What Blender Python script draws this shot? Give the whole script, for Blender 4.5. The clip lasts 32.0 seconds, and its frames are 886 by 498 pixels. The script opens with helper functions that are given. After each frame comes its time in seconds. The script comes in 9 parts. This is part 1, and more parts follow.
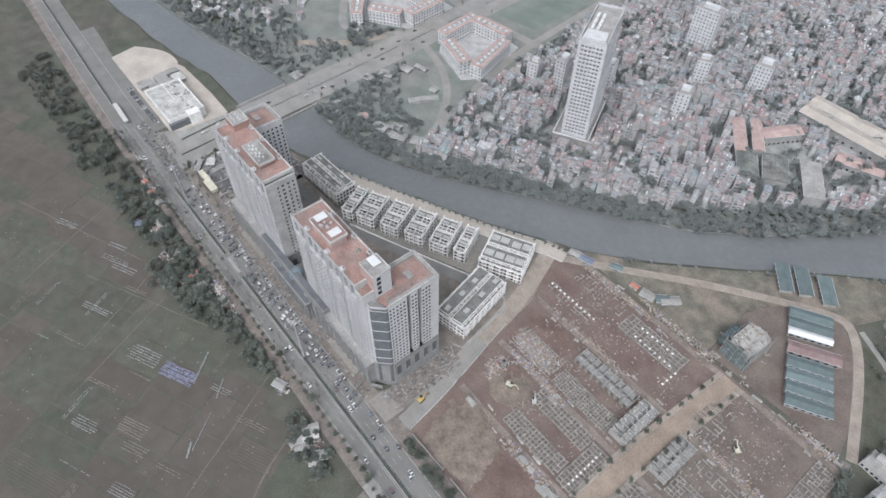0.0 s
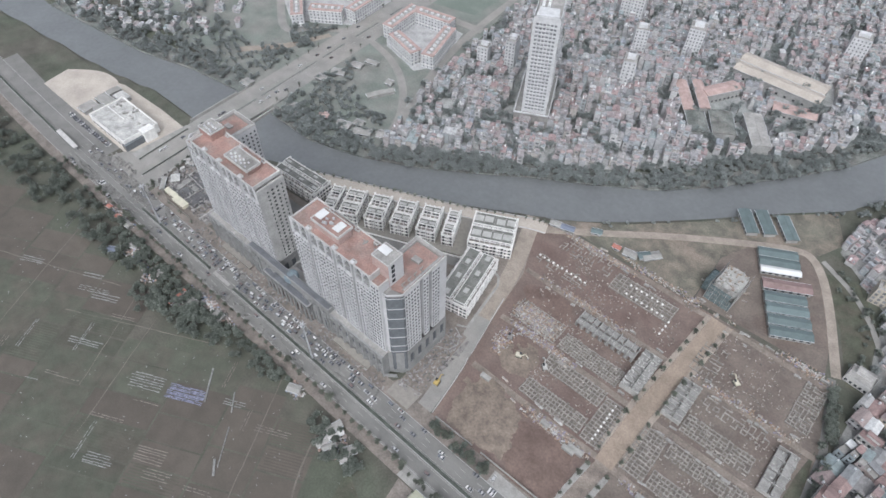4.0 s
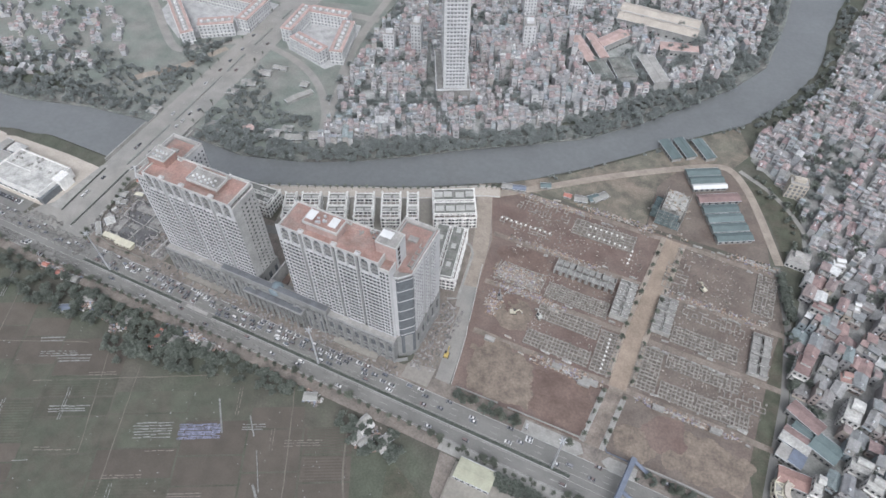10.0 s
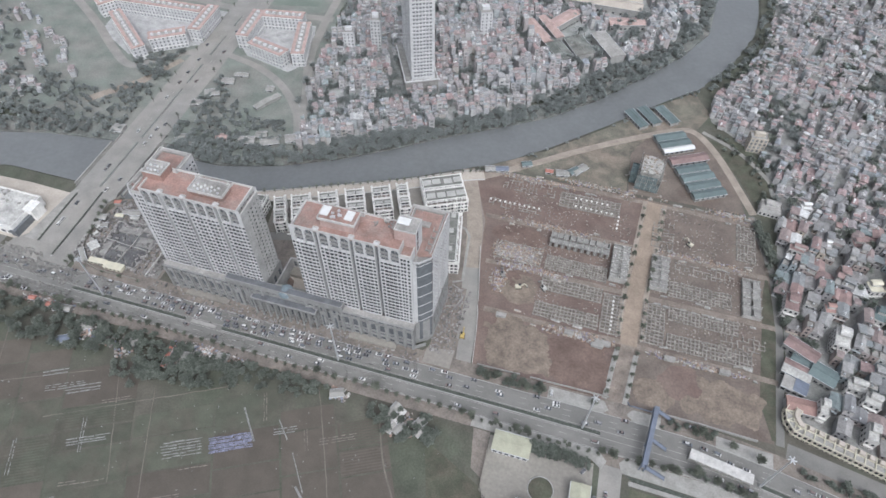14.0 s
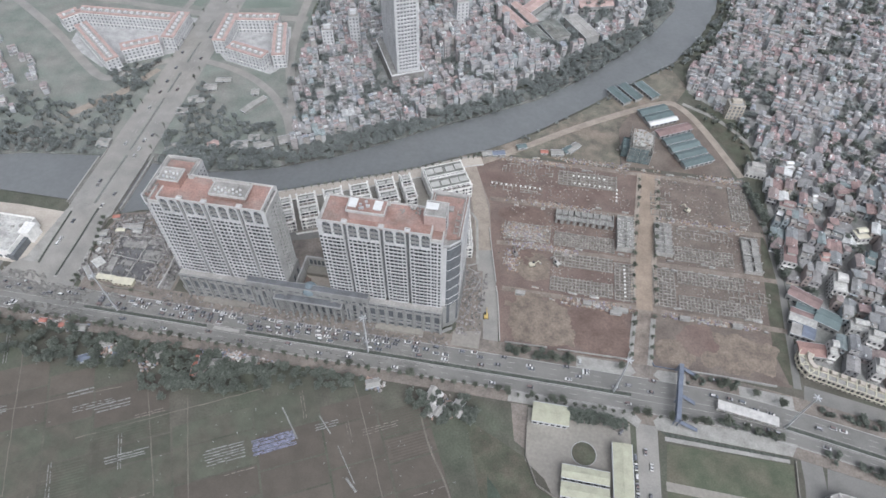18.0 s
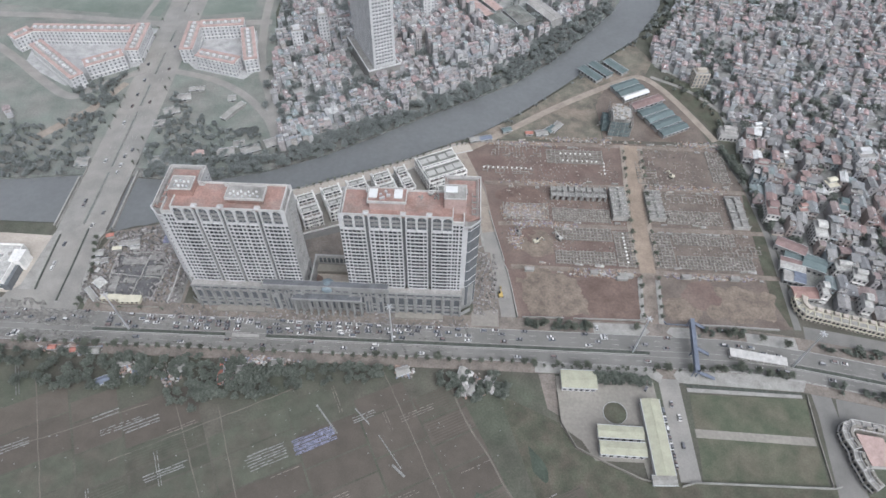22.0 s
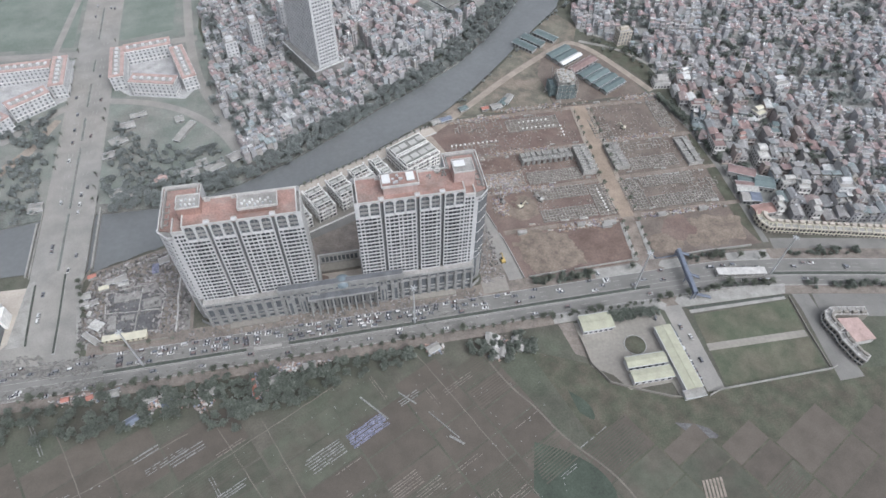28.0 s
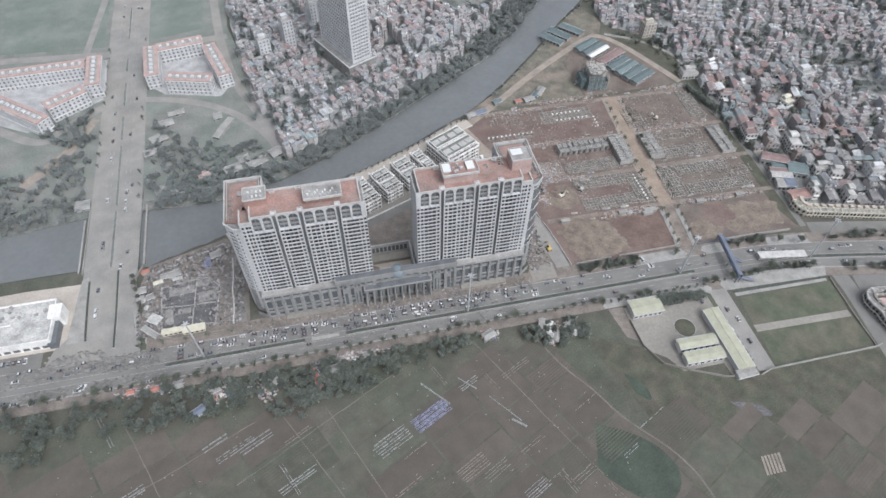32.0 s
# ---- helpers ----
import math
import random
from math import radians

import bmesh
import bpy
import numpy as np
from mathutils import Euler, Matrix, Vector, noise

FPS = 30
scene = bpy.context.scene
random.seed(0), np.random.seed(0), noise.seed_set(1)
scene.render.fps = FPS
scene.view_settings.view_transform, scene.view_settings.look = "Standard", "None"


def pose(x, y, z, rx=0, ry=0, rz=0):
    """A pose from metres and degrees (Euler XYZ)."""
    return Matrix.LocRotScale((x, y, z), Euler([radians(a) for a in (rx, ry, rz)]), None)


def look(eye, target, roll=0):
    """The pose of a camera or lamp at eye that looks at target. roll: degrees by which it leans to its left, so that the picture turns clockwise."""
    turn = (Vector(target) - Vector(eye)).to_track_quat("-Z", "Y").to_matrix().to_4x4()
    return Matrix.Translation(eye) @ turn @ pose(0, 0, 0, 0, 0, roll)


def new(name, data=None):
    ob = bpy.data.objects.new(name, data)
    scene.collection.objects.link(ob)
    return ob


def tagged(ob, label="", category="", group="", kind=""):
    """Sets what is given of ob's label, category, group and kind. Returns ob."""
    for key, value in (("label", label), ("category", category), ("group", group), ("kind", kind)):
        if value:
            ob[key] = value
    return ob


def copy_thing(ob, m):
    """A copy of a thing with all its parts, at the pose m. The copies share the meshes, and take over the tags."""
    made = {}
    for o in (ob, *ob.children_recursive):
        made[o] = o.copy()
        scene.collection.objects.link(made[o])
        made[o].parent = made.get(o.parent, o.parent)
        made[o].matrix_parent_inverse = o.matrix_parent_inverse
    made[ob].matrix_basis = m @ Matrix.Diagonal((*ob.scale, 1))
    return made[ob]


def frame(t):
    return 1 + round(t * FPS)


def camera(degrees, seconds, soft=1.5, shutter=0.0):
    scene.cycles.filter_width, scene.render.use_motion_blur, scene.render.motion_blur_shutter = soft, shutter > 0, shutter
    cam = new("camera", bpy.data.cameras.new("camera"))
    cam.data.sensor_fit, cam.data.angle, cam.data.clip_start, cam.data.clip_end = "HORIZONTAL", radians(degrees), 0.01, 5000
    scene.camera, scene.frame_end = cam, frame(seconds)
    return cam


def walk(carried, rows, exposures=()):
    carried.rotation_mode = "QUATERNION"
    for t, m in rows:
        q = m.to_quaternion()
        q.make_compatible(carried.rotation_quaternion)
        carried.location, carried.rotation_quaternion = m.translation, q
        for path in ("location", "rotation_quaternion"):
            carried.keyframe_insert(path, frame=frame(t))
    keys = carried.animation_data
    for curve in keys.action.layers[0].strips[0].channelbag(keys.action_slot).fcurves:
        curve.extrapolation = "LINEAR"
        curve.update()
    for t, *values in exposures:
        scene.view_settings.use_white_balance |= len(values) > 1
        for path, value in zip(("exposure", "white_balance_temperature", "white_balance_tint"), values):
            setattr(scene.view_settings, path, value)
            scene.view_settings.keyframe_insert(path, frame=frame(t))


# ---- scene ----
cam = camera(71.3, 32.0, soft=1.6)
METRES, EYE, TILT, LEAN, TURN = 320.0, 330.0, 0.0, 0.0, 50.2
ROWS = [
    (0.0, 0.0, 0.0, 0.0, 0.61, -50.52, -0.5),
    (0.5, -0.0139, -0.0041, -0.0003, -0.83, -50.54, -0.49),
    (1.0, -0.0291, -0.0073, -0.0, -2.17, -50.59, -0.51),
    (1.5, -0.0435, -0.0106, -0.0001, -3.48, -50.62, -0.51),
    (2.0, -0.0581, -0.0143, -0.0002, -4.73, -50.65, -0.5),
    (2.5, -0.0725, -0.0177, -0.0004, -5.77, -50.63, -0.5),
    (3.0, -0.0877, -0.0196, -0.0005, -6.9, -50.67, -0.53),
    (3.5, -0.1029, -0.0217, -0.0008, -7.95, -50.69, -0.57),
    (5.5, -0.16, -0.0274, 0.0019, -12.71, -50.82, -0.5),
    (6.0, -0.1757, -0.0281, 0.0008, -14.38, -50.81, -0.54),
    (6.5, -0.1907, -0.0289, 0.0003, -16.16, -50.8, -0.55),
    (7.0, -0.2061, -0.028, 0.0005, -17.88, -50.83, -0.57),
    (7.5, -0.2219, -0.0277, 0.0004, -19.44, -50.83, -0.6),
    (8.0, -0.237, -0.0271, 0.0002, -20.67, -50.83, -0.61),
    (8.5, -0.252, -0.0255, 0.0002, -21.9, -50.86, -0.61),
    (9.0, -0.2675, -0.0239, -0.0003, -22.98, -50.87, -0.62),
    (9.5, -0.2838, -0.0223, -0.0008, -24.17, -50.86, -0.64),
    (10.0, -0.2987, -0.0192, -0.0006, -25.22, -50.9, -0.64),
    (10.5, -0.3137, -0.017, -0.0005, -26.01, -50.92, -0.63),
    (11.0, -0.3289, -0.0142, -0.0005, -26.93, -50.92, -0.64),
    (11.5, -0.3446, -0.0112, -0.0008, -27.84, -50.92, -0.66),
    (12.0, -0.3603, -0.0079, -0.0007, -29.17, -50.92, -0.67),
    (12.5, -0.3756, -0.0041, -0.0009, -30.43, -50.91, -0.66),
    (13.0, -0.3912, 0.0004, -0.0012, -31.73, -50.92, -0.7),
    (13.5, -0.4067, 0.0045, -0.0013, -32.79, -50.92, -0.71),
    (14.0, -0.4219, 0.0093, -0.0018, -33.78, -50.92, -0.7),
    (14.5, -0.4365, 0.015, -0.0015, -34.69, -50.94, -0.72),
    (16.5, -0.4944, 0.0361, -0.0026, -37.86, -50.94, -0.68),
    (17.0, -0.5091, 0.0424, -0.0024, -38.64, -50.97, -0.71),
    (17.5, -0.5235, 0.0489, -0.0023, -39.51, -51.0, -0.71),
    (18.0, -0.5376, 0.0553, -0.0023, -40.32, -51.04, -0.69),
    (18.5, -0.5513, 0.0622, -0.0018, -41.17, -51.06, -0.7),
    (19.0, -0.5666, 0.0687, -0.0024, -42.01, -51.02, -0.74),
    (19.5, -0.5807, 0.0768, -0.0024, -42.91, -51.06, -0.76),
    (20.0, -0.5942, 0.0838, -0.0023, -43.62, -51.09, -0.75),
    (20.5, -0.6084, 0.0915, -0.0023, -44.43, -51.09, -0.78),
    (21.0, -0.6226, 0.0999, -0.0022, -45.37, -51.1, -0.8),
    (21.5, -0.6367, 0.1082, -0.0021, -46.53, -51.1, -0.82),
    (22.0, -0.6507, 0.1162, -0.0021, -47.8, -51.11, -0.83),
    (22.5, -0.6647, 0.1248, -0.0023, -48.96, -51.1, -0.84),
    (23.0, -0.6788, 0.1343, -0.002, -50.15, -51.11, -0.87),
    (23.5, -0.6924, 0.1431, -0.002, -51.47, -51.11, -0.86),
    (24.0, -0.7061, 0.153, -0.0022, -52.87, -51.09, -0.88),
    (24.5, -0.7195, 0.1627, -0.0023, -54.07, -51.07, -0.89),
    (25.0, -0.7322, 0.1723, -0.0025, -55.08, -51.06, -0.89),
    (25.5, -0.7454, 0.1828, -0.0026, -56.19, -51.05, -0.89),
    (27.5, -0.7939, 0.2245, -0.0018, -60.3, -51.06, -0.86),
    (28.0, -0.8058, 0.2368, -0.0014, -61.3, -51.07, -0.86),
    (28.5, -0.8177, 0.2487, -0.0014, -62.3, -51.07, -0.86),
    (29.0, -0.8289, 0.2608, -0.0013, -63.34, -51.08, -0.86),
    (29.5, -0.8405, 0.2731, -0.0015, -64.36, -51.06, -0.87),
    (30.0, -0.8515, 0.2857, -0.0014, -65.47, -51.05, -0.87),
    (30.5, -0.8624, 0.299, -0.001, -65.39, -51.08, -0.86),
    (31.0, -0.8727, 0.3107, -0.0008, -63.7, -51.08, -0.79),
    (31.5, -0.8813, 0.3198, -0.0005, -63.07, -51.06, -0.77),
    (32.0, -0.8875, 0.326, -0.0001, -62.58, -51.06, -0.74),
]
walk(cam, [(t, pose(0, 0, EYE, TILT, LEAN, TURN) @ pose(METRES * x, METRES * y, METRES * z, 90 + pitch, roll, yaw)) for t, x, y, z, yaw, pitch, roll in ROWS], [(0.0, 0.40, 5960, 10), (22.0, 0.40, 5960, 10), (29.0, 0.47, 5960, 10), (32.0, 0.48, 5960, 10)])

# ---- world and light: a bright, hazy overcast day ----
world = bpy.data.worlds.new("overcast_sky")
scene.world = world
world.use_nodes = True
wn, wl = world.node_tree.nodes, world.node_tree.links
sky = wn.new("ShaderNodeTexSky")
sky.sky_type = "NISHITA"
sky.sun_disc = False
sky.sun_elevation = radians(52)
sky.sun_rotation = radians(148)
sky.dust_density = 6.0
sky.air_density = 1.0
grey = wn.new("ShaderNodeHueSaturation")
grey.inputs["Saturation"].default_value = 0.25
wl.new(sky.outputs[0], grey.inputs["Color"])
wl.new(grey.outputs[0], wn["Background"].inputs["Color"])
wn["Background"].inputs["Strength"].default_value = 0.15
sun = bpy.data.lights.new("sun", "SUN")
sun.energy, sun.angle, sun.color = 0.6, radians(70), (1.0, 0.98, 0.95)
sun_ob = new("sun", sun)
sun_ob.matrix_world = look((95, -150, 260), (0, 0, 0))

# ---- helpers of this scene ----
R = random.Random(7)


class Mesh:
    """Gathers corners and faces of one mesh."""

    def __init__(self):
        self.v, self.f = [], []

    def poly(self, pts):
        n = len(self.v)
        self.v.extend(tuple(p) for p in pts)
        self.f.append(tuple(range(n, n + len(pts))))

    def box(self, x0, y0, z0, x1, y1, z1):
        self.prism([(x0, y0), (x1, y0), (x1, y1), (x0, y1)], z0, z1)

    def prism(self, pts, z0, z1, base=False):
        n, k = len(self.v), len(pts)
        self.v.extend((x, y, z0) for x, y in pts)
        self.v.extend((x, y, z1) for x, y in pts)
        for i in range(k):
            j = (i + 1) % k
            self.f.append((n + i, n + j, n + k + j, n + k + i))
        self.f.append(tuple(n + k + i for i in range(k)))
        if base:
            self.f.append(tuple(n + k - 1 - i for i in range(k)))

    def obox(self, cx, cy, z0, z1, lx, ly, a=0.0):
        self.prism(turned(cx, cy, lx, ly, a), z0, z1)

    def bar(self, p, q, w, z0, z1):
        """An upright slab from p to q on plan."""
        dx, dy = q[0] - p[0], q[1] - p[1]
        le = math.hypot(dx, dy)
        nx, ny = -dy / le * w / 2, dx / le * w / 2
        self.prism([(p[0] - nx, p[1] - ny), (q[0] - nx, q[1] - ny), (q[0] + nx, q[1] + ny), (p[0] + nx, p[1] + ny)], z0, z1)

    def beam(self, p, q, w):
        """A square beam between two places."""
        p, q = Vector(p), Vector(q)
        d = (q - p).normalized()
        a = d.cross(Vector((0, 0, 1)) if abs(d.z) < 0.9 else Vector((1, 0, 0))).normalized() * w / 2
        b = d.cross(a).normalized() * w / 2
        n = len(self.v)
        for c in (p, q):
            for s, t in ((-1, -1), (1, -1), (1, 1), (-1, 1)):
                self.v.append(tuple(c + a * s + b * t))
        for i in range(4):
            j = (i + 1) % 4
            self.f.append((n + i, n + j, n + 4 + j, n + 4 + i))
        self.f.append((n, n + 3, n + 2, n + 1))
        self.f.append((n + 4, n + 5, n + 6, n + 7))

    def tube(self, cx, cy, z0, z1, r0, r1, k=10):
        n = len(self.v)
        for z, r in ((z0, r0), (z1, r1)):
            self.v.extend((cx + r * math.cos(6.2832 * i / k), cy + r * math.sin(6.2832 * i / k), z) for i in range(k))
        for i in range(k):
            j = (i + 1) % k
            self.f.append((n + i, n + j, n + k + j, n + k + i))
        self.f.append(tuple(range(n + k, n + 2 * k)))

    def gable(self, cx, cy, z, rise, lx, ly, a=0.0, over=0.4):
        """A pitched roof with its ridge along lx, with thickness at the eaves."""
        c, s = math.cos(a), math.sin(a)
        hx, hy = lx / 2 + over, ly / 2 + over
        P = lambda u, v, h: (cx + u * c - v * s, cy + u * s + v * c, h)
        n = len(self.v)
        for h in (z - 0.15, z):
            self.v += [P(-hx, -hy, h), P(hx, -hy, h), P(hx, hy, h), P(-hx, hy, h)]
        self.v += [P(-hx, 0, z + rise), P(hx, 0, z + rise)]
        for f in ((0, 1, 5, 4), (1, 2, 6, 5), (2, 3, 7, 6), (3, 0, 4, 7), (4, 5, 9, 8), (6, 7, 8, 9), (5, 6, 9), (7, 4, 8), (3, 2, 1, 0)):
            self.f.append(tuple(n + i for i in f))

    def data(self, name, mat, origin=(0, 0, 0), smooth=False):
        me = bpy.data.meshes.new(name)
        ox, oy, oz = origin
        me.from_pydata([(x - ox, y - oy, z - oz) for x, y, z in self.v], [], self.f)
        if smooth:
            me.polygons.foreach_set("use_smooth", [True] * len(me.polygons))
        me.materials.append(mat)
        me.update()
        return me


def turned(cx, cy, lx, ly, a):
    c, s = math.cos(a), math.sin(a)
    return [(cx + u * c - v * s, cy + u * s + v * c) for u, v in ((-lx / 2, -ly / 2), (lx / 2, -ly / 2), (lx / 2, ly / 2), (-lx / 2, ly / 2))]


ORIGIN = {}


def thing(name, at=(0, 0, 0), label="", category="", group="", kind="", turn=0.0):
    ob = new(name)
    ob.location = at
    ob.rotation_euler = (0, 0, turn)
    ob.empty_display_size = 0.5
    ORIGIN[ob.name] = tuple(at)
    return tagged(ob, label, category, group, kind)


def part(name, m, mat, parent, label="", local=True, smooth=False, kind=""):
    """Links a mesh as one part. local: its corners are given from the thing's base; otherwise in the world."""
    o = (0, 0, 0) if local else ORIGIN[parent.name]
    ob = new(name, m.data(name, mat, o, smooth))
    ob.parent = parent
    ORIGIN[ob.name] = ORIGIN[parent.name]
    return tagged(ob, label, kind=kind)


def piece(name, data, parent, at, rz=0.0):
    """One more part that shares a mesh, at a place given from the thing's base."""
    ob = new(name, data)
    ob.parent = parent
    ob.location = at
    ob.rotation_euler = (0, 0, rz)
    return ob


def structure(name, m, mat, label="", category="", kind="structure", smooth=False):
    return tagged(new(name, m.data(name, mat, smooth=smooth)), label, category, kind=kind)


def inside(x, y, poly):
    hit = False
    for i in range(len(poly)):
        (x0, y0), (x1, y1) = poly[i - 1], poly[i]
        if (y0 > y) != (y1 > y) and x < (x1 - x0) * (y - y0) / (y1 - y0) + x0:
            hit = not hit
    return hit


def offset(line, o):
    """A polyline moved sideways (left is positive)."""
    out = []
    for i, p in enumerate(line):
        a, b = line[max(i - 1, 0)], line[min(i + 1, len(line) - 1)]
        dx, dy = b[0] - a[0], b[1] - a[1]
        le = math.hypot(dx, dy)
        out.append((p[0] - dy / le * o, p[1] + dx / le * o))
    return out


def finer(line, step):
    out = []
    for a, b in zip(line, line[1:]):
        n = max(1, int(math.hypot(b[0] - a[0], b[1] - a[1]) / step))
        out += [(a[0] + (b[0] - a[0]) * i / n, a[1] + (b[1] - a[1]) * i / n) for i in range(n)]
    return out + [line[-1]]


def rounded(line, times=2):
    """Cuts the corners of a polyline."""
    for _ in range(times):
        out = [line[0]]
        for a, b in zip(line, line[1:]):
            out += [(0.75 * a[0] + 0.25 * b[0], 0.75 * a[1] + 0.25 * b[1]), (0.25 * a[0] + 0.75 * b[0], 0.25 * a[1] + 0.75 * b[1])]
        line = out + [line[-1]]
    return line


def ribbon(m, line, o0, o1, z0, z1):
    """A strip with thickness between two sideways offsets of a line."""
    a, b = offset(line, o0), offset(line, o1)
    for i in range(len(line) - 1):
        m.prism([a[i], a[i + 1], b[i + 1], b[i]], z0, z1)


# ---- materials ----
def material(name, col, rough=0.85, var=0.12, scale=0.25, fine=3.0, bump=0.2, spread=0.0, second=None, mix_scale=0.03, metal=0.0, spec=0.4, palette=None, island=False, thin=0.0):
    """A weathered surface: two scales of noise on its colour, fine relief, optional second colour in large stains."""
    mat = bpy.data.materials.new(name)
    mat.use_nodes = True
    n, l = mat.node_tree.nodes, mat.node_tree.links
    b = n["Principled BSDF"]
    geo = n.new("ShaderNodeNewGeometry")

    def noise_at(s, detail=4.0):
        t = n.new("ShaderNodeTexNoise")
        t.inputs["Scale"].default_value = s
        t.inputs["Detail"].default_value = detail
        t.inputs["Roughness"].default_value = 0.6
        l.new(geo.outputs["Position"], t.inputs["Vector"])
        return t.outputs["Fac"]

    def ramp(fac, a, c, lo=0.3, hi=0.7):
        r = n.new("ShaderNodeValToRGB")
        r.color_ramp.elements[0].position, r.color_ramp.elements[1].position = lo, hi
        r.color_ramp.elements[0].color, r.color_ramp.elements[1].color = (*a, 1), (*c, 1)
        l.new(fac, r.inputs["Fac"])
        return r.outputs["Color"]

    def blend(kind, fac, a, c):
        x = n.new("ShaderNodeMix")
        x.data_type, x.blend_type = "RGBA", kind
        for k, val in ((0, fac), (6, a), (7, c)):
            if hasattr(val, "is_linked"):
                l.new(val, x.inputs[k])
            else:
                x.inputs[k].default_value = val if k == 0 else (*val, 1)
        return x.outputs[2]

    if palette:
        r = n.new("ShaderNodeValToRGB")
        r.color_ramp.interpolation = "CONSTANT"
        while len(r.color_ramp.elements) < len(palette):
            r.color_ramp.elements.new(0.5)
        for i, c in enumerate(palette):
            r.color_ramp.elements[i].position = i / len(palette)
            r.color_ramp.elements[i].color = (*c, 1)
        if island:
            l.new(geo.outputs["Random Per Island"], r.inputs["Fac"])
        else:
            l.new(n.new("ShaderNodeObjectInfo").outputs["Random"], r.inputs["Fac"])
        colour = r.outputs["Color"]
    elif second:
        colour = ramp(noise_at(mix_scale, 6.0), col, second, 0.42, 0.62)
    else:
        colour = blend("MIX", 0.0, col, col)
    v = max(0.0, 1 - var * 1.6), 1 + var * 1.2
    colour = blend("MULTIPLY", 1.0, colour, ramp(noise_at(scale), (v[0],) * 3, (min(v[1], 1.6),) * 3))
    w = max(0.0, 1 - var), 1 + var * 0.8
    colour = blend("MULTIPLY", 1.0, colour, ramp(noise_at(fine, 2.0), (w[0],) * 3, (min(w[1], 1.5),) * 3))
    if spread:
        hsv = n.new("ShaderNodeHueSaturation")
        rnd = geo.outputs["Random Per Island"] if island else n.new("ShaderNodeObjectInfo").outputs["Random"]
        mp = n.new("ShaderNodeMapRange")
        mp.inputs["To Min"].default_value, mp.inputs["To Max"].default_value = 1 - spread, 1 + spread
        l.new(rnd, mp.inputs["Value"])
        l.new(mp.outputs[0], hsv.inputs["Value"])
        l.new(colour, hsv.inputs["Color"])
        colour = hsv.outputs["Color"]
    l.new(colour, b.inputs["Base Color"])
    b.inputs["Roughness"].default_value = rough
    b.inputs["Metallic"].default_value = metal
    b.inputs["Specular IOR Level"].default_value = spec
    if bump:
        bp = n.new("ShaderNodeBump")
        bp.inputs["Strength"].default_value = bump
        bp.inputs["Distance"].default_value = 0.15
        l.new(noise_at(fine * 1.7, 3.0), bp.inputs["Height"])
        l.new(bp.outputs[0], b.inputs["Normal"])
    if thin:
        leaf, both = n.new("ShaderNodeBsdfTranslucent"), n.new("ShaderNodeMixShader")
        both.inputs[0].default_value = thin
        l.new(colour, leaf.inputs["Color"])
        l.new(b.outputs[0], both.inputs[1])
        l.new(leaf.outputs[0], both.inputs[2])
        l.new(both.outputs[0], n["Material Output"].inputs["Surface"])
    return mat


M_SOIL = material("field_soil", (0.094, 0.088, 0.072), var=0.18, scale=0.06, fine=0.9, bump=0.5, second=(0.079, 0.087, 0.064), mix_scale=0.018)
M_PLOT = material("tilled_soil", (0.097, 0.084, 0.070), var=0.1, scale=0.09, fine=1.3, bump=0.6, spread=0.10)
M_PLOT_GREEN = material("vegetable_plot", (0.081, 0.086, 0.065), var=0.13, scale=0.12, fine=1.6, bump=0.6, spread=0.12, second=(0.089, 0.082, 0.066), mix_scale=0.05)
M_MEADOW = material("rough_meadow", (0.076, 0.081, 0.057), var=0.2, scale=0.11, fine=1.1, bump=0.6, second=(0.088, 0.080, 0.061), mix_scale=0.09)
M_GRASS = material("fenced_grass", (0.086, 0.099, 0.066), var=0.16, scale=0.08, fine=1.2, bump=0.5, second=(0.108, 0.101, 0.075), mix_scale=0.04)
M_BANK = material("river_bank_grass", (0.148, 0.140, 0.112), var=0.25, scale=0.08, fine=1.0, bump=0.5, second=(0.186, 0.155, 0.127), mix_scale=0.04)
M_DIRT = material("red_brown_dirt", (0.158, 0.120, 0.103), var=0.15, scale=0.07, fine=0.8, bump=0.6, second=(0.140, 0.099, 0.085), mix_scale=0.03)
M_DIRT_EAST = material("grey_brown_dirt", (0.152, 0.127, 0.109), var=0.16, scale=0.07, fine=0.8, bump=0.6, second=(0.138, 0.109, 0.093), mix_scale=0.03)
M_FPATH = material("trodden_field_path", (0.150, 0.134, 0.114), var=0.16, scale=0.10, fine=1.0, bump=0.3)
M_SAND = material("pale_earth_mound", (0.184, 0.150, 0.122), var=0.22, scale=0.12, fine=0.7, bump=0.7)
M_TRACK = material("dusty_track", (0.282, 0.242, 0.204), var=0.16, scale=0.10, fine=1.0, bump=0.4)
M_LOTLANE = material("rutted_dirt_lane", (0.218, 0.186, 0.158), var=0.2, scale=0.15, fine=1.0, bump=0.5, second=(0.188, 0.156, 0.134), mix_scale=0.08)
M_MUD = material("orange_mud_road", (0.272, 0.218, 0.172), var=0.15, scale=0.08, fine=0.9, bump=0.4)
# Paler than bare asphalt: road dust, plus haze put into the colour.
M_ROAD = material("dusty_hazed_asphalt", (0.164, 0.160, 0.150), var=0.10, scale=0.07, fine=1.5, bump=0.1, second=(0.188, 0.182, 0.170), mix_scale=0.02)
M_ROAD_FAR = material("old_concrete_road", (0.236, 0.228, 0.214), var=0.10, scale=0.06, fine=1.2, bump=0.1, second=(0.254, 0.240, 0.220), mix_scale=0.015)
M_SIDE = material("trodden_verge", (0.194, 0.168, 0.146), var=0.2, scale=0.12, fine=0.9, bump=0.4, second=(0.174, 0.153, 0.136), mix_scale=0.05)
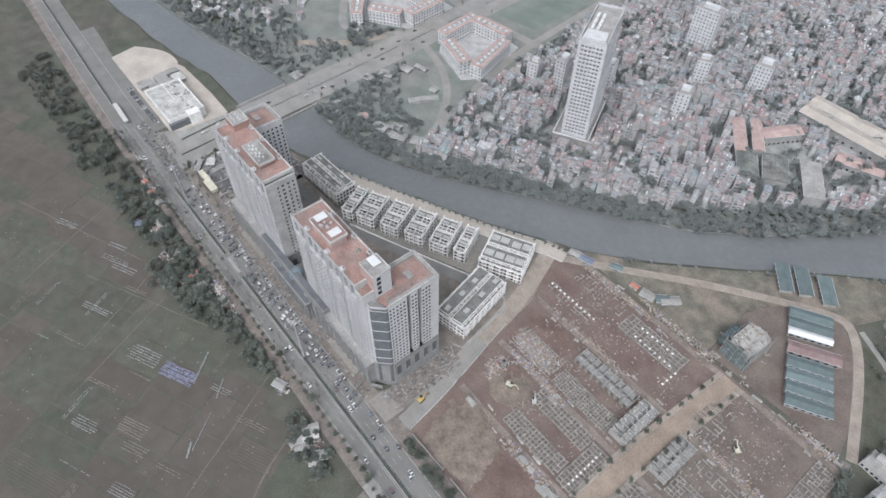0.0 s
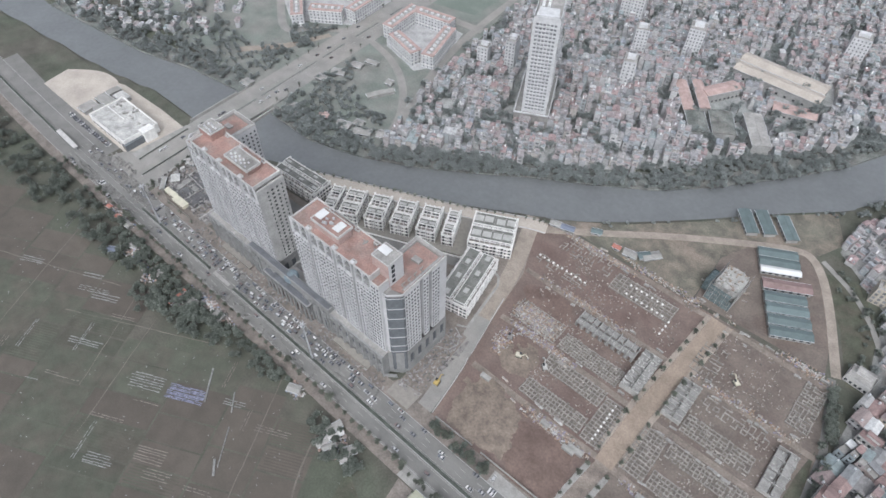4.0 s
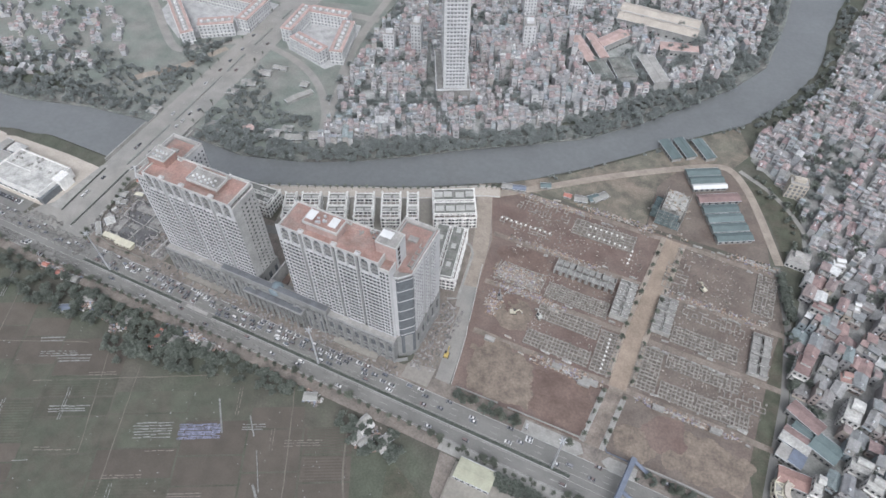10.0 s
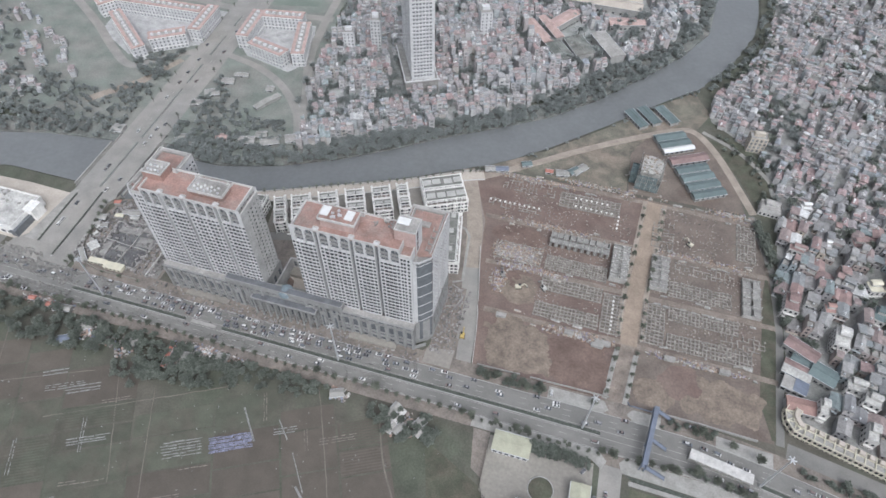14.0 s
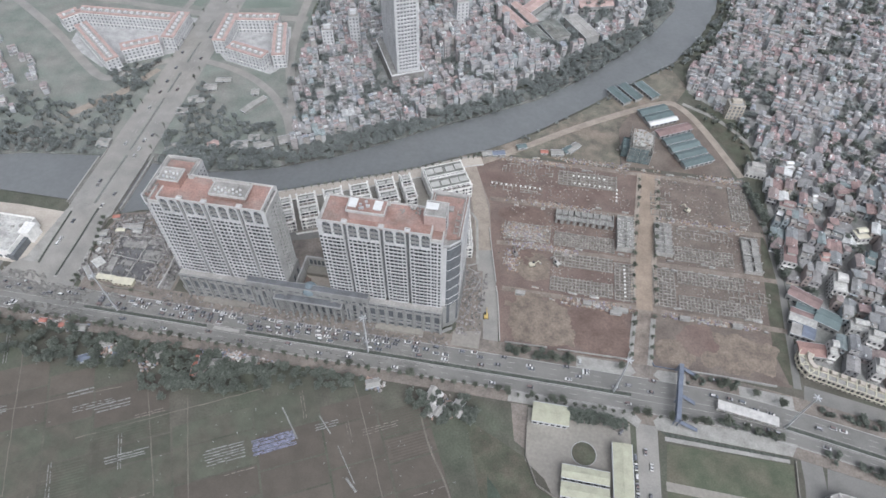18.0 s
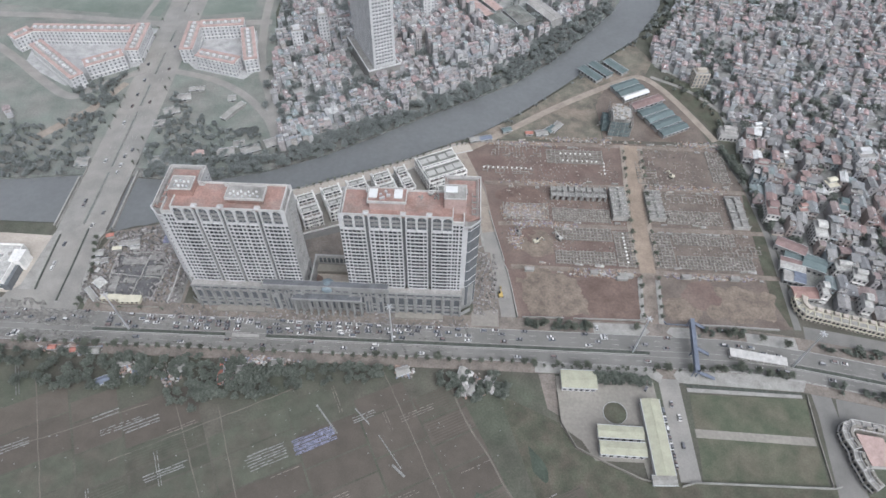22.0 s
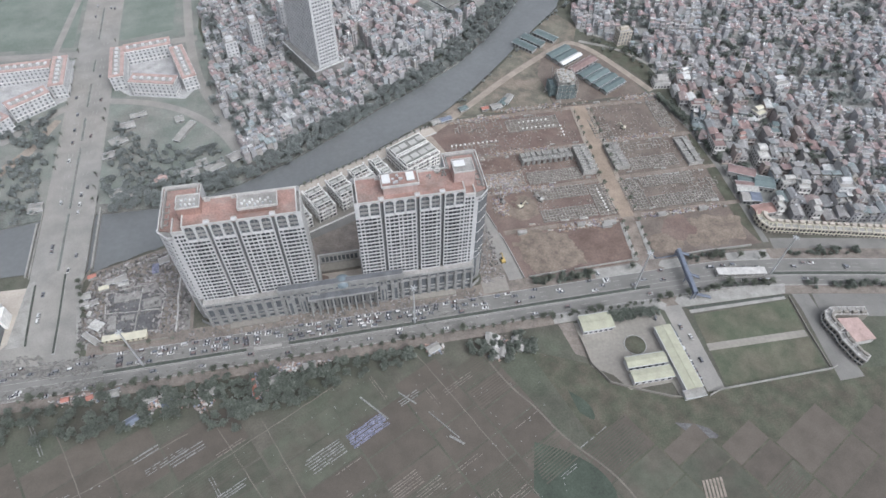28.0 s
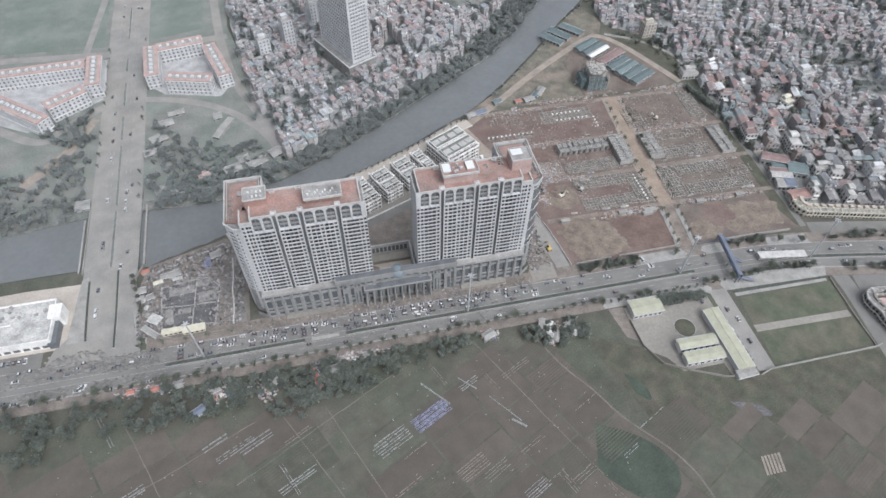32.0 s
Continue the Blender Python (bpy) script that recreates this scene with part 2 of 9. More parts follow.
M_PAVE = material("pale_paving", (0.280, 0.272, 0.254), var=0.14, scale=0.15, fine=1.1, bump=0.2)
M_YARD = material("yard_concrete", (0.262, 0.245, 0.216), var=0.12, scale=0.06, fine=0.5, bump=0.05, second=(0.205, 0.190, 0.170), mix_scale=0.03)
M_PLAZA = material("beige_plaza", (0.400, 0.358, 0.312), var=0.1, scale=0.06, fine=0.7, bump=0.1)
M_KERB = material("kerb_concrete", (0.34, 0.335, 0.325), var=0.1)
M_LINE = material("worn_road_paint", (0.360, 0.350, 0.330), var=0.2, bump=0)
M_HEDGE = material("median_hedge", (0.072, 0.080, 0.068), var=0.3, scale=0.6, fine=2.5, bump=0.8)
# Water colour kept high so that it carries the haze above the river.
M_WATER = material("hazed_river_water", (0.146, 0.151, 0.152), rough=0.16, var=0.06, scale=0.02, fine=0.3, bump=0.01, spec=0.5)
M_POND = material("weedy_pond", (0.052, 0.066, 0.050), rough=0.8, var=0.2, scale=0.08, fine=0.9, bump=0.1)
M_WHITE = material("white_facade_paint", (0.470, 0.467, 0.468), rough=0.7, var=0.07, scale=0.12, fine=1.2, bump=0.05)
M_GREYWALL = material("unpainted_render", (0.370, 0.365, 0.350), rough=0.9, var=0.14, scale=0.15, fine=1.1, bump=0.15)
M_PODIUM = material("grey_stone_podium", (0.238, 0.237, 0.232), rough=0.75, var=0.12, scale=0.2, fine=1.5, bump=0.1)
# Backs of the facade shafts, darker than the walls around them.
M_GROOVE = material("dark_shaft_back", (0.165, 0.168, 0.172), rough=0.7, var=0.1)
M_GLASS = material("dark_window_glass", (0.052, 0.055, 0.060), rough=0.15, var=0.15, scale=0.5, fine=2.0, bump=0, spread=0.35, spec=0.25)
M_GLASS_J = material("dark_window_glass_rest", (0.052, 0.055, 0.060), rough=0.15, var=0.15, scale=0.5, fine=2.0, bump=0, spread=0.35, spec=0.25, island=True)
M_CURTAIN = material("curtain_wall_glass", (0.125, 0.135, 0.145), rough=0.12, var=0.1, scale=0.3, fine=1.0, bump=0, spec=0.6)
M_TERRA = material("terracotta_roof_tiles", (0.296, 0.188, 0.160), var=0.2, scale=0.10, fine=1.1, bump=0.2, second=(0.262, 0.196, 0.172), mix_scale=0.12)
M_ROOFGREY = material("roof_concrete", (0.300, 0.288, 0.272), var=0.16, scale=0.15, fine=1.0, bump=0.2)
M_PAD = material("white_roof_membrane", (0.580, 0.580, 0.572), var=0.04, bump=0)
M_METAL = material("galvanised_metal", (0.50, 0.51, 0.52), rough=0.45, var=0.1, metal=0.4, bump=0)
M_VILLA = material("villa_white_trim", (0.680, 0.668, 0.640), rough=0.8, var=0.12, scale=0.25, fine=1.3, bump=0.1)
M_VILLAWALL = material("villa_grey_render", (0.300, 0.296, 0.284), rough=0.85, var=0.14, scale=0.2, fine=1.2, bump=0.1)
M_VILLAROOF = material("villa_roof_slab", (0.165, 0.166, 0.150), var=0.2, scale=0.2, fine=1.0, bump=0.2)
M_VILLADECK = material("villa_terrace_deck", (0.228, 0.196, 0.176), var=0.2, scale=0.2, fine=1.0, bump=0.2, second=(0.180, 0.172, 0.155), mix_scale=0.06)
# Leaf colours are raised above natural tones to stand in for haze.
M_GREEN = material("leaves", (0.132, 0.142, 0.114), var=0.2, scale=0.3, fine=1.4, bump=0, spread=0.2, rough=0.7, thin=0.4)
M_WOODS = material("woodland_leaves", (0.156, 0.172, 0.146), var=0.2, scale=0.12, fine=0.9, bump=0, spread=0.2, rough=0.7, island=True, thin=0.45)
M_BARK = material("bark", (0.12, 0.10, 0.085), var=0.2)
M_CONC = material("raw_concrete", (0.330, 0.322, 0.302), var=0.16, scale=0.3, fine=1.5, bump=0.2, spread=0.15, island=True)
M_CONCD = material("dark_raw_concrete", (0.235, 0.228, 0.215), var=0.18, scale=0.25, fine=1.4, bump=0.2)
M_TEAL = material("teal_metal_roof", (0.118, 0.150, 0.150), rough=0.8, var=0.1, scale=0.2, fine=1.2, bump=0.05, spread=0.12)
M_CREAM = material("cream_green_roof", (0.345, 0.342, 0.262), rough=0.6, var=0.08, scale=0.2, fine=1.2, bump=0.05)
M_REDROOF = material("rust_red_roof", (0.215, 0.152, 0.143), rough=0.7, var=0.15, scale=0.2, fine=1.2, bump=0.1)
M_BLUE = material("blue_painted_steel", (0.150, 0.170, 0.215), rough=0.5, var=0.12, scale=0.3, bump=0.05)
M_DOME = material("weathered_dome_sheet", (0.150, 0.185, 0.205), rough=0.5, var=0.15, scale=0.4, bump=0.05)
M_NET = material("blue_shade_net", (0.185, 0.190, 0.255), var=0.3, scale=0.4, fine=1.8, bump=0.2)
M_PLASTIC = material("pale_plastic_sheet", (0.225, 0.223, 0.216), rough=0.6, var=0.3, scale=0.5, fine=2.2, bump=0.2)
M_RED = material("red_tarpaulin", (0.370, 0.170, 0.135), var=0.12, bump=0.1)
M_YELLOW = material("yellow_paint", (0.420, 0.310, 0.110), rough=0.5, var=0.1)
M_OFFICE = material("cream_site_office", (0.520, 0.490, 0.390), var=0.1)
M_PIT = material("dark_pit_floor", (0.120, 0.118, 0.120), var=0.25, scale=0.12, fine=0.9, bump=0.5)
M_RUBBLE = material("broken_concrete", (0.275, 0.252, 0.228), var=0.25, spread=0.45, island=True)
M_TYRE = material("tyre_rubber", (0.05, 0.05, 0.05), var=0.1)
M_CAR = material("car_paint", (0.6, 0.6, 0.6), rough=0.35, var=0.03, bump=0, palette=[(0.58, 0.58, 0.57), (0.15, 0.15, 0.16), (0.42, 0.42, 0.42), (0.22, 0.22, 0.23), (0.14, 0.14, 0.15), (0.32, 0.32, 0.33), (0.17, 0.17, 0.18), (0.60, 0.59, 0.57), (0.17, 0.13, 0.125), (0.14, 0.15, 0.17)])
WALLS = [(0.30, 0.29, 0.28), (0.38, 0.37, 0.36), (0.27, 0.26, 0.26), (0.36, 0.32, 0.27), (0.25, 0.25, 0.26), (0.46, 0.46, 0.45), (0.32, 0.27, 0.25), (0.25, 0.28, 0.29), (0.34, 0.30, 0.29), (0.24, 0.24, 0.24)]
ROOFS = [(0.235, 0.230, 0.228), (0.245, 0.182, 0.175), (0.215, 0.222, 0.225), (0.28, 0.275, 0.27), (0.20, 0.20, 0.205), (0.238, 0.192, 0.185), (0.190, 0.220, 0.222), (0.235, 0.225, 0.22), (0.52, 0.52, 0.51), (0.205, 0.205, 0.205), (0.262, 0.188, 0.176), (0.185, 0.200, 0.205), (0.255, 0.21, 0.20), (0.26, 0.25, 0.245)]
M_HWALL = material("house_wall_paint", (0.5, 0.5, 0.5), palette=WALLS, var=0.12, scale=0.3, fine=1.5, bump=0.1)
M_HROOF = material("house_roof_sheet", (0.5, 0.5, 0.5), palette=ROOFS, var=0.18, scale=0.3, fine=1.5, bump=0.1)
# Far house colours carry painted haze; walls are raised against the brighter-lit roofs.
HAZED_WALLS = [(0.36, 0.355, 0.35), (0.40, 0.395, 0.385), (0.345, 0.342, 0.345), (0.385, 0.365, 0.34), (0.34, 0.345, 0.355), (0.45, 0.445, 0.44), (0.365, 0.335, 0.33), (0.34, 0.36, 0.365), (0.375, 0.35, 0.345), (0.335, 0.335, 0.338)]
HAZED_ROOFS = [(0.300, 0.297, 0.300), (0.310, 0.258, 0.255), (0.280, 0.292, 0.300), (0.322, 0.318, 0.316), (0.282, 0.284, 0.292), (0.300, 0.252, 0.248), (0.268, 0.302, 0.302), (0.305, 0.290, 0.284), (0.410, 0.410, 0.405), (0.286, 0.286, 0.290), (0.322, 0.260, 0.250), (0.266, 0.282, 0.304), (0.302, 0.270, 0.264), (0.292, 0.286, 0.282)]
M_FWALL = material("hazed_far_wall", (0.5, 0.5, 0.5), palette=HAZED_WALLS, var=0.12, scale=0.3, fine=1.2, bump=0, island=True)
M_FROOF = material("hazed_far_roof", (0.5, 0.5, 0.5), palette=HAZED_ROOFS, var=0.18, scale=0.3, fine=1.2, bump=0, island=True)
M_CLUTTER = material("roof_tank_metal", (0.5, 0.5, 0.5), palette=[(0.62, 0.62, 0.61), (0.36, 0.36, 0.36), (0.50, 0.49, 0.48), (0.72, 0.72, 0.71), (0.33, 0.31, 0.30), (0.30, 0.34, 0.36)], var=0.1, bump=0, island=True)
M_STALL = material("stall_sheets", (0.3, 0.3, 0.3), palette=[(0.30, 0.27, 0.25), (0.42, 0.40, 0.38), (0.26, 0.22, 0.20), (0.36, 0.26, 0.22), (0.25, 0.27, 0.33), (0.50, 0.49, 0.47), (0.22, 0.20, 0.19)], var=0.15, bump=0, island=True)
M_TANK = material("steel_water_tank", (0.66, 0.67, 0.68), rough=0.3, metal=0.6, var=0.05, bump=0)
# Lighter than the rust-red roof.
M_FARROOF = material("pale_pink_roof", (0.385, 0.285, 0.260), var=0.12, scale=0.2, fine=1.0, bump=0.1)
M_FARWALL = material("far_pale_render", (0.500, 0.500, 0.500), var=0.1, scale=0.2, fine=1.0, bump=0.1)
M_BLEACHED = material("bleached_roof_sheet", (0.410, 0.402, 0.380), var=0.24, scale=0.12, fine=0.9, bump=0.1)
M_TAN = material("tan_block_wall", (0.430, 0.390, 0.330), var=0.12, scale=0.2, fine=1.0, bump=0.1)
# Far grass lifted and greyed: haze is put into the base colour.
M_FAR_GREEN = material("hazed_far_meadow", (0.165, 0.182, 0.160), var=0.14, scale=0.05, fine=0.8, bump=0.3, second=(0.205, 0.202, 0.184), mix_scale=0.03)
# Paler copy of the woodland leaves, with distance haze in its colour.
M_FAR_WOODS = material("hazed_wood_leaves", (0.250, 0.268, 0.258), var=0.14, scale=0.12, fine=0.9, bump=0, spread=0.15, rough=0.7, island=True, thin=0.45)
# Tone raised to counter the shade between far blocks.
M_LANE = material("lifted_lane_ground", (0.370, 0.366, 0.360), var=0.16, scale=0.12, fine=0.9, bump=0.2)
M_ALLEY = material("hamlet_alley_ground", (0.262, 0.256, 0.246), var=0.2, scale=0.12, fine=0.9, bump=0.2, second=(0.205, 0.206, 0.192), mix_scale=0.04)
# Far panes are lighter than near ones to imitate haze.
M_FAR_GLASS = material("hazed_far_glass", (0.175, 0.178, 0.185), rough=0.3, var=0.15, bump=0, spread=0.3, island=True)
M_SCAFNET = material("green_scaffold_net", (0.145, 0.185, 0.188), var=0.3, scale=0.35, fine=1.5, bump=0.3)
M_BANKDARK = material("shaded_bank_growth", (0.150, 0.160, 0.146), var=0.28, scale=0.12, fine=0.9, bump=0.5, second=(0.180, 0.175, 0.160), mix_scale=0.05)
M_SKYLIGHT = material("pale_skylight_sheet", (0.400, 0.392, 0.368), rough=0.5, var=0.12, bump=0)
M_PARAPET = material("pale_parapet_render", (0.450, 0.438, 0.420), var=0.12, scale=0.3, fine=1.4, bump=0.1)
M_ORANGE = material("orange_tile_roof", (0.285, 0.185, 0.162), var=0.14, scale=0.2, fine=1.2, bump=0.2)
# Far red roofs, greyed and lifted to put haze into the colour.
HAZED_RED_ROOFS = [(0.290, 0.266, 0.266), (0.300, 0.232, 0.230), (0.272, 0.264, 0.266), (0.315, 0.238, 0.232), (0.284, 0.246, 0.244), (0.264, 0.260, 0.264), (0.300, 0.226, 0.222)]
M_FROOF_RED = material("hazed_far_red_roof", (0.5, 0.5, 0.5), palette=HAZED_RED_ROOFS, var=0.18, scale=0.3, fine=1.2, bump=0, island=True)
# Ground lightened to even out the shade between far houses.
M_QUARTER = material("quarter_lane_ground", (0.330, 0.328, 0.320), var=0.2, scale=0.1, fine=0.9, bump=0.2, second=(0.270, 0.278, 0.265), mix_scale=0.03)
M_FOOT = material("grey_footing_concrete", (0.262, 0.245, 0.222), var=0.16, scale=0.3, fine=1.5, bump=0.2, spread=0.2, island=True)
M_TRENCH = material("footing_bed_soil", (0.150, 0.130, 0.114), var=0.2, scale=0.2, fine=1.0, bump=0.4)
M_SLATE = material("dark_roof_sheet", (0.118, 0.122, 0.130), rough=0.6, var=0.15, scale=0.2, fine=1.2, bump=0.1)
M_SCRAP = material("grey_site_scrap", (0.215, 0.204, 0.196), var=0.25, spread=0.5, island=True)
# Far field, also lifted for haze but slightly greener.
M_FAR_FIELD = material("hazed_green_field", (0.150, 0.176, 0.150), var=0.12, scale=0.04, fine=0.8, bump=0.3, second=(0.172, 0.188, 0.165), mix_scale=0.02)

# ---- land: one sheet with the river's channel cut into it ----
NEAR_BANK = [(-1500, 40), (-700, 112), (-560, 126), (-500, 138), (-440, 138), (-396, 134), (-346, 151), (-286, 178), (-247, 196), (-207, 214), (-171, 235), (-146, 249), (-110, 278), (-68, 320), (-30, 362), (6, 397), (34, 446), (55, 503), (60, 572), (74, 680), (90, 1500)]
FAR_BANK = [(-1500, 90), (-700, 150), (-560, 166), (-500, 182), (-440, 190), (-396, 189), (-350, 188), (-306, 201), (-266, 221), (-229, 245), (-193, 271), (-155, 295), (-115, 322), (-82, 356), (-47, 400), (-14, 446), (8, 490), (16, 572), (18, 680), (30, 1500)]
RIVER = NEAR_BANK + FAR_BANK[::-1]


def seg_dist(px, py, line):
    best = np.full(px.shape, 1e9)
    for (ax, ay), (bx, by) in zip(line, line[1:]):
        dx, dy = bx - ax, by - ay
        k = np.clip(((px - ax) * dx + (py - ay) * dy) / (dx * dx + dy * dy), 0, 1)
        best = np.minimum(best, np.hypot(px - ax - k * dx, py - ay - k * dy))
    return best


def in_river(px, py):
    hit = np.zeros(px.shape, bool)
    for i in range(len(RIVER)):
        (x0, y0), (x1, y1) = RIVER[i - 1], RIVER[i]
        if y0 != y1:
            hit ^= ((y0 > py) != (y1 > py)) & (px < (x1 - x0) * (py - y0) / (y1 - y0) + x0)
    return hit


def ground_sheet():
    xs = np.concatenate([[-6000, -2500, -1500, -1100], np.arange(-900, 421, 6.0), [600, 1000, 2000, 6000]])
    ys = np.concatenate([[-6000, -2000, -700, -300], np.arange(-180, 901, 6.0), [1100, 1500, 2500, 6000]])
    gx, gy = np.meshgrid(xs, ys)
    d = np.minimum(seg_dist(gx, gy, NEAR_BANK), seg_dist(gx, gy, FAR_BANK))
    z = np.where(in_river(gx, gy), -np.clip(d / 5.0, 0, 1) * 4.0, 0.0)
    w = len(xs)
    m = Mesh()
    m.v = list(zip(gx.ravel().tolist(), gy.ravel().tolist(), z.ravel().tolist()))
    m.f = [(j * w + i, j * w + i + 1, (j + 1) * w + i + 1, (j + 1) * w + i) for j in range(len(ys) - 1) for i in range(w - 1)]
    structure("ground", m, M_SOIL, "brown and green open ground of fields and banks", "ground")


ground_sheet()
m = Mesh()
m.poly([(x, y, -1.2) for x, y in RIVER])
structure("water", m, M_WATER, "slow grey river between wooded banks", "river")


def sheet(name, pts, mat, z=0.05, label="", category="ground"):
    m = Mesh()
    m.prism(pts, -0.2, z)
    return structure(name, m, mat, label, category)


# ---- main road along x, bending away at its eastern end ----
MAIN = rounded([(-1300, 92), (-900, 70), (-700, 62.5), (-520, 55.5), (-430, 55), (-200, 55), (0, 54.8), (30, 52.5), (70, 46), (130, 34.5), (420, -20)], 2)
m = Mesh()
ribbon(m, MAIN, -9.5, 12.3, -0.3, 0.08)
structure("road", m, M_ROAD, "wide dusty grey dual carriageway", "road")
m = Mesh()
ribbon(m, MAIN, -16.5, -9.5, -0.3, 0.22)
structure("pavement_south", m, M_SIDE, "trodden brown verge with young street trees", "pavement")
m = Mesh()
ribbon(m, [p for p in finer(MAIN, 6) if p[0] > -399], 12.3, 21.5, -0.3, 0.22)
structure("pavement_north", m, M_SIDE, "dusty brown strip beside the building sites", "pavement")
m = Mesh()
for o in (-9.6, 12.4):
    ribbon(m, MAIN, o - 0.15, o + 0.15, 0, 0.27)
structure("kerb", m, M_KERB, "concrete kerb of the main road", "kerb")


def line_part(line, x0, x1):
    return [p for p in finer(line, 4.0) if x0 <= p[0] <= x1]


m = Mesh()
ribbon(m, [p for p in finer(MAIN, 8) if p[0] > 52], 12.3, 31, -0.3, 0.06)
ribbon(m, [p for p in finer(MAIN, 8) if p[0] > 60], -34, -9.5, -0.3, 0.05)
structure("service_road", m, M_ROAD, "grey service road before the cream terrace", "road")
for x0, x1 in ((-381, -297), (-277, -38), (42, 300), (-900, -500)):
    t = thing("road_median", ((x0 + x1) / 2, 55, 0), "long raised median with a clipped dark hedge", "median", "medians of the main road", "structure")
    seg = line_part(MAIN, x0, x1)
    m = Mesh()
    ribbon(m, seg, -1.25, 1.25, 0, 0.32)
    part("kerb", m, M_KERB, t, local=False)
    m = Mesh()
    ribbon(m, seg, -0.85, 0.85, 0.3, 0.95)
    part("hedge", m, M_HEDGE, t, "dark clipped hedge", local=False)
m = Mesh()
ribbon(m, line_part(MAIN, -297, -277), -1.2, 1.2, 0, 0.28)
structure("median_crossing", m, M_PAVE, "pale concrete gap in the median", "median")
m = Mesh()
for o in (-8.9, -2.0, 2.0, 5.2, 8.6):
    seg = line_part(MAIN, -480, 300)
    if o in (-8.9, -2.0, 2.0):
        ribbon(m, seg, o - 0.1, o + 0.1, 0.081, 0.088)
    else:
        for i in range(0, len(seg) - 1, 3):
            ribbon(m, seg[i:i + 2], o - 0.09, o + 0.09, 0.081, 0.088)
seg = line_part(MAIN, -480, 300)
for i in range(0, len(seg) - 1, 3):
    ribbon(m, seg[i:i + 2], -5.4, -5.2, 0.081, 0.088)
structure("road_markings", m, M_LINE, "worn white lane markings", "road marking")

sheet("west_forecourt", [(-640, 71), (-520, 67.6), (-452, 67.4), (-452, 80), (-580, 82), (-640, 86)], M_ROAD, 0.085, "dusty grey forecourt before the market halls", "road")
# ---- road north over the river bridge ----
NORTH = rounded([(-417, 60), (-420, 140), (-424, 230), (-428, 303), (-434, 420), (-439, 520), (-448, 760), (-470, 1200)], 1)
m = Mesh()
ribbon(m, [p for p in NORTH if p[1] < 138] + [(-420, 138)], -17, 17, -0.3, 0.10)
ribbon(m, [(-422.2, 190)] + [p for p in NORTH if p[1] > 192], -17.5, 17.5, -0.3, 0.10)
structure("north_road", m, M_ROAD_FAR, "broad pale road running north from the crossing", "road")
m = Mesh()
m.prism([(-452, 62), (-396, 62), (-396, 78), (-402, 88), (-437, 88), (-446, 79)], -0.3, 0.11)
structure("junction", m, M_ROAD_FAR, "wide dusty road junction", "road")
m = Mesh()
ribbon(m, [(-428.8, 82), (-429.6, 90), (-431.2, 112), (-432.2, 128)], -0.5, 0.5, 0, 0.7)
structure("roadside_hedge", m, M_HEDGE, "narrow dark hedge beside the north road", "hedge")
sheet("forecourt_walk", [(-430, 82), (-431, 98), (-432.4, 114), (-433, 132), (-437, 130), (-440, 82)], M_PAVE, 0.13, "pale paved walk beside the supermarket plaza", "pavement")
m = Mesh()
ribbon(m, [(-411.4, 73), (-412.4, 95), (-413.7, 117), (-414.8, 135)], -0.75, 0.75, 0, 0.3)
structure("north_median", m, M_KERB, "narrow kerbed median of the north road", "median")
m = Mesh()
ribbon(m, [(-411.5, 74), (-412.4, 95), (-413.7, 117), (-414.8, 134)], -0.5, 0.5, 0.3, 0.9)
structure("median_hedge", m, M_HEDGE, "clipped dark hedge on the north road's median", "hedge")
b = thing("bridge", (-421, 164, 0), "pale concrete road bridge over the river", "bridge", kind="structure")
m = Mesh()
m.prism([(-437.5, 136), (-402.5, 136), (-404.5, 192), (-440, 192)], -1.0, 0.14, True)
part("deck", m, M_ROAD_FAR, b, local=False)
for x0, x1 in ((-437.4, -439.9), (-402.7, -404.6)):
    m = Mesh()
    m.bar((x0, 134), (x1, 194), 0.5, 0.1, 1.2)
    part("railing", m, M_PAVE, b, local=False)
for y in (152, 176):
    m = Mesh()
    m.box(-438, y - 0.9, -4, -404, y + 0.9, -1.0)
    part("pier", m, M_CONCD, b, local=False)
for x0, x1, y0, y1 in ((-440, -442, 136, 184), (-399, -401, 136, 192)):
    m = Mesh()
    m.bar((x0, y0), (x1, y1), 1.2, -1.5, 0.9)
    part("pipe_bridge", m, M_PAVE, b, local=False)
for y0, y1 in ((138, 190), (194, 262), (268, 300), (312, 345), (360, 382), (412, 470), (485, 620)):
    t = thing("north_median", (-424, (y0 + y1) / 2, 0), "narrow dark planted median", "median", "medians of the north road", "structure")
    seg = [p for p in finer(NORTH, 3.0) if y0 <= p[1] <= y1]
    m = Mesh()
    ribbon(m, seg, -1.0, 1.0, 0, 0.30)
    part("kerb", m, M_KERB, t, local=False)
    m = Mesh()
    ribbon(m, seg, -0.7, 0.7, 0.28, 0.7)
    part("planting", m, M_BANKDARK, t, "dark low planting", local=False)
m = Mesh()
for a in (-8, -5, 5, 8):
    seg = [p for p in finer(NORTH, 4.0) if 200 < p[1] < 620]
    for i in range(0, len(seg) - 1, 3):
        ribbon(m, seg[i:i + 2], a - 0.1, a + 0.1, 0.101, 0.108)
structure("north_road_markings", m, M_LINE, "worn lane markings on the north road", "road marking")

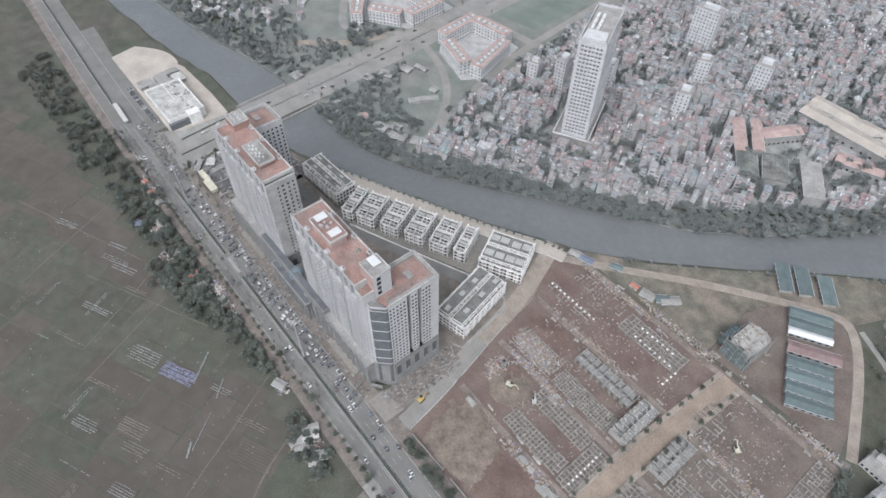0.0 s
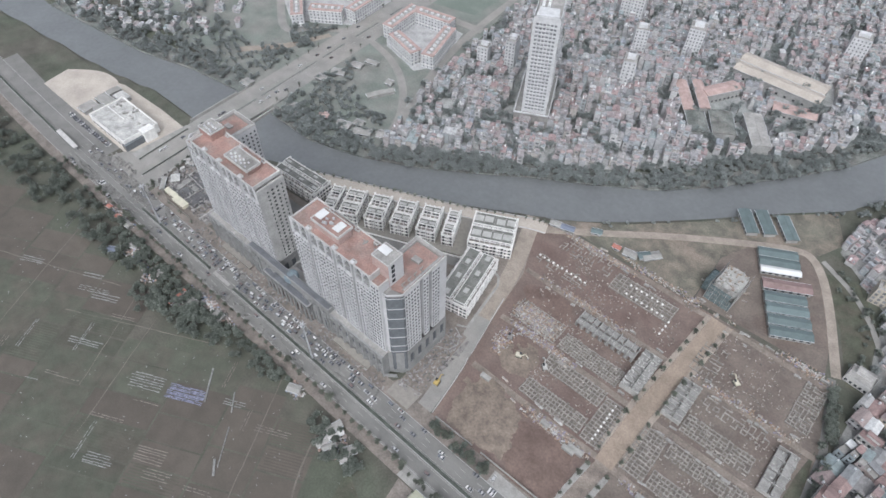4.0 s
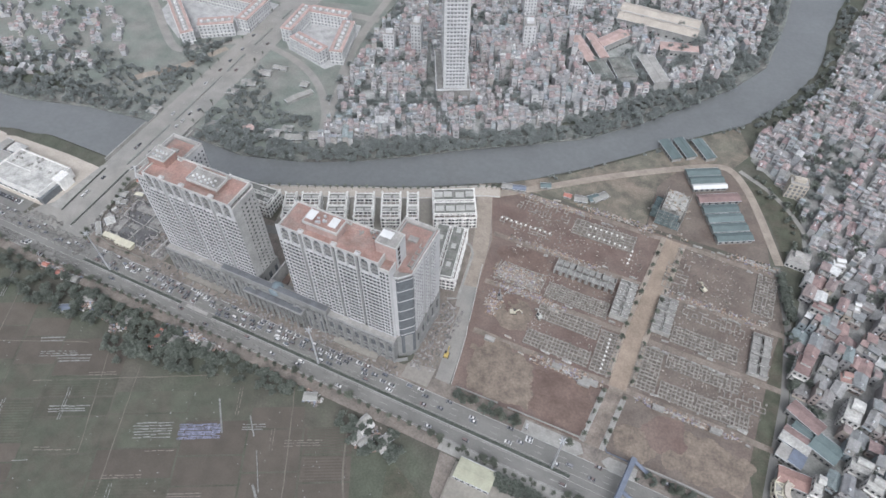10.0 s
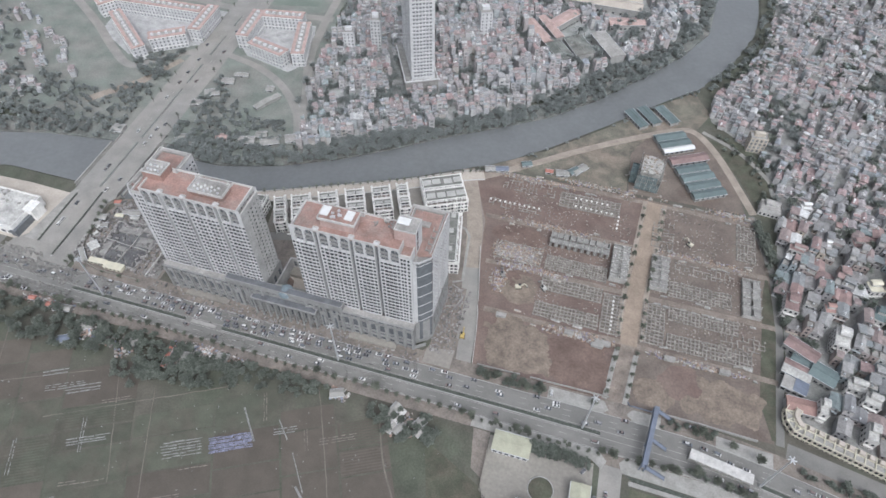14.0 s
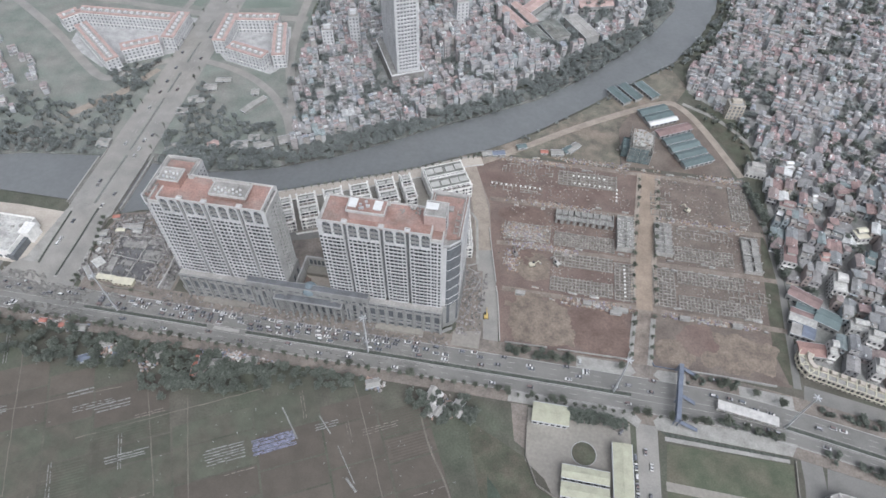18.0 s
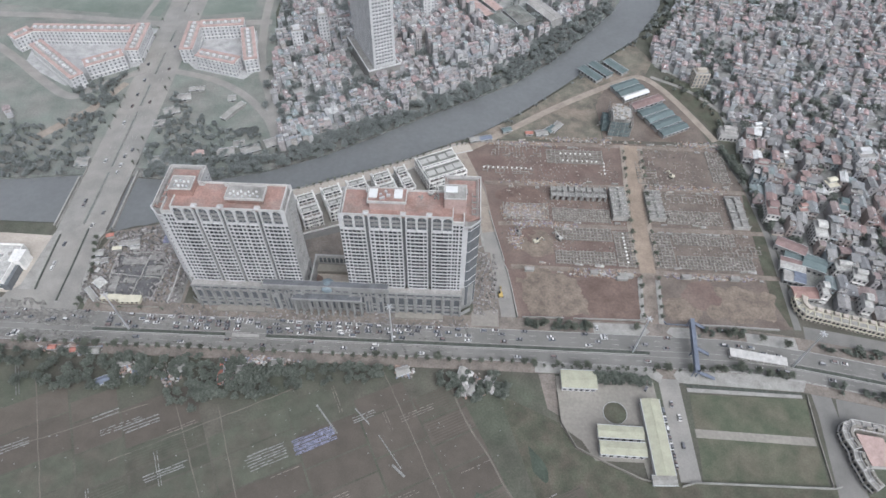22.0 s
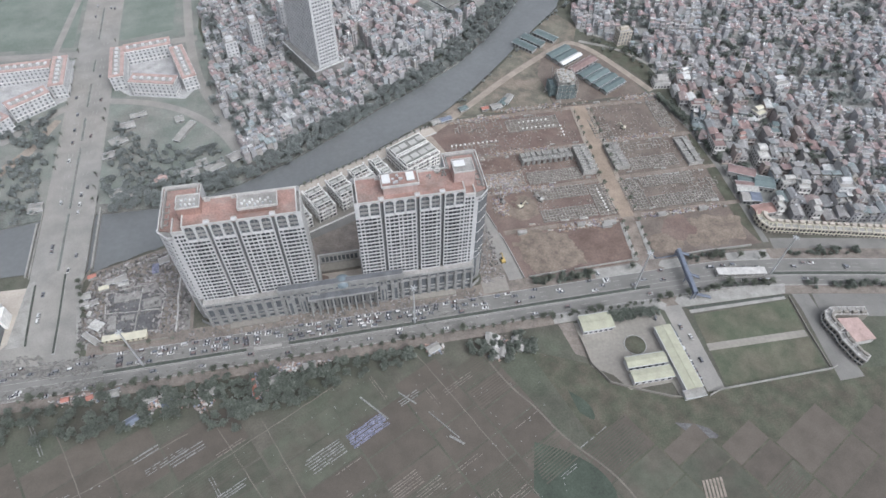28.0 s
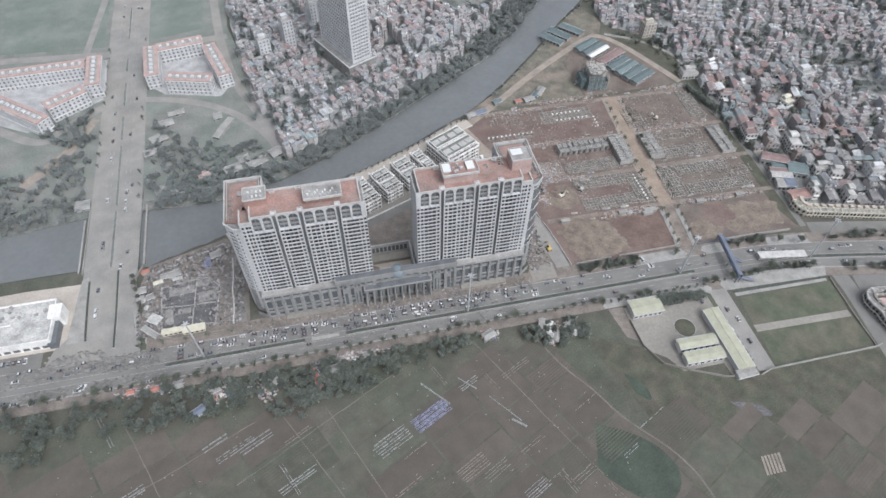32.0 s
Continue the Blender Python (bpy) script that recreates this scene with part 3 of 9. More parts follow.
# roads behind: a curved lane, a lane east of the ring blocks, cross streets
for name, line, w, mat in (
    ("far_lane", rounded([(-412, 318), (-378, 310), (-346, 292), (-318, 262), (-306, 236)], 2), 7, M_ROAD_FAR),
    ("far_street", rounded([(-306, 236), (-318, 280), (-340, 330), (-352, 400), (-358, 470), (-372, 600), (-400, 900)], 2), 8, M_ROAD_FAR),
    ("cross_street", [(-700, 398), (-560, 400), (-445, 392), (-345, 402)], 9, M_ROAD_FAR),
    ("ring_street", rounded([(-440, 318), (-474, 292), (-486, 273), (-520, 296), (-570, 338), (-700, 420)], 2), 8, M_ROAD_FAR),
    ("field_road", [(-470, 392), (-462, 520), (-470, 760)], 6, M_ROAD_FAR),
):
    m = Mesh()
    rise = 0.06 + 0.012 * len(name)
    ribbon(m, line, -w / 2, w / 2, -0.2, rise)
    structure(name, m, mat, "pale concrete street between far blocks", "road")
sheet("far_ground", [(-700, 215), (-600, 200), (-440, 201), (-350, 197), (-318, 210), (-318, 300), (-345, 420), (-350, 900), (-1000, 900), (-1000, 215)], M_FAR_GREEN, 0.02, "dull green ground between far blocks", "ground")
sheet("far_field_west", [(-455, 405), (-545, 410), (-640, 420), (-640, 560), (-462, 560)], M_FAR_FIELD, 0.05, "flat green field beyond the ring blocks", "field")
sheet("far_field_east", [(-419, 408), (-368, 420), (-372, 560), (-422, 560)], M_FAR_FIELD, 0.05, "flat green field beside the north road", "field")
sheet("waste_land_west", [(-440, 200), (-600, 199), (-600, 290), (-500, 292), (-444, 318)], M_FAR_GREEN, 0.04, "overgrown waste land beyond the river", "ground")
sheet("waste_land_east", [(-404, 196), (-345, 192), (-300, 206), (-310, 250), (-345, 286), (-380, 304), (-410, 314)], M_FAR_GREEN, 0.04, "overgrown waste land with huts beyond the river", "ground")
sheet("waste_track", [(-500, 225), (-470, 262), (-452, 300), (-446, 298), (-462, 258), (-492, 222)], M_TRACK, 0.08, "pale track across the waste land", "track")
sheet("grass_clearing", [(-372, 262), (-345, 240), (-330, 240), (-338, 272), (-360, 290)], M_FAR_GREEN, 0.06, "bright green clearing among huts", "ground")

m = Mesh()
ribbon(m, [p for p in FAR_BANK if -720 < p[0] and p[1] < 700], -2.5, 16, -1.4, 0.02)
structure("far_bank", m, M_BANKDARK, "overgrown dark river bank", "ground")
# ---- promenade, courtyard and access road behind and beside the towers ----
PROM = rounded([(-345, 150), (-286, 175), (-247, 192.5), (-207, 210), (-168, 232), (-152, 238)], 2)
m = Mesh()
ribbon(m, PROM, -9.0, 1.5, -0.3, 0.12)
structure("promenade", m, M_PLAZA, "pale sandy riverside promenade", "promenade")
m = Mesh()
ribbon(m, PROM, 1.5, 2.1, -2.5, 0.7)
structure("river_wall", m, M_PARAPET, "low pale river wall", "wall")
sheet("courtyard", [(-330, 99), (-138, 99), (-130, 140), (-170, 172), (-262, 140), (-335, 136)], M_SIDE, 0.06, "dusty unpaved courtyard behind the towers", "ground")
sheet("terrace_ground", [(-152, 124), (-129, 124), (-139, 190), (-158, 236), (-204, 214), (-184, 172), (-152, 142)], M_SIDE, 0.055, "dusty ground round the terrace blocks", "ground")
m = Mesh()
ribbon(m, [(-146.5, 131), (-140.5, 134), (-146, 172), (-150, 178), (-162, 181)], -0.9, 0.9, 0, 0.14)
structure("terrace_walk", m, M_PAVE, "pale paved walk round the terrace block", "pavement")
m = Mesh()
ribbon(m, offset(PROM, -8.4), -0.4, 0.4, 0, 0.5)
structure("promenade_kerb", m, M_PARAPET, "white kerb along the promenade", "kerb")
VROAD = [(-336, 128), (-290, 130), (-262, 137), (-225, 151), (-178, 170)]
m = Mesh()
ribbon(m, VROAD, -4, 3, -0.2, 0.09)
structure("villa_street", m, M_ROAD, "grey street in front of the town houses", "road")
ACCESS = rounded([(-125.5, 76), (-128, 100), (-132, 120), (-138.5, 150), (-143, 178), (-151.5, 205), (-164, 238)], 2)
m = Mesh()
ribbon(m, [p for p in ACCESS if p[1] < 150], -5.6, 5.6, -0.2, 0.10)
structure("access_road", m, M_ROAD_FAR, "grey access road beside the tower", "road")
m = Mesh()
ribbon(m, [p for p in ACCESS if p[1] > 142], -5.6, 5.6, -0.2, 0.105)
structure("access_track", m, M_TRACK, "sandy unpaved end of the access road", "track")
sheet("tower_forecourt", [(-345, 67.5), (-128, 67.5), (-131, 90), (-140, 92), (-150, 76), (-345, 76)], M_SIDE, 0.24, "churned dusty forecourt before the podium", "ground")
sheet("tower_side_yard", [(-147, 76), (-131.5, 77), (-136, 128), (-147, 128)], M_SIDE, 0.12, "rubble-strewn yard beside the tower", "ground")
sheet("side_apron", [(-148, 69), (-131, 69), (-131, 82), (-148, 79)], M_YARD, 0.27, "pale concrete apron at the tower's corner", "ground")

# ---- building lots on the east ----
MID = [(-34.5, 76), (-30.5, 116), (-30, 155), (-26.5, 200), (-23.5, 243)]
sheet("building_lots_east", [(-28, 76), (53, 76), (57, 150), (55, 197), (46, 246), (-28, 245)], M_DIRT_EAST, 0.05, "grey-brown building lots laid out for houses", "ground")
sheet("building_lots_west", [(-119, 76), (-28, 76), (-28, 245), (-152, 243), (-157.5, 231), (-147, 205), (-138, 180), (-131, 141), (-125.5, 112)], M_DIRT, 0.05, "red-brown building lots laid out for houses", "ground")
m = Mesh()
ribbon(m, [p for p in finer(MID, 5) if p[1] <= 117], -4.2, 4.2, 0, 0.12)
structure("lot_road_paved", m, M_LOTLANE, "dusty brown mouth of the lot road", "road")
m = Mesh()
ribbon(m, [p for p in finer(MID, 5) if p[1] >= 114], -5.2, 5.2, 0, 0.125)
structure("lot_road", m, M_MUD, "orange muddy lot road lined with saplings", "road")
m = Mesh()
for s in (-1, 1):
    ribbon(m, [p for p in finer(MID, 5) if p[1] <= 114], s * 4.3, s * 7.4, 0, 0.2)
structure("lot_road_verge", m, M_PAVE, "pale paved verges of the lot road", "pavement")
m = Mesh()
for s in (-1, 1):
    ribbon(m, [p for p in finer(MID, 5) if p[1] >= 119], s * 5.3, s * 8.6, 0, 0.16)
structure("lot_road_shoulder", m, M_TRACK, "dusty shoulders of the lot road", "pavement")
for i, (y, x0, x1) in enumerate(((241.5, -140, 46), (195.5, -140, 55), (155.3, -130, 57), (116.8, -122, 57))):
    m = Mesh()
    ribbon(m, [(px, py + 0.7 * noise.noise((px * 0.07, py * 0.1, 1.5))) for px, py in finer([(x0, y), (-33, y), (-20, y), (x1, y - 1)], 4)], -1.9, 1.9, 0, 0.11)
    structure("lot_lane", m, M_LOTLANE, "pale dirt lane between building lots", "track")
EAST = [(45, 250), (57.5, 200), (60, 150), (57, 76)]
m = Mesh()
ribbon(m, EAST, -3, 1.5, 0, 0.10)
structure("east_lane", m, M_ROAD, "narrow grey lane beside the houses", "road")
sheet("east_verge", [(46, 100), (52, 78), (56, 78), (58.5, 150), (53, 200), (50, 180)], M_MEADOW, 0.09, "green verge at the edge of the lots", "ground")
RIVERTRACK = rounded([(-152, 232), (-120, 256), (-80, 288), (-42, 314), (-12, 333), (2, 336), (20, 312), (46, 252)], 2)
sheet("river_meadow", [(-150, 246), (-112, 274), (-70, 316), (-32, 358), (0, 388), (14, 360), (0, 330), (-40, 300), (-120, 245)], M_BANK, 0.04, "rough green and brown river meadow", "ground")
sheet("north_meadow", [(-128, 247), (-45, 247), (-46, 290), (-50, 302), (-90, 276)], M_BANK, 0.07, "rough green plot north of the lots", "ground")
m = Mesh()
ribbon(m, RIVERTRACK, -3.0, 3.0, 0, 0.10)
structure("river_track", m, M_TRACK, "sandy track along the river meadow", "track")
sheet("shed_yard", [(-44, 248), (40, 250), (36, 268), (14, 318), (-4, 334), (-36, 314), (-46, 292)], M_DIRT_EAST, 0.08, "brown yard round the sheds", "ground")
sheet("reedy_strip", [(10, 326), (34, 332), (56, 300), (60, 252), (52, 250), (36, 288)], M_MEADOW, 0.06, "green strip behind the sheds", "ground")
m = Mesh()
ribbon(m, rounded([(8, 336), (40, 318), (66, 280), (72, 258)], 2), -1.8, 1.8, 0, 0.12)
structure("hamlet_lane", m, M_ROAD_FAR, "pale lane into the hamlet", "road")

# ---- south-east: walled compound and fenced fields ----
sheet("compound_yard", [(-98, 37), (-41, 37), (-38.5, -21), (-53, -21), (-54, -12.5), (-80, -12.5), (-86, -2), (-97, 6)], M_YARD, 0.09, "pale concrete yard of a walled compound", "yard")
sheet("compound_corner", [(-108, 38), (-98.3, 38), (-97.3, 12), (-104, 16)], M_SIDE, 0.07, "sandy corner beside the compound", "ground")
sheet("side_road", [(-38, 46), (-26, 46), (-25, -22), (-36, -22)], M_ROAD_FAR, 0.10, "pale side road beside the compound", "road")
sheet("field_north", [(-21, 29), (46, 29), (43, 6), (-22, 8)], M_GRASS, 0.07, "walled grass field", "field")
sheet("field_south", [(-22, 3), (43, 1), (42, -20), (-24, -21)], M_GRASS, 0.07, "walled grass field", "field")
sheet("field_path", [(-22.5, 8), (43, 6), (43, 1.2), (-22.5, 3)], M_YARD, 0.10, "pale path between two fields", "track")
sheet("south_walk_west", [(-110, 38.6), (-42, 38.6), (-37, 35), (-34.5, 40), (-40, 45.3), (-110, 45.3)], M_PAVE, 0.25, "pale paved walk with planting pits", "pavement")
sheet("south_walk_east", [(-26, 36), (46, 33.5), (50, 41), (20, 43.5), (-25, 44.5), (-28, 41)], M_PAVE, 0.25, "pale paved walk with planting pits", "pavement")
sheet("drain", [(-24, 35.5), (44, 33), (44, 31.6), (-20, 33)], M_HEDGE, 0.12, "dark open drain beside the walk", "drain")
sheet("drain_coping", [(-22, 32.8), (44, 31.4), (44, 29.4), (-22, 30.4)], M_PAVE, 0.45, "pale concrete drain coping", "wall")
sheet("north_walk", [(-72, 67.3), (-40, 67.3), (-37, 70), (-40, 75), (-72, 75)], M_PAVE, 0.26, "pale paved walk before the lots", "pavement")
sheet("north_walk_corner", [(-27, 70), (-22, 66.5), (-8, 66.5), (-8, 74), (-24, 74)], M_PAVE, 0.26, "pale paved corner", "pavement")
sheet("north_walk_east", [(22, 65), (52, 61), (52, 70), (22, 72)], M_PAVE, 0.26, "pale paved walk by the station", "pavement")
sheet("east_street", [(50, 62), (61, 60), (61, -30), (45, -30), (50, 20)], M_ROAD, 0.05, "dusty grey street", "road")
sheet("south_meadow", [(-132, 24), (-98, 8), (-90, -7), (-57, -22.5), (48, -23), (110, -30), (160, -160), (-110, -160), (-104, -60)], M_MEADOW, 0.03, "rough green meadow", "ground")


# ---- the two apartment towers ----
def window_data(name, w, h, mat=None, bars=1):
    """A window seen from outside (along -y): pane, frame and mullions; its base is its centre."""
    m = Mesh()
    m.box(-w / 2, 0.0, -h / 2, w / 2, 0.05, h / 2)
    return m.data(name, mat or M_GLASS)


WIN = window_data("window", 1.78, 2.0)
WIN_DOOR = window_data("window", 2.3, 2.6)
m = Mesh()
m.box(-1.16, -0.45, -0.2, 1.16, 0.0, 0.0)
m.box(-1.16, -0.45, 0.0, 1.16, -0.37, 0.6)
for x in (-1.16, 1.08):
    m.box(x, -0.37, 0.0, x + 0.08, 0.0, 0.6)
BALCONY = m.data("balcony", M_WHITE)


class Face:
    """A wall face on plan from a to b (outside on the right), with openings given along it."""

    def __init__(self, a, b, mirror=None):
        if mirror:
            sx, x0 = mirror
            a, b = (x0 + sx * a[0], a[1]), (x0 + sx * b[0], b[1])
        self.flip = bool(mirror and mirror[0] < 0)
        if self.flip:
            a, b = b, a
        self.a = a
        self.le = math.hypot(b[0] - a[0], b[1] - a[1])
        self.d = ((b[0] - a[0]) / self.le, (b[1] - a[1]) / self.le)
        self.n = (self.d[1], -self.d[0])

    def at(self, u, z, depth=0.0):
        if self.flip:
            u = self.le - u
        return (self.a[0] + self.d[0] * u - self.n[0] * depth, self.a[1] + self.d[1] * u - self.n[1] * depth, z)

    def quad(self, m, u0, u1, z0, z1, depth=0.0):
        pts = [self.at(u0, z0, depth), self.at(u1, z0, depth), self.at(u1, z1, depth), self.at(u0, z1, depth)]
        m.poly(pts[::-1] if self.flip else pts)

    def solid(self, m, u0, u1, z0, z1, out, into=0.0):
        """A block that stands out of the face."""
        p = [self.at(u0, 0, -out)[:2], self.at(u1, 0, -out)[:2], self.at(u1, 0, into)[:2], self.at(u0, 0, into)[:2]]
        m.prism(p[::-1] if self.flip else p, z0, z1, True)

    def wall(self, m, z0, z1, holes):
        """The face with holes cut through, and their reveals. Holes: (u0, u1, z0, z1, depth)."""
        us = sorted({0.0, self.le, *(h[0] for h in holes), *(h[1] for h in holes)})
        zs = sorted({z0, z1, *(h[2] for h in holes), *(h[3] for h in holes)})
        iu, iz = {u: i for i, u in enumerate(us)}, {z: i for i, z in enumerate(zs)}
        shut = np.ones((len(us) - 1, len(zs) - 1), bool)
        for h in holes:
            shut[iu[h[0]]:iu[h[1]], iz[h[2]]:iz[h[3]]] = False
        for i in range(len(us) - 1):
            j = 0
            while j < len(zs) - 1:
                k = j
                while k < len(zs) - 1 and shut[i, k]:
                    k += 1
                if k > j:
                    self.quad(m, us[i], us[i + 1], zs[j], zs[k])
                j = k + 1
        for u0, u1, a, b, dp in holes:
            for (p, q) in (((u0, a), (u1, a)), ((u1, a), (u1, b)), ((u1, b), (u0, b)), ((u0, b), (u0, a))):
                pts = [self.at(*p), self.at(*q), self.at(*q, dp), self.at(*p, dp)]
                m.poly(pts[::-1] if self.flip else pts)

    def turn(self):
        return math.atan2(self.d[1], self.d[0])


class Panes:
    """Windows of one building: the first ones are objects, the rest one joined mesh."""

    def __init__(self, parent, limit=190, mat=None):
        self.mat = mat or M_GLASS_J
        self.parent, self.left, self.rest = parent, limit, Mesh()
        self.o = ORIGIN[parent.name]

    def put(self, face, u, z, w, h, depth, data):
        x, y, zz = face.at(u, z, depth)
        if self.left > 0:
            self.left -= 1
            piece("window", data, self.parent, (x - self.o[0], y - self.o[1], zz - self.o[2]), face.turn())
        else:
            face.quad(self.rest, u - w / 2, u + w / 2, z - h / 2, z + h / 2, depth)

    def close(self, name="window_rest"):
        if self.rest.v:
            part(name, self.rest, self.mat, self.parent, "many small dark windows", local=False, kind="stuff")


FLOOR, BASE, TOP = 3.12, 22.6, 88.6
BAYS = ((1.9, 13.7, 2), (15.9, 33.5, 3), (35.7, 47.4, 2), (49.6, 61.0, 2))
GROOVES = ((13.8, 15.8), (33.6, 35.6), (47.5, 49.5))


def tower(sx, x0, label, finished):
    mirror = (sx, x0)
    t = thing("apartment_tower", (x0 + sx * 36, 95, 0), label, "apartment tower", "twin apartment towers")
    X = lambda u: x0 + sx * u
    P = lambda pts: [(X(u), y) for u, y in (pts if sx > 0 else pts[::-1])]
    panes = Panes(t)
    floors = [BASE + 0.2 + FLOOR * i for i in range(17)]

    # front face with arches, shafts, windows and balconies
    f = Face((0, 79.5), (61, 79.5), mirror)
    wall, groove, holes, slots, arches = Mesh(), Mesh(), [], [], []
    for u0, u1 in GROOVES:
        holes.append((u0, u1, BASE, TOP, 1.7))
        f.quad(groove, u0, u1, BASE, TOP, 1.7)
    cols = [0.9]
    for u0, u1, k in BAYS:
        n = 5 if k == 2 else 7
        step = (u1 - u0) / n
        for i in range(n):
            bal = (1 <= i <= 3) if n == 5 else i in (1, 2, 4, 5)
            cols.append((u0 + step * (i + 0.5), bal))
        aw = (u1 - u0) / k
        for i in range(k):
            arches.append((u0 + aw * (i + 0.5), min(aw - 1.1, 4.8)))
    balconies = []
    for z in floors:
        for c in cols:
            u, bal = c if isinstance(c, tuple) else (c, False)
            w, h = (2.2, 2.4) if bal else (1.52, 1.9)
            zc = z + (1.42 if bal else 1.7)
            a, b2 = round(u - w / 2, 3), round(u + w / 2, 3)
            holes.append((a, b2, round(zc - h / 2, 3), round(zc + h / 2, 3), 0.5 if bal else 0.22))
            slots.append((u, zc, w, h, bal))
            if bal:
                balconies.append((u, z + 0.15))
    Z0 = BASE + 0.2 + FLOOR * 17
    for u, w in arches:
        holes.append((round(u - w / 2, 3), round(u + w / 2, 3), Z0, 87.0, 1.5))
    f.wall(wall, BASE, TOP, holes)
    for u, w in arches:
        back = Mesh()
        f.quad(back, u - w / 2, u + w / 2, Z0, 87.0, 1.5)
        part("arch_glazing", back, M_CURTAIN, t, "dark glazing inside an arch", local=False)
        r, zc = w / 2, 87.0 - w / 2
        for i in range(8):
            a0, a1 = math.pi * i / 8, math.pi * (i + 1) / 8
            pts = [f.at(u - r * math.cos(a0), zc + r * math.sin(a0), 0.02), f.at(u - r * math.cos(a1), zc + r * math.sin(a1), 0.02), f.at(u - r * math.cos(a1), 87.0, 0.02), f.at(u - r * math.cos(a0), 87.0, 0.02)]
            wall.poly(pts[::-1] if f.flip else pts)
        for zz in (Z0 + 3.0, Z0 + 6.0):
            slabs = Mesh()
            f.solid(slabs, u - w / 2, u + w / 2, zz, zz + 0.9, -0.3, 1.4)
            part("arch_slab", slabs, M_PODIUM, t, "pale floor edge inside an arch", local=False)
        slabs = Mesh()
        f.solid(slabs, u - 0.15, u + 0.15, Z0, 85.6, -0.9, 1.45)
        part("arch_mullion", slabs, M_PODIUM, t, local=False)
        f.solid(wall, u - w / 2 - 0.2, u + w / 2 + 0.2, Z0 - 0.5, Z0, 0.3)
    for u0, u1, k in BAYS:
        for i in (0, k):
            u = u0 + (u1 - u0) * i / k
            rib = Mesh()
            f.solid(rib, u - 0.2, u + 0.2, BASE + 0.2, Z0 - 0.6, 0.18, 0.05)
            part("rib", rib, M_WHITE, t, local=False)
    part("front_wall", wall, M_WHITE, t, "white painted front with tall top arches", local=False)
    part("shaft_lining", groove, M_GROOVE, t, "dark back faces of the vertical shafts", local=False)
    for u, z, w, h, bal in sorted(slots, key=lambda s: -s[1]):
        panes.put(f, u, z, w, h, 0.42 if bal else 0.15, WIN_DOOR if bal else WIN)
    for u, z in balconies:
        x, y, zz = f.at(u, z)
        piece("balcony", BALCONY, t, (x - ORIGIN[t.name][0], y - 95, zz), 0)

    # outer strip beside the corner
    f2 = Face((61, 79.5), (67, 79.5), mirror)
    wall, holes = Mesh(), []
    for z in [BASE + 0.2 + FLOOR * i for i in range(20)]:
        for u in (0.9, 2.5, 4.6):
            holes.append((u - 0.62, u + 0.62, z + 0.7, z + 2.7, 0.25))
    f2.wall(wall, BASE, 84.6, holes)
    for h in holes:
        panes.put(f2, (h[0] + h[1]) / 2, (h[2] + h[3]) / 2, 1.24, 2.0, 0.18, WIN)
    part("strip_wall", wall, M_WHITE, t, local=False)

    # rounded glazed corner
    c = [(69.2, 81.2), (70.6, 81.4), (75.8, 86.6), (76.0, 88.0)]
    glass, ribs = Mesh(), Mesh()
    Face((67, 79.5), (67, 81.2), mirror).wall(ribs, BASE, 84.6, [])
    Face((67, 81.2), (69.2, 81.2), mirror).wall(ribs, BASE, 79.6, [])
    for a, b2 in zip(c, c[1:]):
        fc = Face(a, b2, mirror)
        if finished:
            fc.quad(glass, 0, fc.le, 4, 78.2)
            for z in (24.2, 30.2, 39.3, 48.4, 57.5, 66.6, 75.7, 78.2):
                fc.solid(ribs, 0, fc.le, z, z + (0.45 if z < 78 else 1.4), 0.15, 0.1)
        else:
            hs = [(fc.le * 0.2, fc.le * 0.8, z + 0.7, z + 2.4, 0.45) for z in floors]
            fc.wall(ribs, 4, 79.6, hs)
            for h in hs:
                fc.quad(glass, h[0], h[1], h[2], h[3], 0.4)
            fc.solid(ribs, 0, fc.le, 78.2, 79.6, 0.5, 0.1)
    part("corner_glazing", glass, M_CURTAIN if finished else M_GLASS_J, t, "dark curved corner glazing" if finished else "dark corner windows", local=False)
    Face((67, 81.2), (67, 90.2), mirror).wall(ribs, 77, 84.6, [])
    part("corner_trim", ribs, M_WHITE, t, "white trim round the corner", local=False)

    # outer side of the wing
    f3 = Face((76, 88), (76, 120), mirror)
    wall, holes = Mesh(), []
    for u0, u1 in ((11.4, 14.0), (18.2, 20.8)):
        holes.append((u0, u1, BASE, 78.0, 2.4))
    sl = []
    for z in floors:
        for u in (1.2, 3.2, 5.4, 7.6, 9.8, 15.0, 17.0, 21.8, 23.8, 25.8):
            w = 1.2 if u in (1.2, 3.2) else 1.4
            holes.append((round(u - w / 2, 3), round(u + w / 2, 3), z + 0.8, z + 2.6, 0.3))
            sl.append((u, z + 1.7, w))
    f3.wall(wall, BASE, 79.6, holes)
    groove = Mesh()
    for u0, u1 in ((11.4, 14.0), (18.2, 20.8)):
        f3.quad(groove, u0, u1, BASE, 78, 2.4)
    part("side_wall", wall, M_WHITE if finished else M_GREYWALL, t, "white outer side of the wing", local=False)
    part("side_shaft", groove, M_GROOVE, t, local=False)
    for u, z, w in sl:
        panes.put(f3, u, z, w, 1.8, 0.22, WIN)

    # back faces
    wall = Mesh()
    for a, b2, top in (((76, 120), (55, 120), 79.6), ((55, 120), (55, 98.5), 79.6), ((55, 98.5), (0, 98.5), TOP)):
        fb = Face(a, b2, mirror)
        holes, k = [], int(fb.le / 2.9)
        for z in floors + ([floors[-1] + FLOOR, floors[-1] + 2 * FLOOR] if top == TOP else []):
            for i in range(k):
                u = fb.le * (i + 0.5) / k
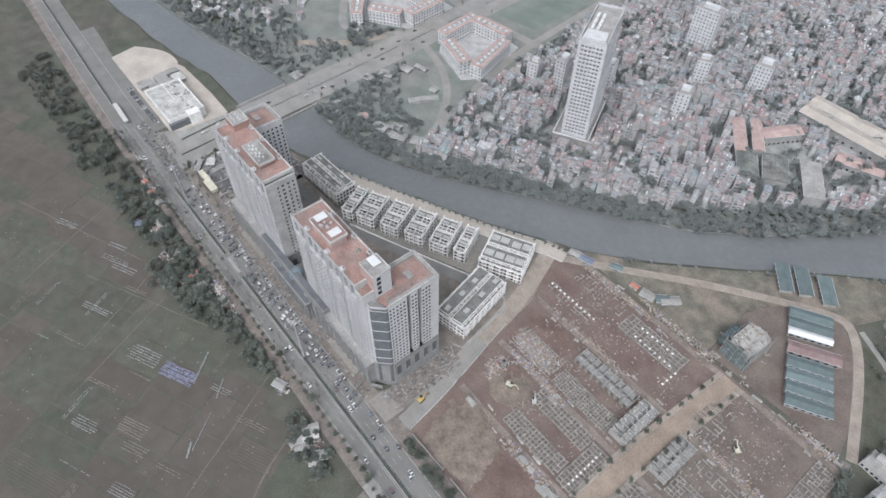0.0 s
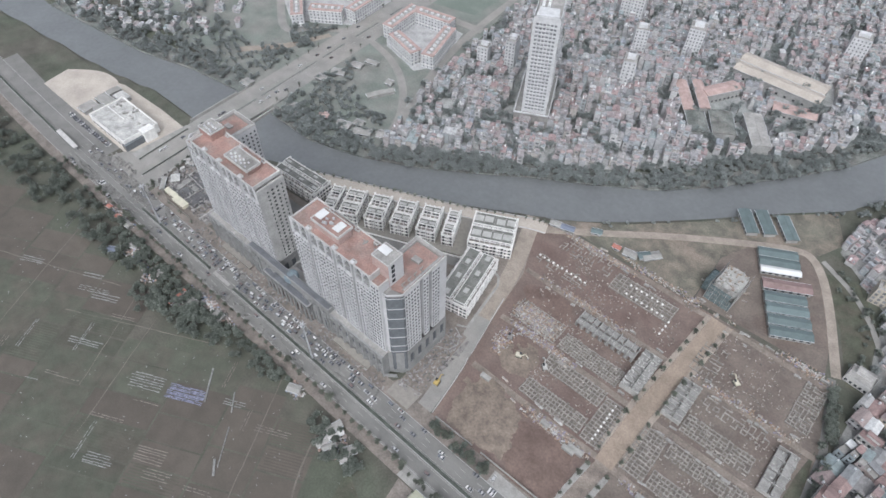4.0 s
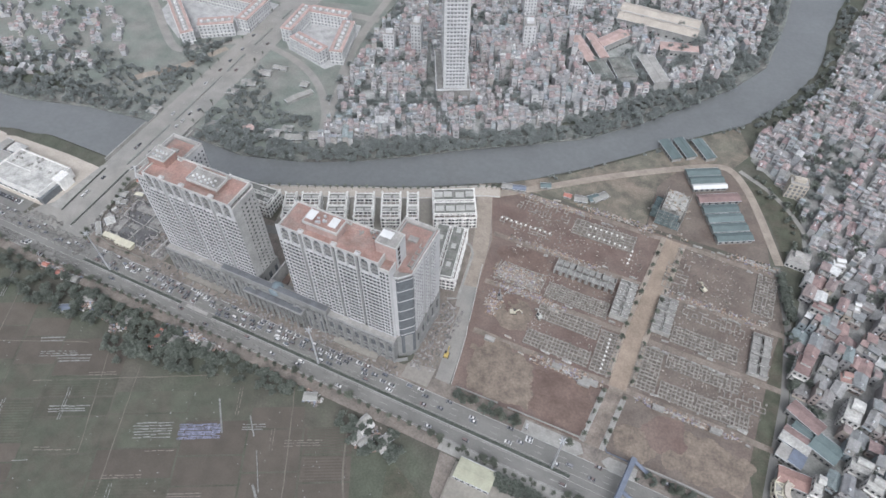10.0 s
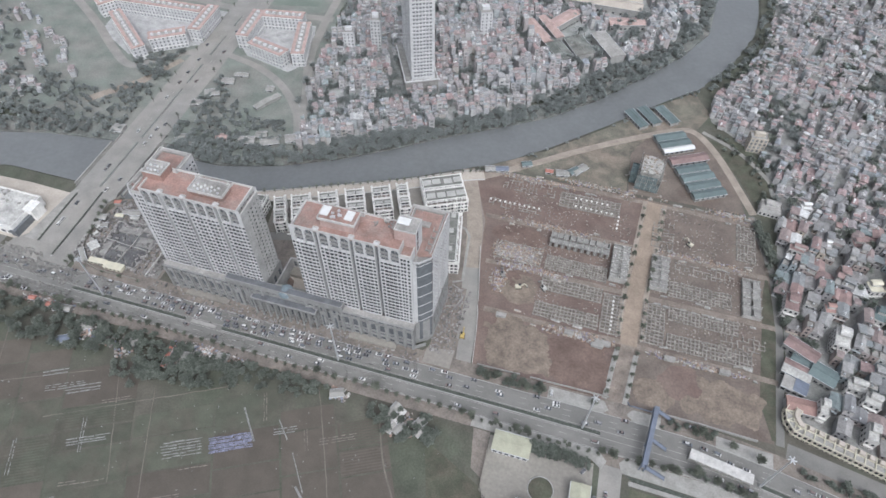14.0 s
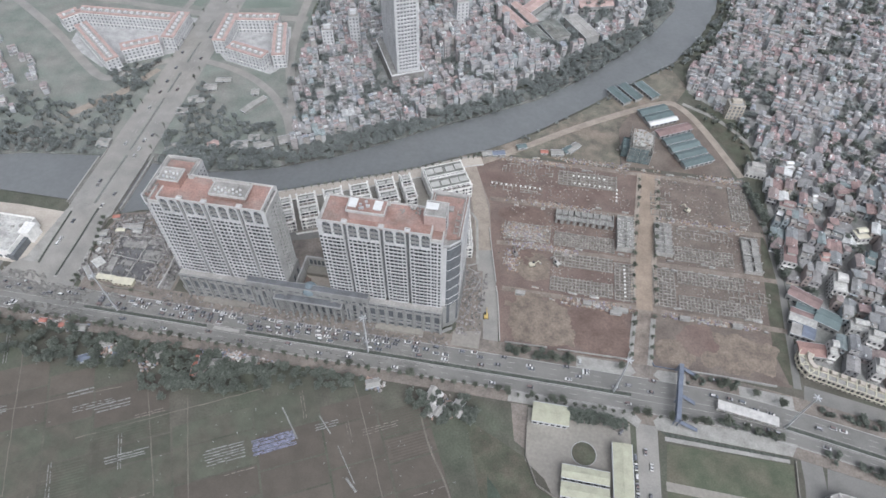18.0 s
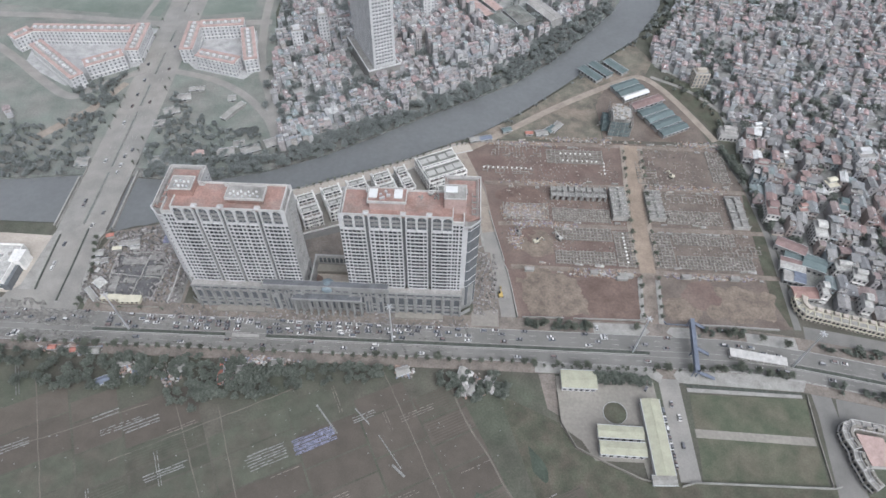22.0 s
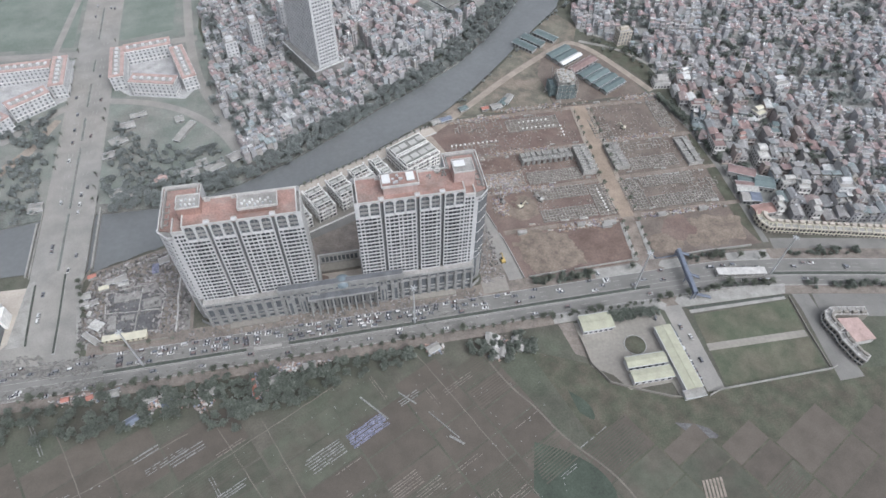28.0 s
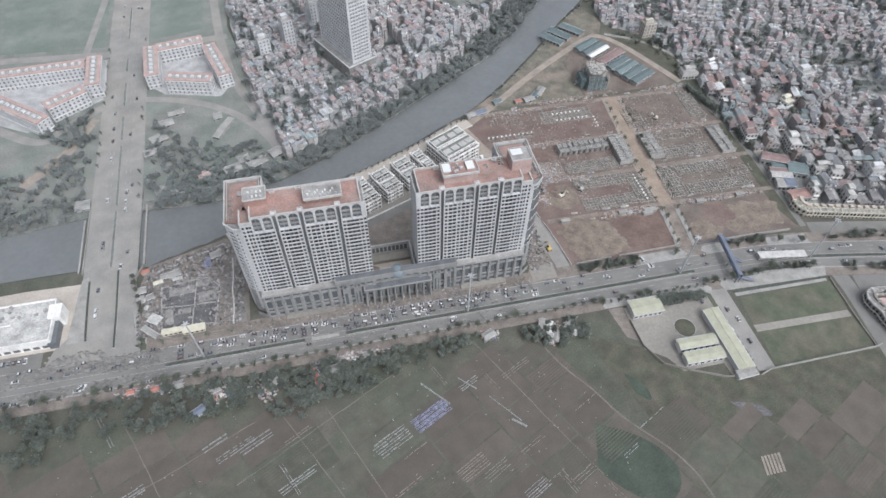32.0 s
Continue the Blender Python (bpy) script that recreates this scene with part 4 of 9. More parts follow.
                holes.append((round(u - 0.7, 3), round(u + 0.7, 3), z + 0.6, z + 2.4, 0.5))
        fb.wall(wall, BASE, top, holes)
        for h in holes:
            fb.quad(panes.rest, h[0], h[1], h[2], h[3], 0.42)
    part("back_wall", wall, M_WHITE, t, local=False)

    # inner gable, bare grey render with stair windows
    fg = Face((0, 98.5), (0, 79.5), mirror)
    wall, holes = Mesh(), []
    for z in floors + [floors[-1] + FLOOR, floors[-1] + 2 * FLOOR]:
        for u, w in ((2.0, 1.2), (5.2, 1.4), (8.6, 1.8), (11.8, 1.2)):
            holes.append((round(u - w / 2, 3), round(u + w / 2, 3), z + 0.5, z + 2.4, 0.6))
    fg.wall(wall, BASE, 85.5, holes)
    for h in holes:
        fg.quad(panes.rest, h[0], h[1], h[2], h[3], 0.5)
    part("gable_wall", wall, M_GREYWALL if not finished else M_WHITE, t, "bare grey rendered gable" if not finished else "", local=False)
    panes.close()

    # roofs, parapets and roof houses
    roof = Mesh()
    roof.prism(P([(2.2, 80.1), (60.6, 80.1), (60.6, 98), (2.2, 98)]), 86, 87.4)
    part("main_roof", roof, M_TERRA, t, "terracotta tiled flat roof", local=False)
    roof = Mesh()
    roof.prism(P([(61, 80), (66.6, 80), (66.6, 90), (61, 90)]), 82, 83.6)
    part("step_roof", roof, M_TERRA, t, "lower terracotta terrace", local=False)
    roof = Mesh()
    roof.prism(P([(66.5, 88), (69, 86), (75.5, 88.5), (75.5, 119.5), (55.5, 119.5), (55.5, 98.7), (66.5, 98.7)]), 77, 78.2)
    inner = Mesh()
    for p, q in (((74.4, 89.5), (74.4, 118.6)), ((56.6, 118.6), (74.4, 118.6)), ((56.6, 99.4), (56.6, 118.6))):
        inner.bar((X(p[0]), p[1]), (X(q[0]), q[1]), 0.35, 78.1, 79.5)
    part("inner_parapet", inner, M_PARAPET, t, "second pale parapet line", local=False)
    part("wing_roof", roof, M_TERRA, t, "terracotta roof of the lower wing", local=False)
    roof = Mesh()
    roof.prism(P([(67, 81.2), (69.2, 81.2), (70.6, 81.4), (75.8, 86.6), (76, 88), (69, 86), (66.5, 88)]), 77, 78.0)
    part("corner_roof", roof, M_CONCD, t, "dark roof over the glazed corner", local=False)
    roof = Mesh()
    roof.prism(P([(0.3, 79.9), (2.1, 79.9), (2.1, 98.2), (0.3, 98.2)]), 84, 85.0)
    part("ledge_roof", roof, M_CONCD, t, "dark lower ledge", local=False)
    par = Mesh()
    for a, b2, z0, z1 in (((2.2, 79.75), (61, 79.75), 87.3, 88.2), ((2.2, 98.25), (55, 98.25), 87.3, 88.6), ((2.1, 79.6), (2.1, 98.5), 86, 88.5), ((60.8, 79.6), (60.8, 92), 83, 88.2),
                          ((66.8, 79.6), (66.8, 90), 83, 84.9), ((61, 79.7), (66.8, 79.7), 83, 84.9), ((75.75, 88), (75.75, 120), 78, 79.6), ((55, 119.75), (76, 119.75), 78, 79.6), ((55.25, 98.6), (55.25, 120), 78, 79.6),
                          ((0.2, 79.6), (0.2, 98.5), 85, 85.9)):
        par = Mesh()
        par.bar((X(a[0]), a[1]), (X(b2[0]), b2[1]), 0.6, z0, z1)
        part("parapet", par, M_PARAPET, t, "pale grey roof parapet", local=False)
    par = Mesh()
    for a, b2 in (((73.6, 89), (73.6, 117.6)), ((57.4, 117.6), (73.6, 117.6)), ((57.4, 99), (57.4, 117.6))):
        par.bar((X(a[0]), a[1]), (X(b2[0]), b2[1]), 0.3, 78.1, 79.2)
    for y in (91, 95.5, 100, 104.5):
        par.bar((X(71.2), y), (X(73.6), y), 0.3, 78.1, 79.3)
        par.bar((X(71.2), y), (X(71.2), y + 2.4), 0.3, 78.1, 79.3)
    par.obox(X(66), 108, 78.1, 79.4, 5.2, 3.4)
    part("roof_upstand", par, M_ROOFGREY, t, "grey roof upstand", local=False)
    for u in (14.7, 34.5, 48.4):
        par = Mesh()
        for du in (-1.3, 1.3):
            par.bar((X(u + du), 79.6), (X(u + du), 82.0), 0.5, 87.2, 88.5)
        par.bar((X(u - 1.3), 82.0), (X(u + 1.3), 82.0), 0.5, 87.2, 88.5)
        part("shaft_head", par, M_PARAPET, t, local=False)
        par = Mesh()
        for du in (-1.3, 1.3):
            par.bar((X(u + du), 96.4), (X(u + du), 98.4), 0.5, 87.2, 88.7)
        par.bar((X(u - 1.3), 96.4), (X(u + 1.3), 96.4), 0.5, 87.2, 88.7)
        part("shaft_head", par, M_PARAPET, t, local=False)
    a0, a1, b0, b1, ht = (15.8, 36, 82.9, 93, 94.4) if finished else (11.4, 31.8, 83.6, 93.4, 91.6)
    house = Mesh()
    house.prism(P([(a0 + 0.8, b0 + 0.8), (a1 - 0.8, b0 + 0.8), (a1 - 0.8, b1 - 0.5), (a0 + 0.8, b1 - 0.5)]), 87, ht - 0.9)
    part("roof_house", house, M_FARROOF if finished else M_TERRA, t, "flat roof house with dull red walls", local=False)
    house = Mesh()
    house.prism(P([(a0, b0), (a1, b0), (a1, b1), (a0, b1)]), ht - 0.9, ht, True)
    part("roof_house_top", house, M_TERRA if finished else M_ROOFGREY, t, local=False)
    for p, q in (((a0, b0), (a1, b0)), ((a0, b1), (a1, b1)), ((a0, b0), (a0, b1)), ((a1, b0), (a1, b1))):
        house = Mesh()
        house.bar((X(p[0]), p[1]), (X(q[0]), q[1]), 0.4, ht - 1.0, ht + 0.7)
        part("roof_house_parapet", house, M_PARAPET, t, local=False)
    c0, c1, d0, d1, lt = (56, 67.5, 86.6, 96.8, 94.6) if finished else (51, 63, 88.2, 98.0, 92.0)
    house = Mesh()
    house.prism(P([(c0, d0), (c1, d0), (c1, d1), (c0, d1)]), 78, lt)
    block = part("lift_house", house, M_FARROOF if finished else M_TERRA, t, "tall lift house", local=False)
    if finished:
        side = Mesh()
        Face((c1, d0), (c1, d1), mirror).solid(side, 0.0, d1 - d0, 78.2, lt, 0.02, 0.0)
        part("lift_house_side", side, M_WHITE, t, "white rendered side of the lift house", local=False)
    fl = Face((c1, d0), (c1, d1), mirror)
    for z in (80.5, 84.2, 87.9, 91.4):
        x, y, zz = fl.at(3.0, z + 0.6, -0.03)
        piece("window", WIN_DOOR, t, (x - ORIGIN[t.name][0], y - 95, zz), fl.turn())
    house = Mesh()
    house.prism(P([(c0 + 0.3, d0 + 0.3), (c1 - 0.3, d0 + 0.3), (c1 - 0.3, d1 - 0.3), (c0 + 0.3, d1 - 0.3)]), lt, lt + 0.15)
    part("lift_house_roof", house, M_ROOFGREY, t, local=False)
    for p, q in (((c0, d0), (c1, d0)), ((c0, d1), (c1, d1)), ((c0, d0), (c0, d1)), ((c1, d0), (c1, d1))):
        house = Mesh()
        house.bar((X(p[0]), p[1]), (X(q[0]), q[1]), 0.4, lt, lt + 0.8)
        part("lift_house_parapet", house, M_PARAPET, t, local=False)
    if finished:
        for u, y, z, w, d in ((18.6, 88.2, 95.4, 4.4, 6.4), (31.8, 88.2, 95.4, 4.4, 6.4), (59.6, 92.6, 95.9, 6.4, 4.6)):
            pm = Mesh()
            pm.obox(X(u), y, z, z + 0.25, w, d)
            pm.obox(X(u), y, z - 1.0, z, w - 1.2, d - 1.2)
            part("skylight_cover", pm, M_PAD, t, "bright white roof cover", local=False)
        for i in range(7):
            pm = Mesh()
            pm.obox(X(22 + R.random() * 7), 84.5 + R.random() * 7, ht - 0.05, ht + 0.9 + R.random() * 0.6, 1.0 + R.random(), 0.8 + R.random() * 0.6, R.random())
            part("roof_fan", pm, M_METAL, t, local=False)
        for i in range(9):
            pm = Mesh()
            pm.obox(X(42 + R.random() * 12), 92 + R.random() * 5, 87.4, 87.9 + R.random() * 0.7, 0.8 + R.random() * 1.6, 0.6 + R.random() * 0.6, R.random() * 3)
            part("roof_clutter", pm, M_CONCD, t, local=False)
    else:
        for i in range(20):
            pm = Mesh()
            u, y, z = (14.5 + (i * 5 % 12) * 1.35, 85.4 + (i % 3) * 1.7 + R.uniform(-0.3, 0.3), ht - 0.05) if i < 12 else (53.5 + (i - 12) % 4 * 2.2, 90.6 + (i - 12) // 4 * 3.4 + R.uniform(-0.4, 0.4), lt + 0.1)
            pm.obox(X(u), y, z, z + R.uniform(0.9, 1.2), R.uniform(0.9, 1.2), R.uniform(0.7, 0.9), R.choice((0.0, 1.57)))
            pm.tube(X(u), y, z + 0.85, z + 1.3, 0.3, 0.3, 8)
            part("cooling_unit", pm, M_PAD if i % 3 else M_METAL, t, "white rooftop cooling unit", local=False)
        for i in range(8):
            pm = Mesh()
            pm.bar((X(12.4 + i * 0.8), 84.0), (X(12.4 + i * 0.8), 92.0), 0.3, ht - 0.05, ht + 0.5)
            part("roof_louvre", pm, M_ROOFGREY, t, local=False)

    # podium below the tower: piers, tall windows and a frieze
    pod = Mesh()
    fp = Face((0, 75.8), (68, 75.8), mirror)
    holes, k = [], 12
    step = 68 / k
    for i in range(k):
        u = step * (i + 0.5)
        holes.append((round(u - 1.6, 3), round(u + 1.6, 3), 0.8, 4.6, 1.2))
        holes.append((round(u - 1.6, 3), round(u + 1.6, 3), 6.0, 8.4, 1.0))
        holes.append((round(u - 1.6, 3), round(u + 1.6, 3), 9.2, 16.8, 1.0))
        holes.append((round(u - 2.2, 3), round(u + 2.2, 3), 18.8, 21.2, 0.6))
    fp.wall(pod, 0, 22.6, holes)
    glass = Mesh()
    for h in holes:
        fp.quad(glass, h[0], h[1], h[2], h[3], h[4] - 0.08)
    fs = Face((68, 75.8), (74, 80), mirror)
    fs.wall(pod, 0, 4.0, [])
    for a, b2 in (((68, 75.8), (68, 80)), ((68, 80), (74, 84)), ((74, 84), (76.2, 88))):
        Face(a, b2, mirror).wall(pod, 0, 22.6, [])
    for a, b2 in (((76.2, 88), (76.2, 120.2)), ((76.2, 120.2), (55, 120.2)), ((55, 120.2), (55, 100)), ((55, 100), (0, 100)), ((0, 100), (0, 75.8))):
        fx = Face(a, b2, mirror)
        hs, kk = [], max(2, int(fx.le / 6))
        for i in range(kk):
            u = fx.le * (i + 0.5) / kk
            hs.append((round(u - 1.7, 3), round(u + 1.7, 3), 7.0, 17.5, 0.9))
        fx.wall(pod, 0, 22.6, hs)
        for h in hs:
            fx.quad(glass, h[0], h[1], h[2], h[3], 0.82)
    part("podium", pod, M_PODIUM, t, "grey stone podium with tall windows", local=False)
    part("podium_glazing", glass, M_CURTAIN, t, "dark podium glazing", local=False)
    top = Mesh()
    top.prism(P([(0, 75.8), (68, 75.8), (68, 80), (74, 84), (76.2, 88), (76.2, 120.2), (55, 120.2), (55, 100), (0, 100)]), 21.8, 22.6)
    part("podium_roof", top, M_ROOFGREY, t, local=False)
    for i in range(k + 1):
        pm = Mesh()
        u = min(max(step * i, 0.6), 67.4)
        fp.solid(pm, u - 0.6, u + 0.6, 0, 21.8, 0.8, 0.2)
        fp.solid(pm, u - 0.85, u + 0.85, 17.4, 18.4, 1.1, 0.2)
        part("pilaster", pm, M_PODIUM, t, local=False)
    for z0, z1, o in ((17.6, 18.2, 0.5), (22.0, 22.8, 0.9)):
        pm = Mesh()
        fp.solid(pm, -0.4, 68.4, z0, z1, o, 0.2)
        part("cornice", pm, M_PODIUM, t, local=False)
    pm = Mesh()
    fp.solid(pm, 27, 57, 0.2, 1.6, 4.0, 0.0)
    part("front_terrace", pm, M_YARD, t, "pale front terrace wall", local=False)
    return t


tower(1, -223, "white apartment tower with arched top storeys and terracotta roof", True)
tower(-1, -251, "white apartment tower with grey bare gable and rooftop cooling units", False)

# ---- entrance block between the towers ----
e = thing("entrance_block", (-237, 86, 0), "grey stone entrance block with a colonnade and blue dome", "entrance hall")
m = Mesh()
m.box(-251, 80, 0, -223, 89.5, 12.0)
part("hall", m, M_PODIUM, e, local=False)
m = Mesh()
m.box(-250.5, 80.5, 12.0, -223.5, 89.0, 12.2)
part("hall_roof", m, M_ROOFGREY, e, "grey roof deck", local=False)
# sunken court behind the hall, with its earth floor and retaining walls
m = Mesh()
m.box(-251, 89.5, 0, -223, 111, 0.35)
part("court_floor", m, M_PLAZA, e, "pale earth floor of the sunken court", local=False)
m = Mesh()
m.prism([(-249.8, 93), (-246.5, 92), (-245, 96), (-246, 101), (-249.8, 103)], 0.3, 0.9)
part("earth_heap", m, M_DIRT, e, "brown earth heap", local=False)
m = Mesh()
m.box(-250, 104, 0.3, -223.5, 110, 3.2)
part("court_ledge", m, M_YARD, e, "pale concrete ledge", local=False)
m = Mesh()
m.prism([(-251, 111.2), (-251, 89.6), (-250, 89.6), (-250, 110.2), (-224, 110.2), (-224, 89.6), (-223, 89.6), (-223, 111.2)][::-1], 0, 12.0)
part("court_wall", m, M_GREYWALL, e, "grey retaining wall of the court", local=False)
for i in range(9):
    m = Mesh()
    m.box(-248.8 + i * 2.7, 110.0, 5.0, -246.9 + i * 2.7, 110.18, 9.6)
    part("court_window", m, M_CURTAIN, e, local=False)
m = Mesh()
m.box(-275, 75.0, 22.8, -199, 79.3, 26.6)
part("frieze", m, M_PODIUM, e, "long grey frieze with an upper ledge", local=False)
m = Mesh()
m.box(-274.4, 75.5, 26.6, -199.6, 78.9, 26.75)
part("frieze_roof", m, M_SLATE, e, "dark roof over the frieze", local=False)
m = Mesh()
fp = Face((-251, 76.0), (-223, 76.0))
hs = [(round(28 * (i + 0.5) / 6 - 1.5, 3), round(28 * (i + 0.5) / 6 + 1.5, 3), 19.6, 23.2, 0.7) for i in range(6)] + [(round(28 * (i + 0.5) / 6 - 1.5, 3), round(28 * (i + 0.5) / 6 + 1.5, 3), 2.0, 15.0, 0.7) for i in range(6)]
fp.wall(m, 0, 24.2, hs)
m.box(-251, 76.0, 23.9, -223, 80.2, 24.3)
part("front", m, M_PODIUM, e, local=False)
m = Mesh()
for h in hs:
    fp.quad(m, h[0], h[1], h[2], h[3], 0.62)
part("front_glazing", m, M_CURTAIN, e, local=False)
m = Mesh()
m.box(-258.5, 71.4, 16.4, -215.5, 76.0, 17.6)
part("canopy", m, M_PODIUM, e, "grey flat canopy", local=False)
m = Mesh()
m.box(-257.6, 72.2, 17.6, -216.4, 75.9, 17.75)
part("canopy_roof", m, M_SLATE, e, "dark canopy roof", local=False)
for i in range(10):
    for y in (72.4, 74.8):
        x = -257.4 + 40.8 * i / 9
        m = Mesh()
        m.tube(x, y, 0.2, 16.4, 0.6, 0.5, 10)
        m.box(x - 0.7, y - 0.7, 0.2, x + 0.7, y + 0.7, 0.8)
        part("column", m, M_PODIUM, e, local=False)
m = Mesh()
for i in range(5):
    a0, a1 = i * math.pi / 10, (i + 1) * math.pi / 10
    m.tube(-236.3, 78.2, 24.6 + 2.5 * math.sin(a0), 24.6 + 2.5 * math.sin(a1), 4.6 * math.cos(a0), max(4.6 * math.cos(a1), 0.05), 18)
m.tube(-236.3, 78.2, 22.4, 24.6, 4.6, 4.6, 18)
part("dome", m, M_DOME, e, "faded blue dome", local=False, smooth=True)
for x in (-262, -269, -212, -205):
    m = Mesh()
    fx = Face((x - 2.4, 74.9), (x + 2.4, 74.9))
    fx.wall(m, 0, 24.3, [(0.9, 3.9, 1.0, 13.5, 0.7), (0.9, 3.9, 17.0, 21.5, 0.7)])
    for a, b2 in (((x - 2.4, 75.8), (x - 2.4, 74.9)), ((x + 2.4, 74.9), (x + 2.4, 75.8))):
        Face(a, b2).wall(m, 0, 24.3, [])
    part("portal", m, M_PODIUM, e, local=False)
    m = Mesh()
    fx.quad(m, 0.9, 3.9, 1.0, 13.5, 0.6)
    fx.quad(m, 0.9, 3.9, 17.0, 21.5, 0.6)
    part("portal_glazing", m, M_CURTAIN, e, local=False)


# ---- white town houses behind the towers ----
VWIN = window_data("window", 1.5, 2.2)


def villa(name, w, d, at, turn, label, group, floors=3, rooms=2, rows=1):
    """A town house or a terrace of them: rendered walls, white bands, set-back top storeys with skylights and white parapets."""
    h = floors * 3.3 + 0.4
    t = thing(name, (*at, 0), label, "town house", group, turn=turn)
    walls, glass = Mesh(), []
    cor = [(-w / 2, -d / 2), (w / 2, -d / 2), (w / 2, d / 2), (-w / 2, d / 2)]
    for a, b2 in zip(cor, cor[1:] + cor[:1]):
        f = Face(a, b2)
        k = max(2, int(f.le / 2.5))
        hs = []
        for fl in range(floors):
            for i in range(k):
                u = f.le * (i + 0.5) / k
                hs.append((round(u - 0.75, 3), round(u + 0.75, 3), 0.6 + fl * 3.3, 2.8 + fl * 3.3, 0.3))
        f.wall(walls, 0, h, hs)
        for q in hs:
            glass.append((f.at((q[0] + q[1]) / 2, (q[2] + q[3]) / 2, 0.22), f.turn()))
    part("wall", walls, M_PARAPET, t)
    for k, (p, a) in enumerate(glass):
        if k < 48:
            piece("window", VWIN, t, p, a)
    rest = Mesh()
    for p, a in glass[48:]:
        rest.obox(p[0], p[1], p[2] - 1.1, p[2] + 1.1, 1.5, 0.05, a)
    if rest.v:
        part("window_rest", rest, M_GLASS_J, t, kind="stuff")
    m = Mesh()
    m.box(-w / 2 + 0.3, -d / 2 + 0.3, h - 0.4, w / 2 - 0.3, d / 2 - 0.3, h)
    part("roof", m, M_VILLADECK, t, "brownish terrace deck")
    for z in [fl * 3.3 + 3.3 for fl in range(floors - 1)] + [h - 0.3]:
        m = Mesh()
        for a, b2 in zip(cor, cor[1:] + cor[:1]):
            m.bar(a, b2, 0.8, z - 0.1, z + 0.3)
        part("cornice", m, M_VILLA, t, "white cornice")
    for a, b2 in zip(cor, cor[1:] + cor[:1]):
        m = Mesh()
        side = abs(a[0] - b2[0]) < 0.01
        m.bar(a, b2, 0.75 if side else 0.5, h, h + (1.5 if side else 0.8))
        part("parapet", m, M_VILLA, t, "white parapet")
    # front and back bays with balconies on every floor
    nb = max(1, round(w / 6.2))
    for s in (-1, 1):
        for i in range(nb):
            u = -w / 2 + w * (i + 0.5) / nb
            m = Mesh()
            wide, slim = [(u - 2.0, 0), (u - 1.3, 0.8), (u + 1.3, 0.8), (u + 2.0, 0)], [(u - 0.3, 0), (u - 0.25, 0.4), (u + 0.25, 0.4), (u + 0.3, 0)]
            rings = []
            for fl in range(1, floors + 1):
                z0, z1 = fl * 3.3 - 0.2, fl * 3.3 + (0.75 if fl < floors else 0.5)
                rings += [(slim, z0), (wide, z0), (wide, z1), (slim, z1)]
            rings = [(slim, 0.1)] + rings + [(slim, h + 1.4)]
            for k, (bay, z) in enumerate(rings):
                m.v += [(x, s * (d / 2 + y), z) for x, y in bay]
                if k:
                    n = 4 * k
                    m.f += [(n - 4 + j, n - 4 + (j + 1) % 4, n + (j + 1) % 4, n + j) for j in range(4)]
            m.f.append(tuple(range(len(m.v) - 4, len(m.v))))
            part("balcony", m, M_VILLA, t, "white bowed balconies")
    # set-back top storeys between white framed terraces
    dr = (d - 1.2) / rows
    for r in range(rows):
        yc = -d / 2 + 0.6 + dr * (r + 0.5)
        y0, y1 = yc - dr * 0.5 + (3.2 if rows == 1 else 1.8), yc + dr * 0.5 - (2.4 if rows == 1 else 1.4)
        for i in range(rooms):
            wu = (w - 1.6) / rooms
            u = -w / 2 + 0.8 + wu * (i + 0.5)
            m = Mesh()
            m.box(u - wu / 2 + 0.12, y0, h, u + wu / 2 - 0.12, y1, h + 2.7)
            storey = part("top_storey", m, M_VILLAWALL, t, "grey set-back top storey")
            for y in (y0 - 0.03, y1 + 0.03):
                m = Mesh()
                m.box(u - wu * 0.34, y - 0.03, h + 0.4, u + wu * 0.34, y + 0.03, h + 2.3)
                part("top_window", m, M_GLASS, storey, "dark glazing")
            m = Mesh()
            m.box(u - wu / 2 + 0.1, y0 - 0.3, h + 2.7, u + wu / 2 - 0.1, y1 + 0.3, h + 2.9)
            slab = part("top_roof", m, M_VILLAROOF, t, "grey-green flat roof")
            m = Mesh()
            m.obox(u + R.uniform(-0.12, 0.12) * wu, (y0 + y1) / 2 + R.uniform(-0.5, 0.5), h + 2.9, h + 3.25, wu * (0.84 if rooms < 6 else 0.56), (y1 - y0) * (0.5 if rooms < 6 else 0.42))
            if (i + r) % 2 or rooms < 6:
                part("skylight", m, M_SKYLIGHT, slab, "pale roof skylight")
            m = Mesh()
            m.bar((u + wu / 2 - 0.1, y0), (u + wu / 2 - 0.1, y1), 0.18, h + 2.85, h + 3.1)
            part("roof_joint", m, M_ROOFGREY, slab, "grey upstand between roofs")
        m = Mesh()
        for y in (y0 - 0.35, y1 + 0.35):
            m.bar((-w / 2 + 0.8, y), (w / 2 - 0.8, y), 0.45, h + 2.6, h + 3.4)
        for x in (-w / 2 + 0.8, w / 2 - 0.8):
            m.bar((x, y0 - 0.3), (x, y1 + 0.3), 0.4, h + 2.6, h + 3.3)
        part("top_parapet", m, M_VILLA, t, "white upper parapet")
        # open white frame over the front terrace and a stepped screen
        m = Mesh()
        yf = y0 - (2.6 if rows == 1 else 1.2)
        for i in range(rooms * 2 + 1):
            x = -w / 2 + 0.5 + (w - 1.0) * i / (rooms * 2)
            m.box(x - 0.16, yf - 0.16, h, x + 0.16, yf + 0.16, h + 2.3)
            m.bar((x, yf), (x, y0 - 0.2), 0.26, h + 2.2, h + 2.5)
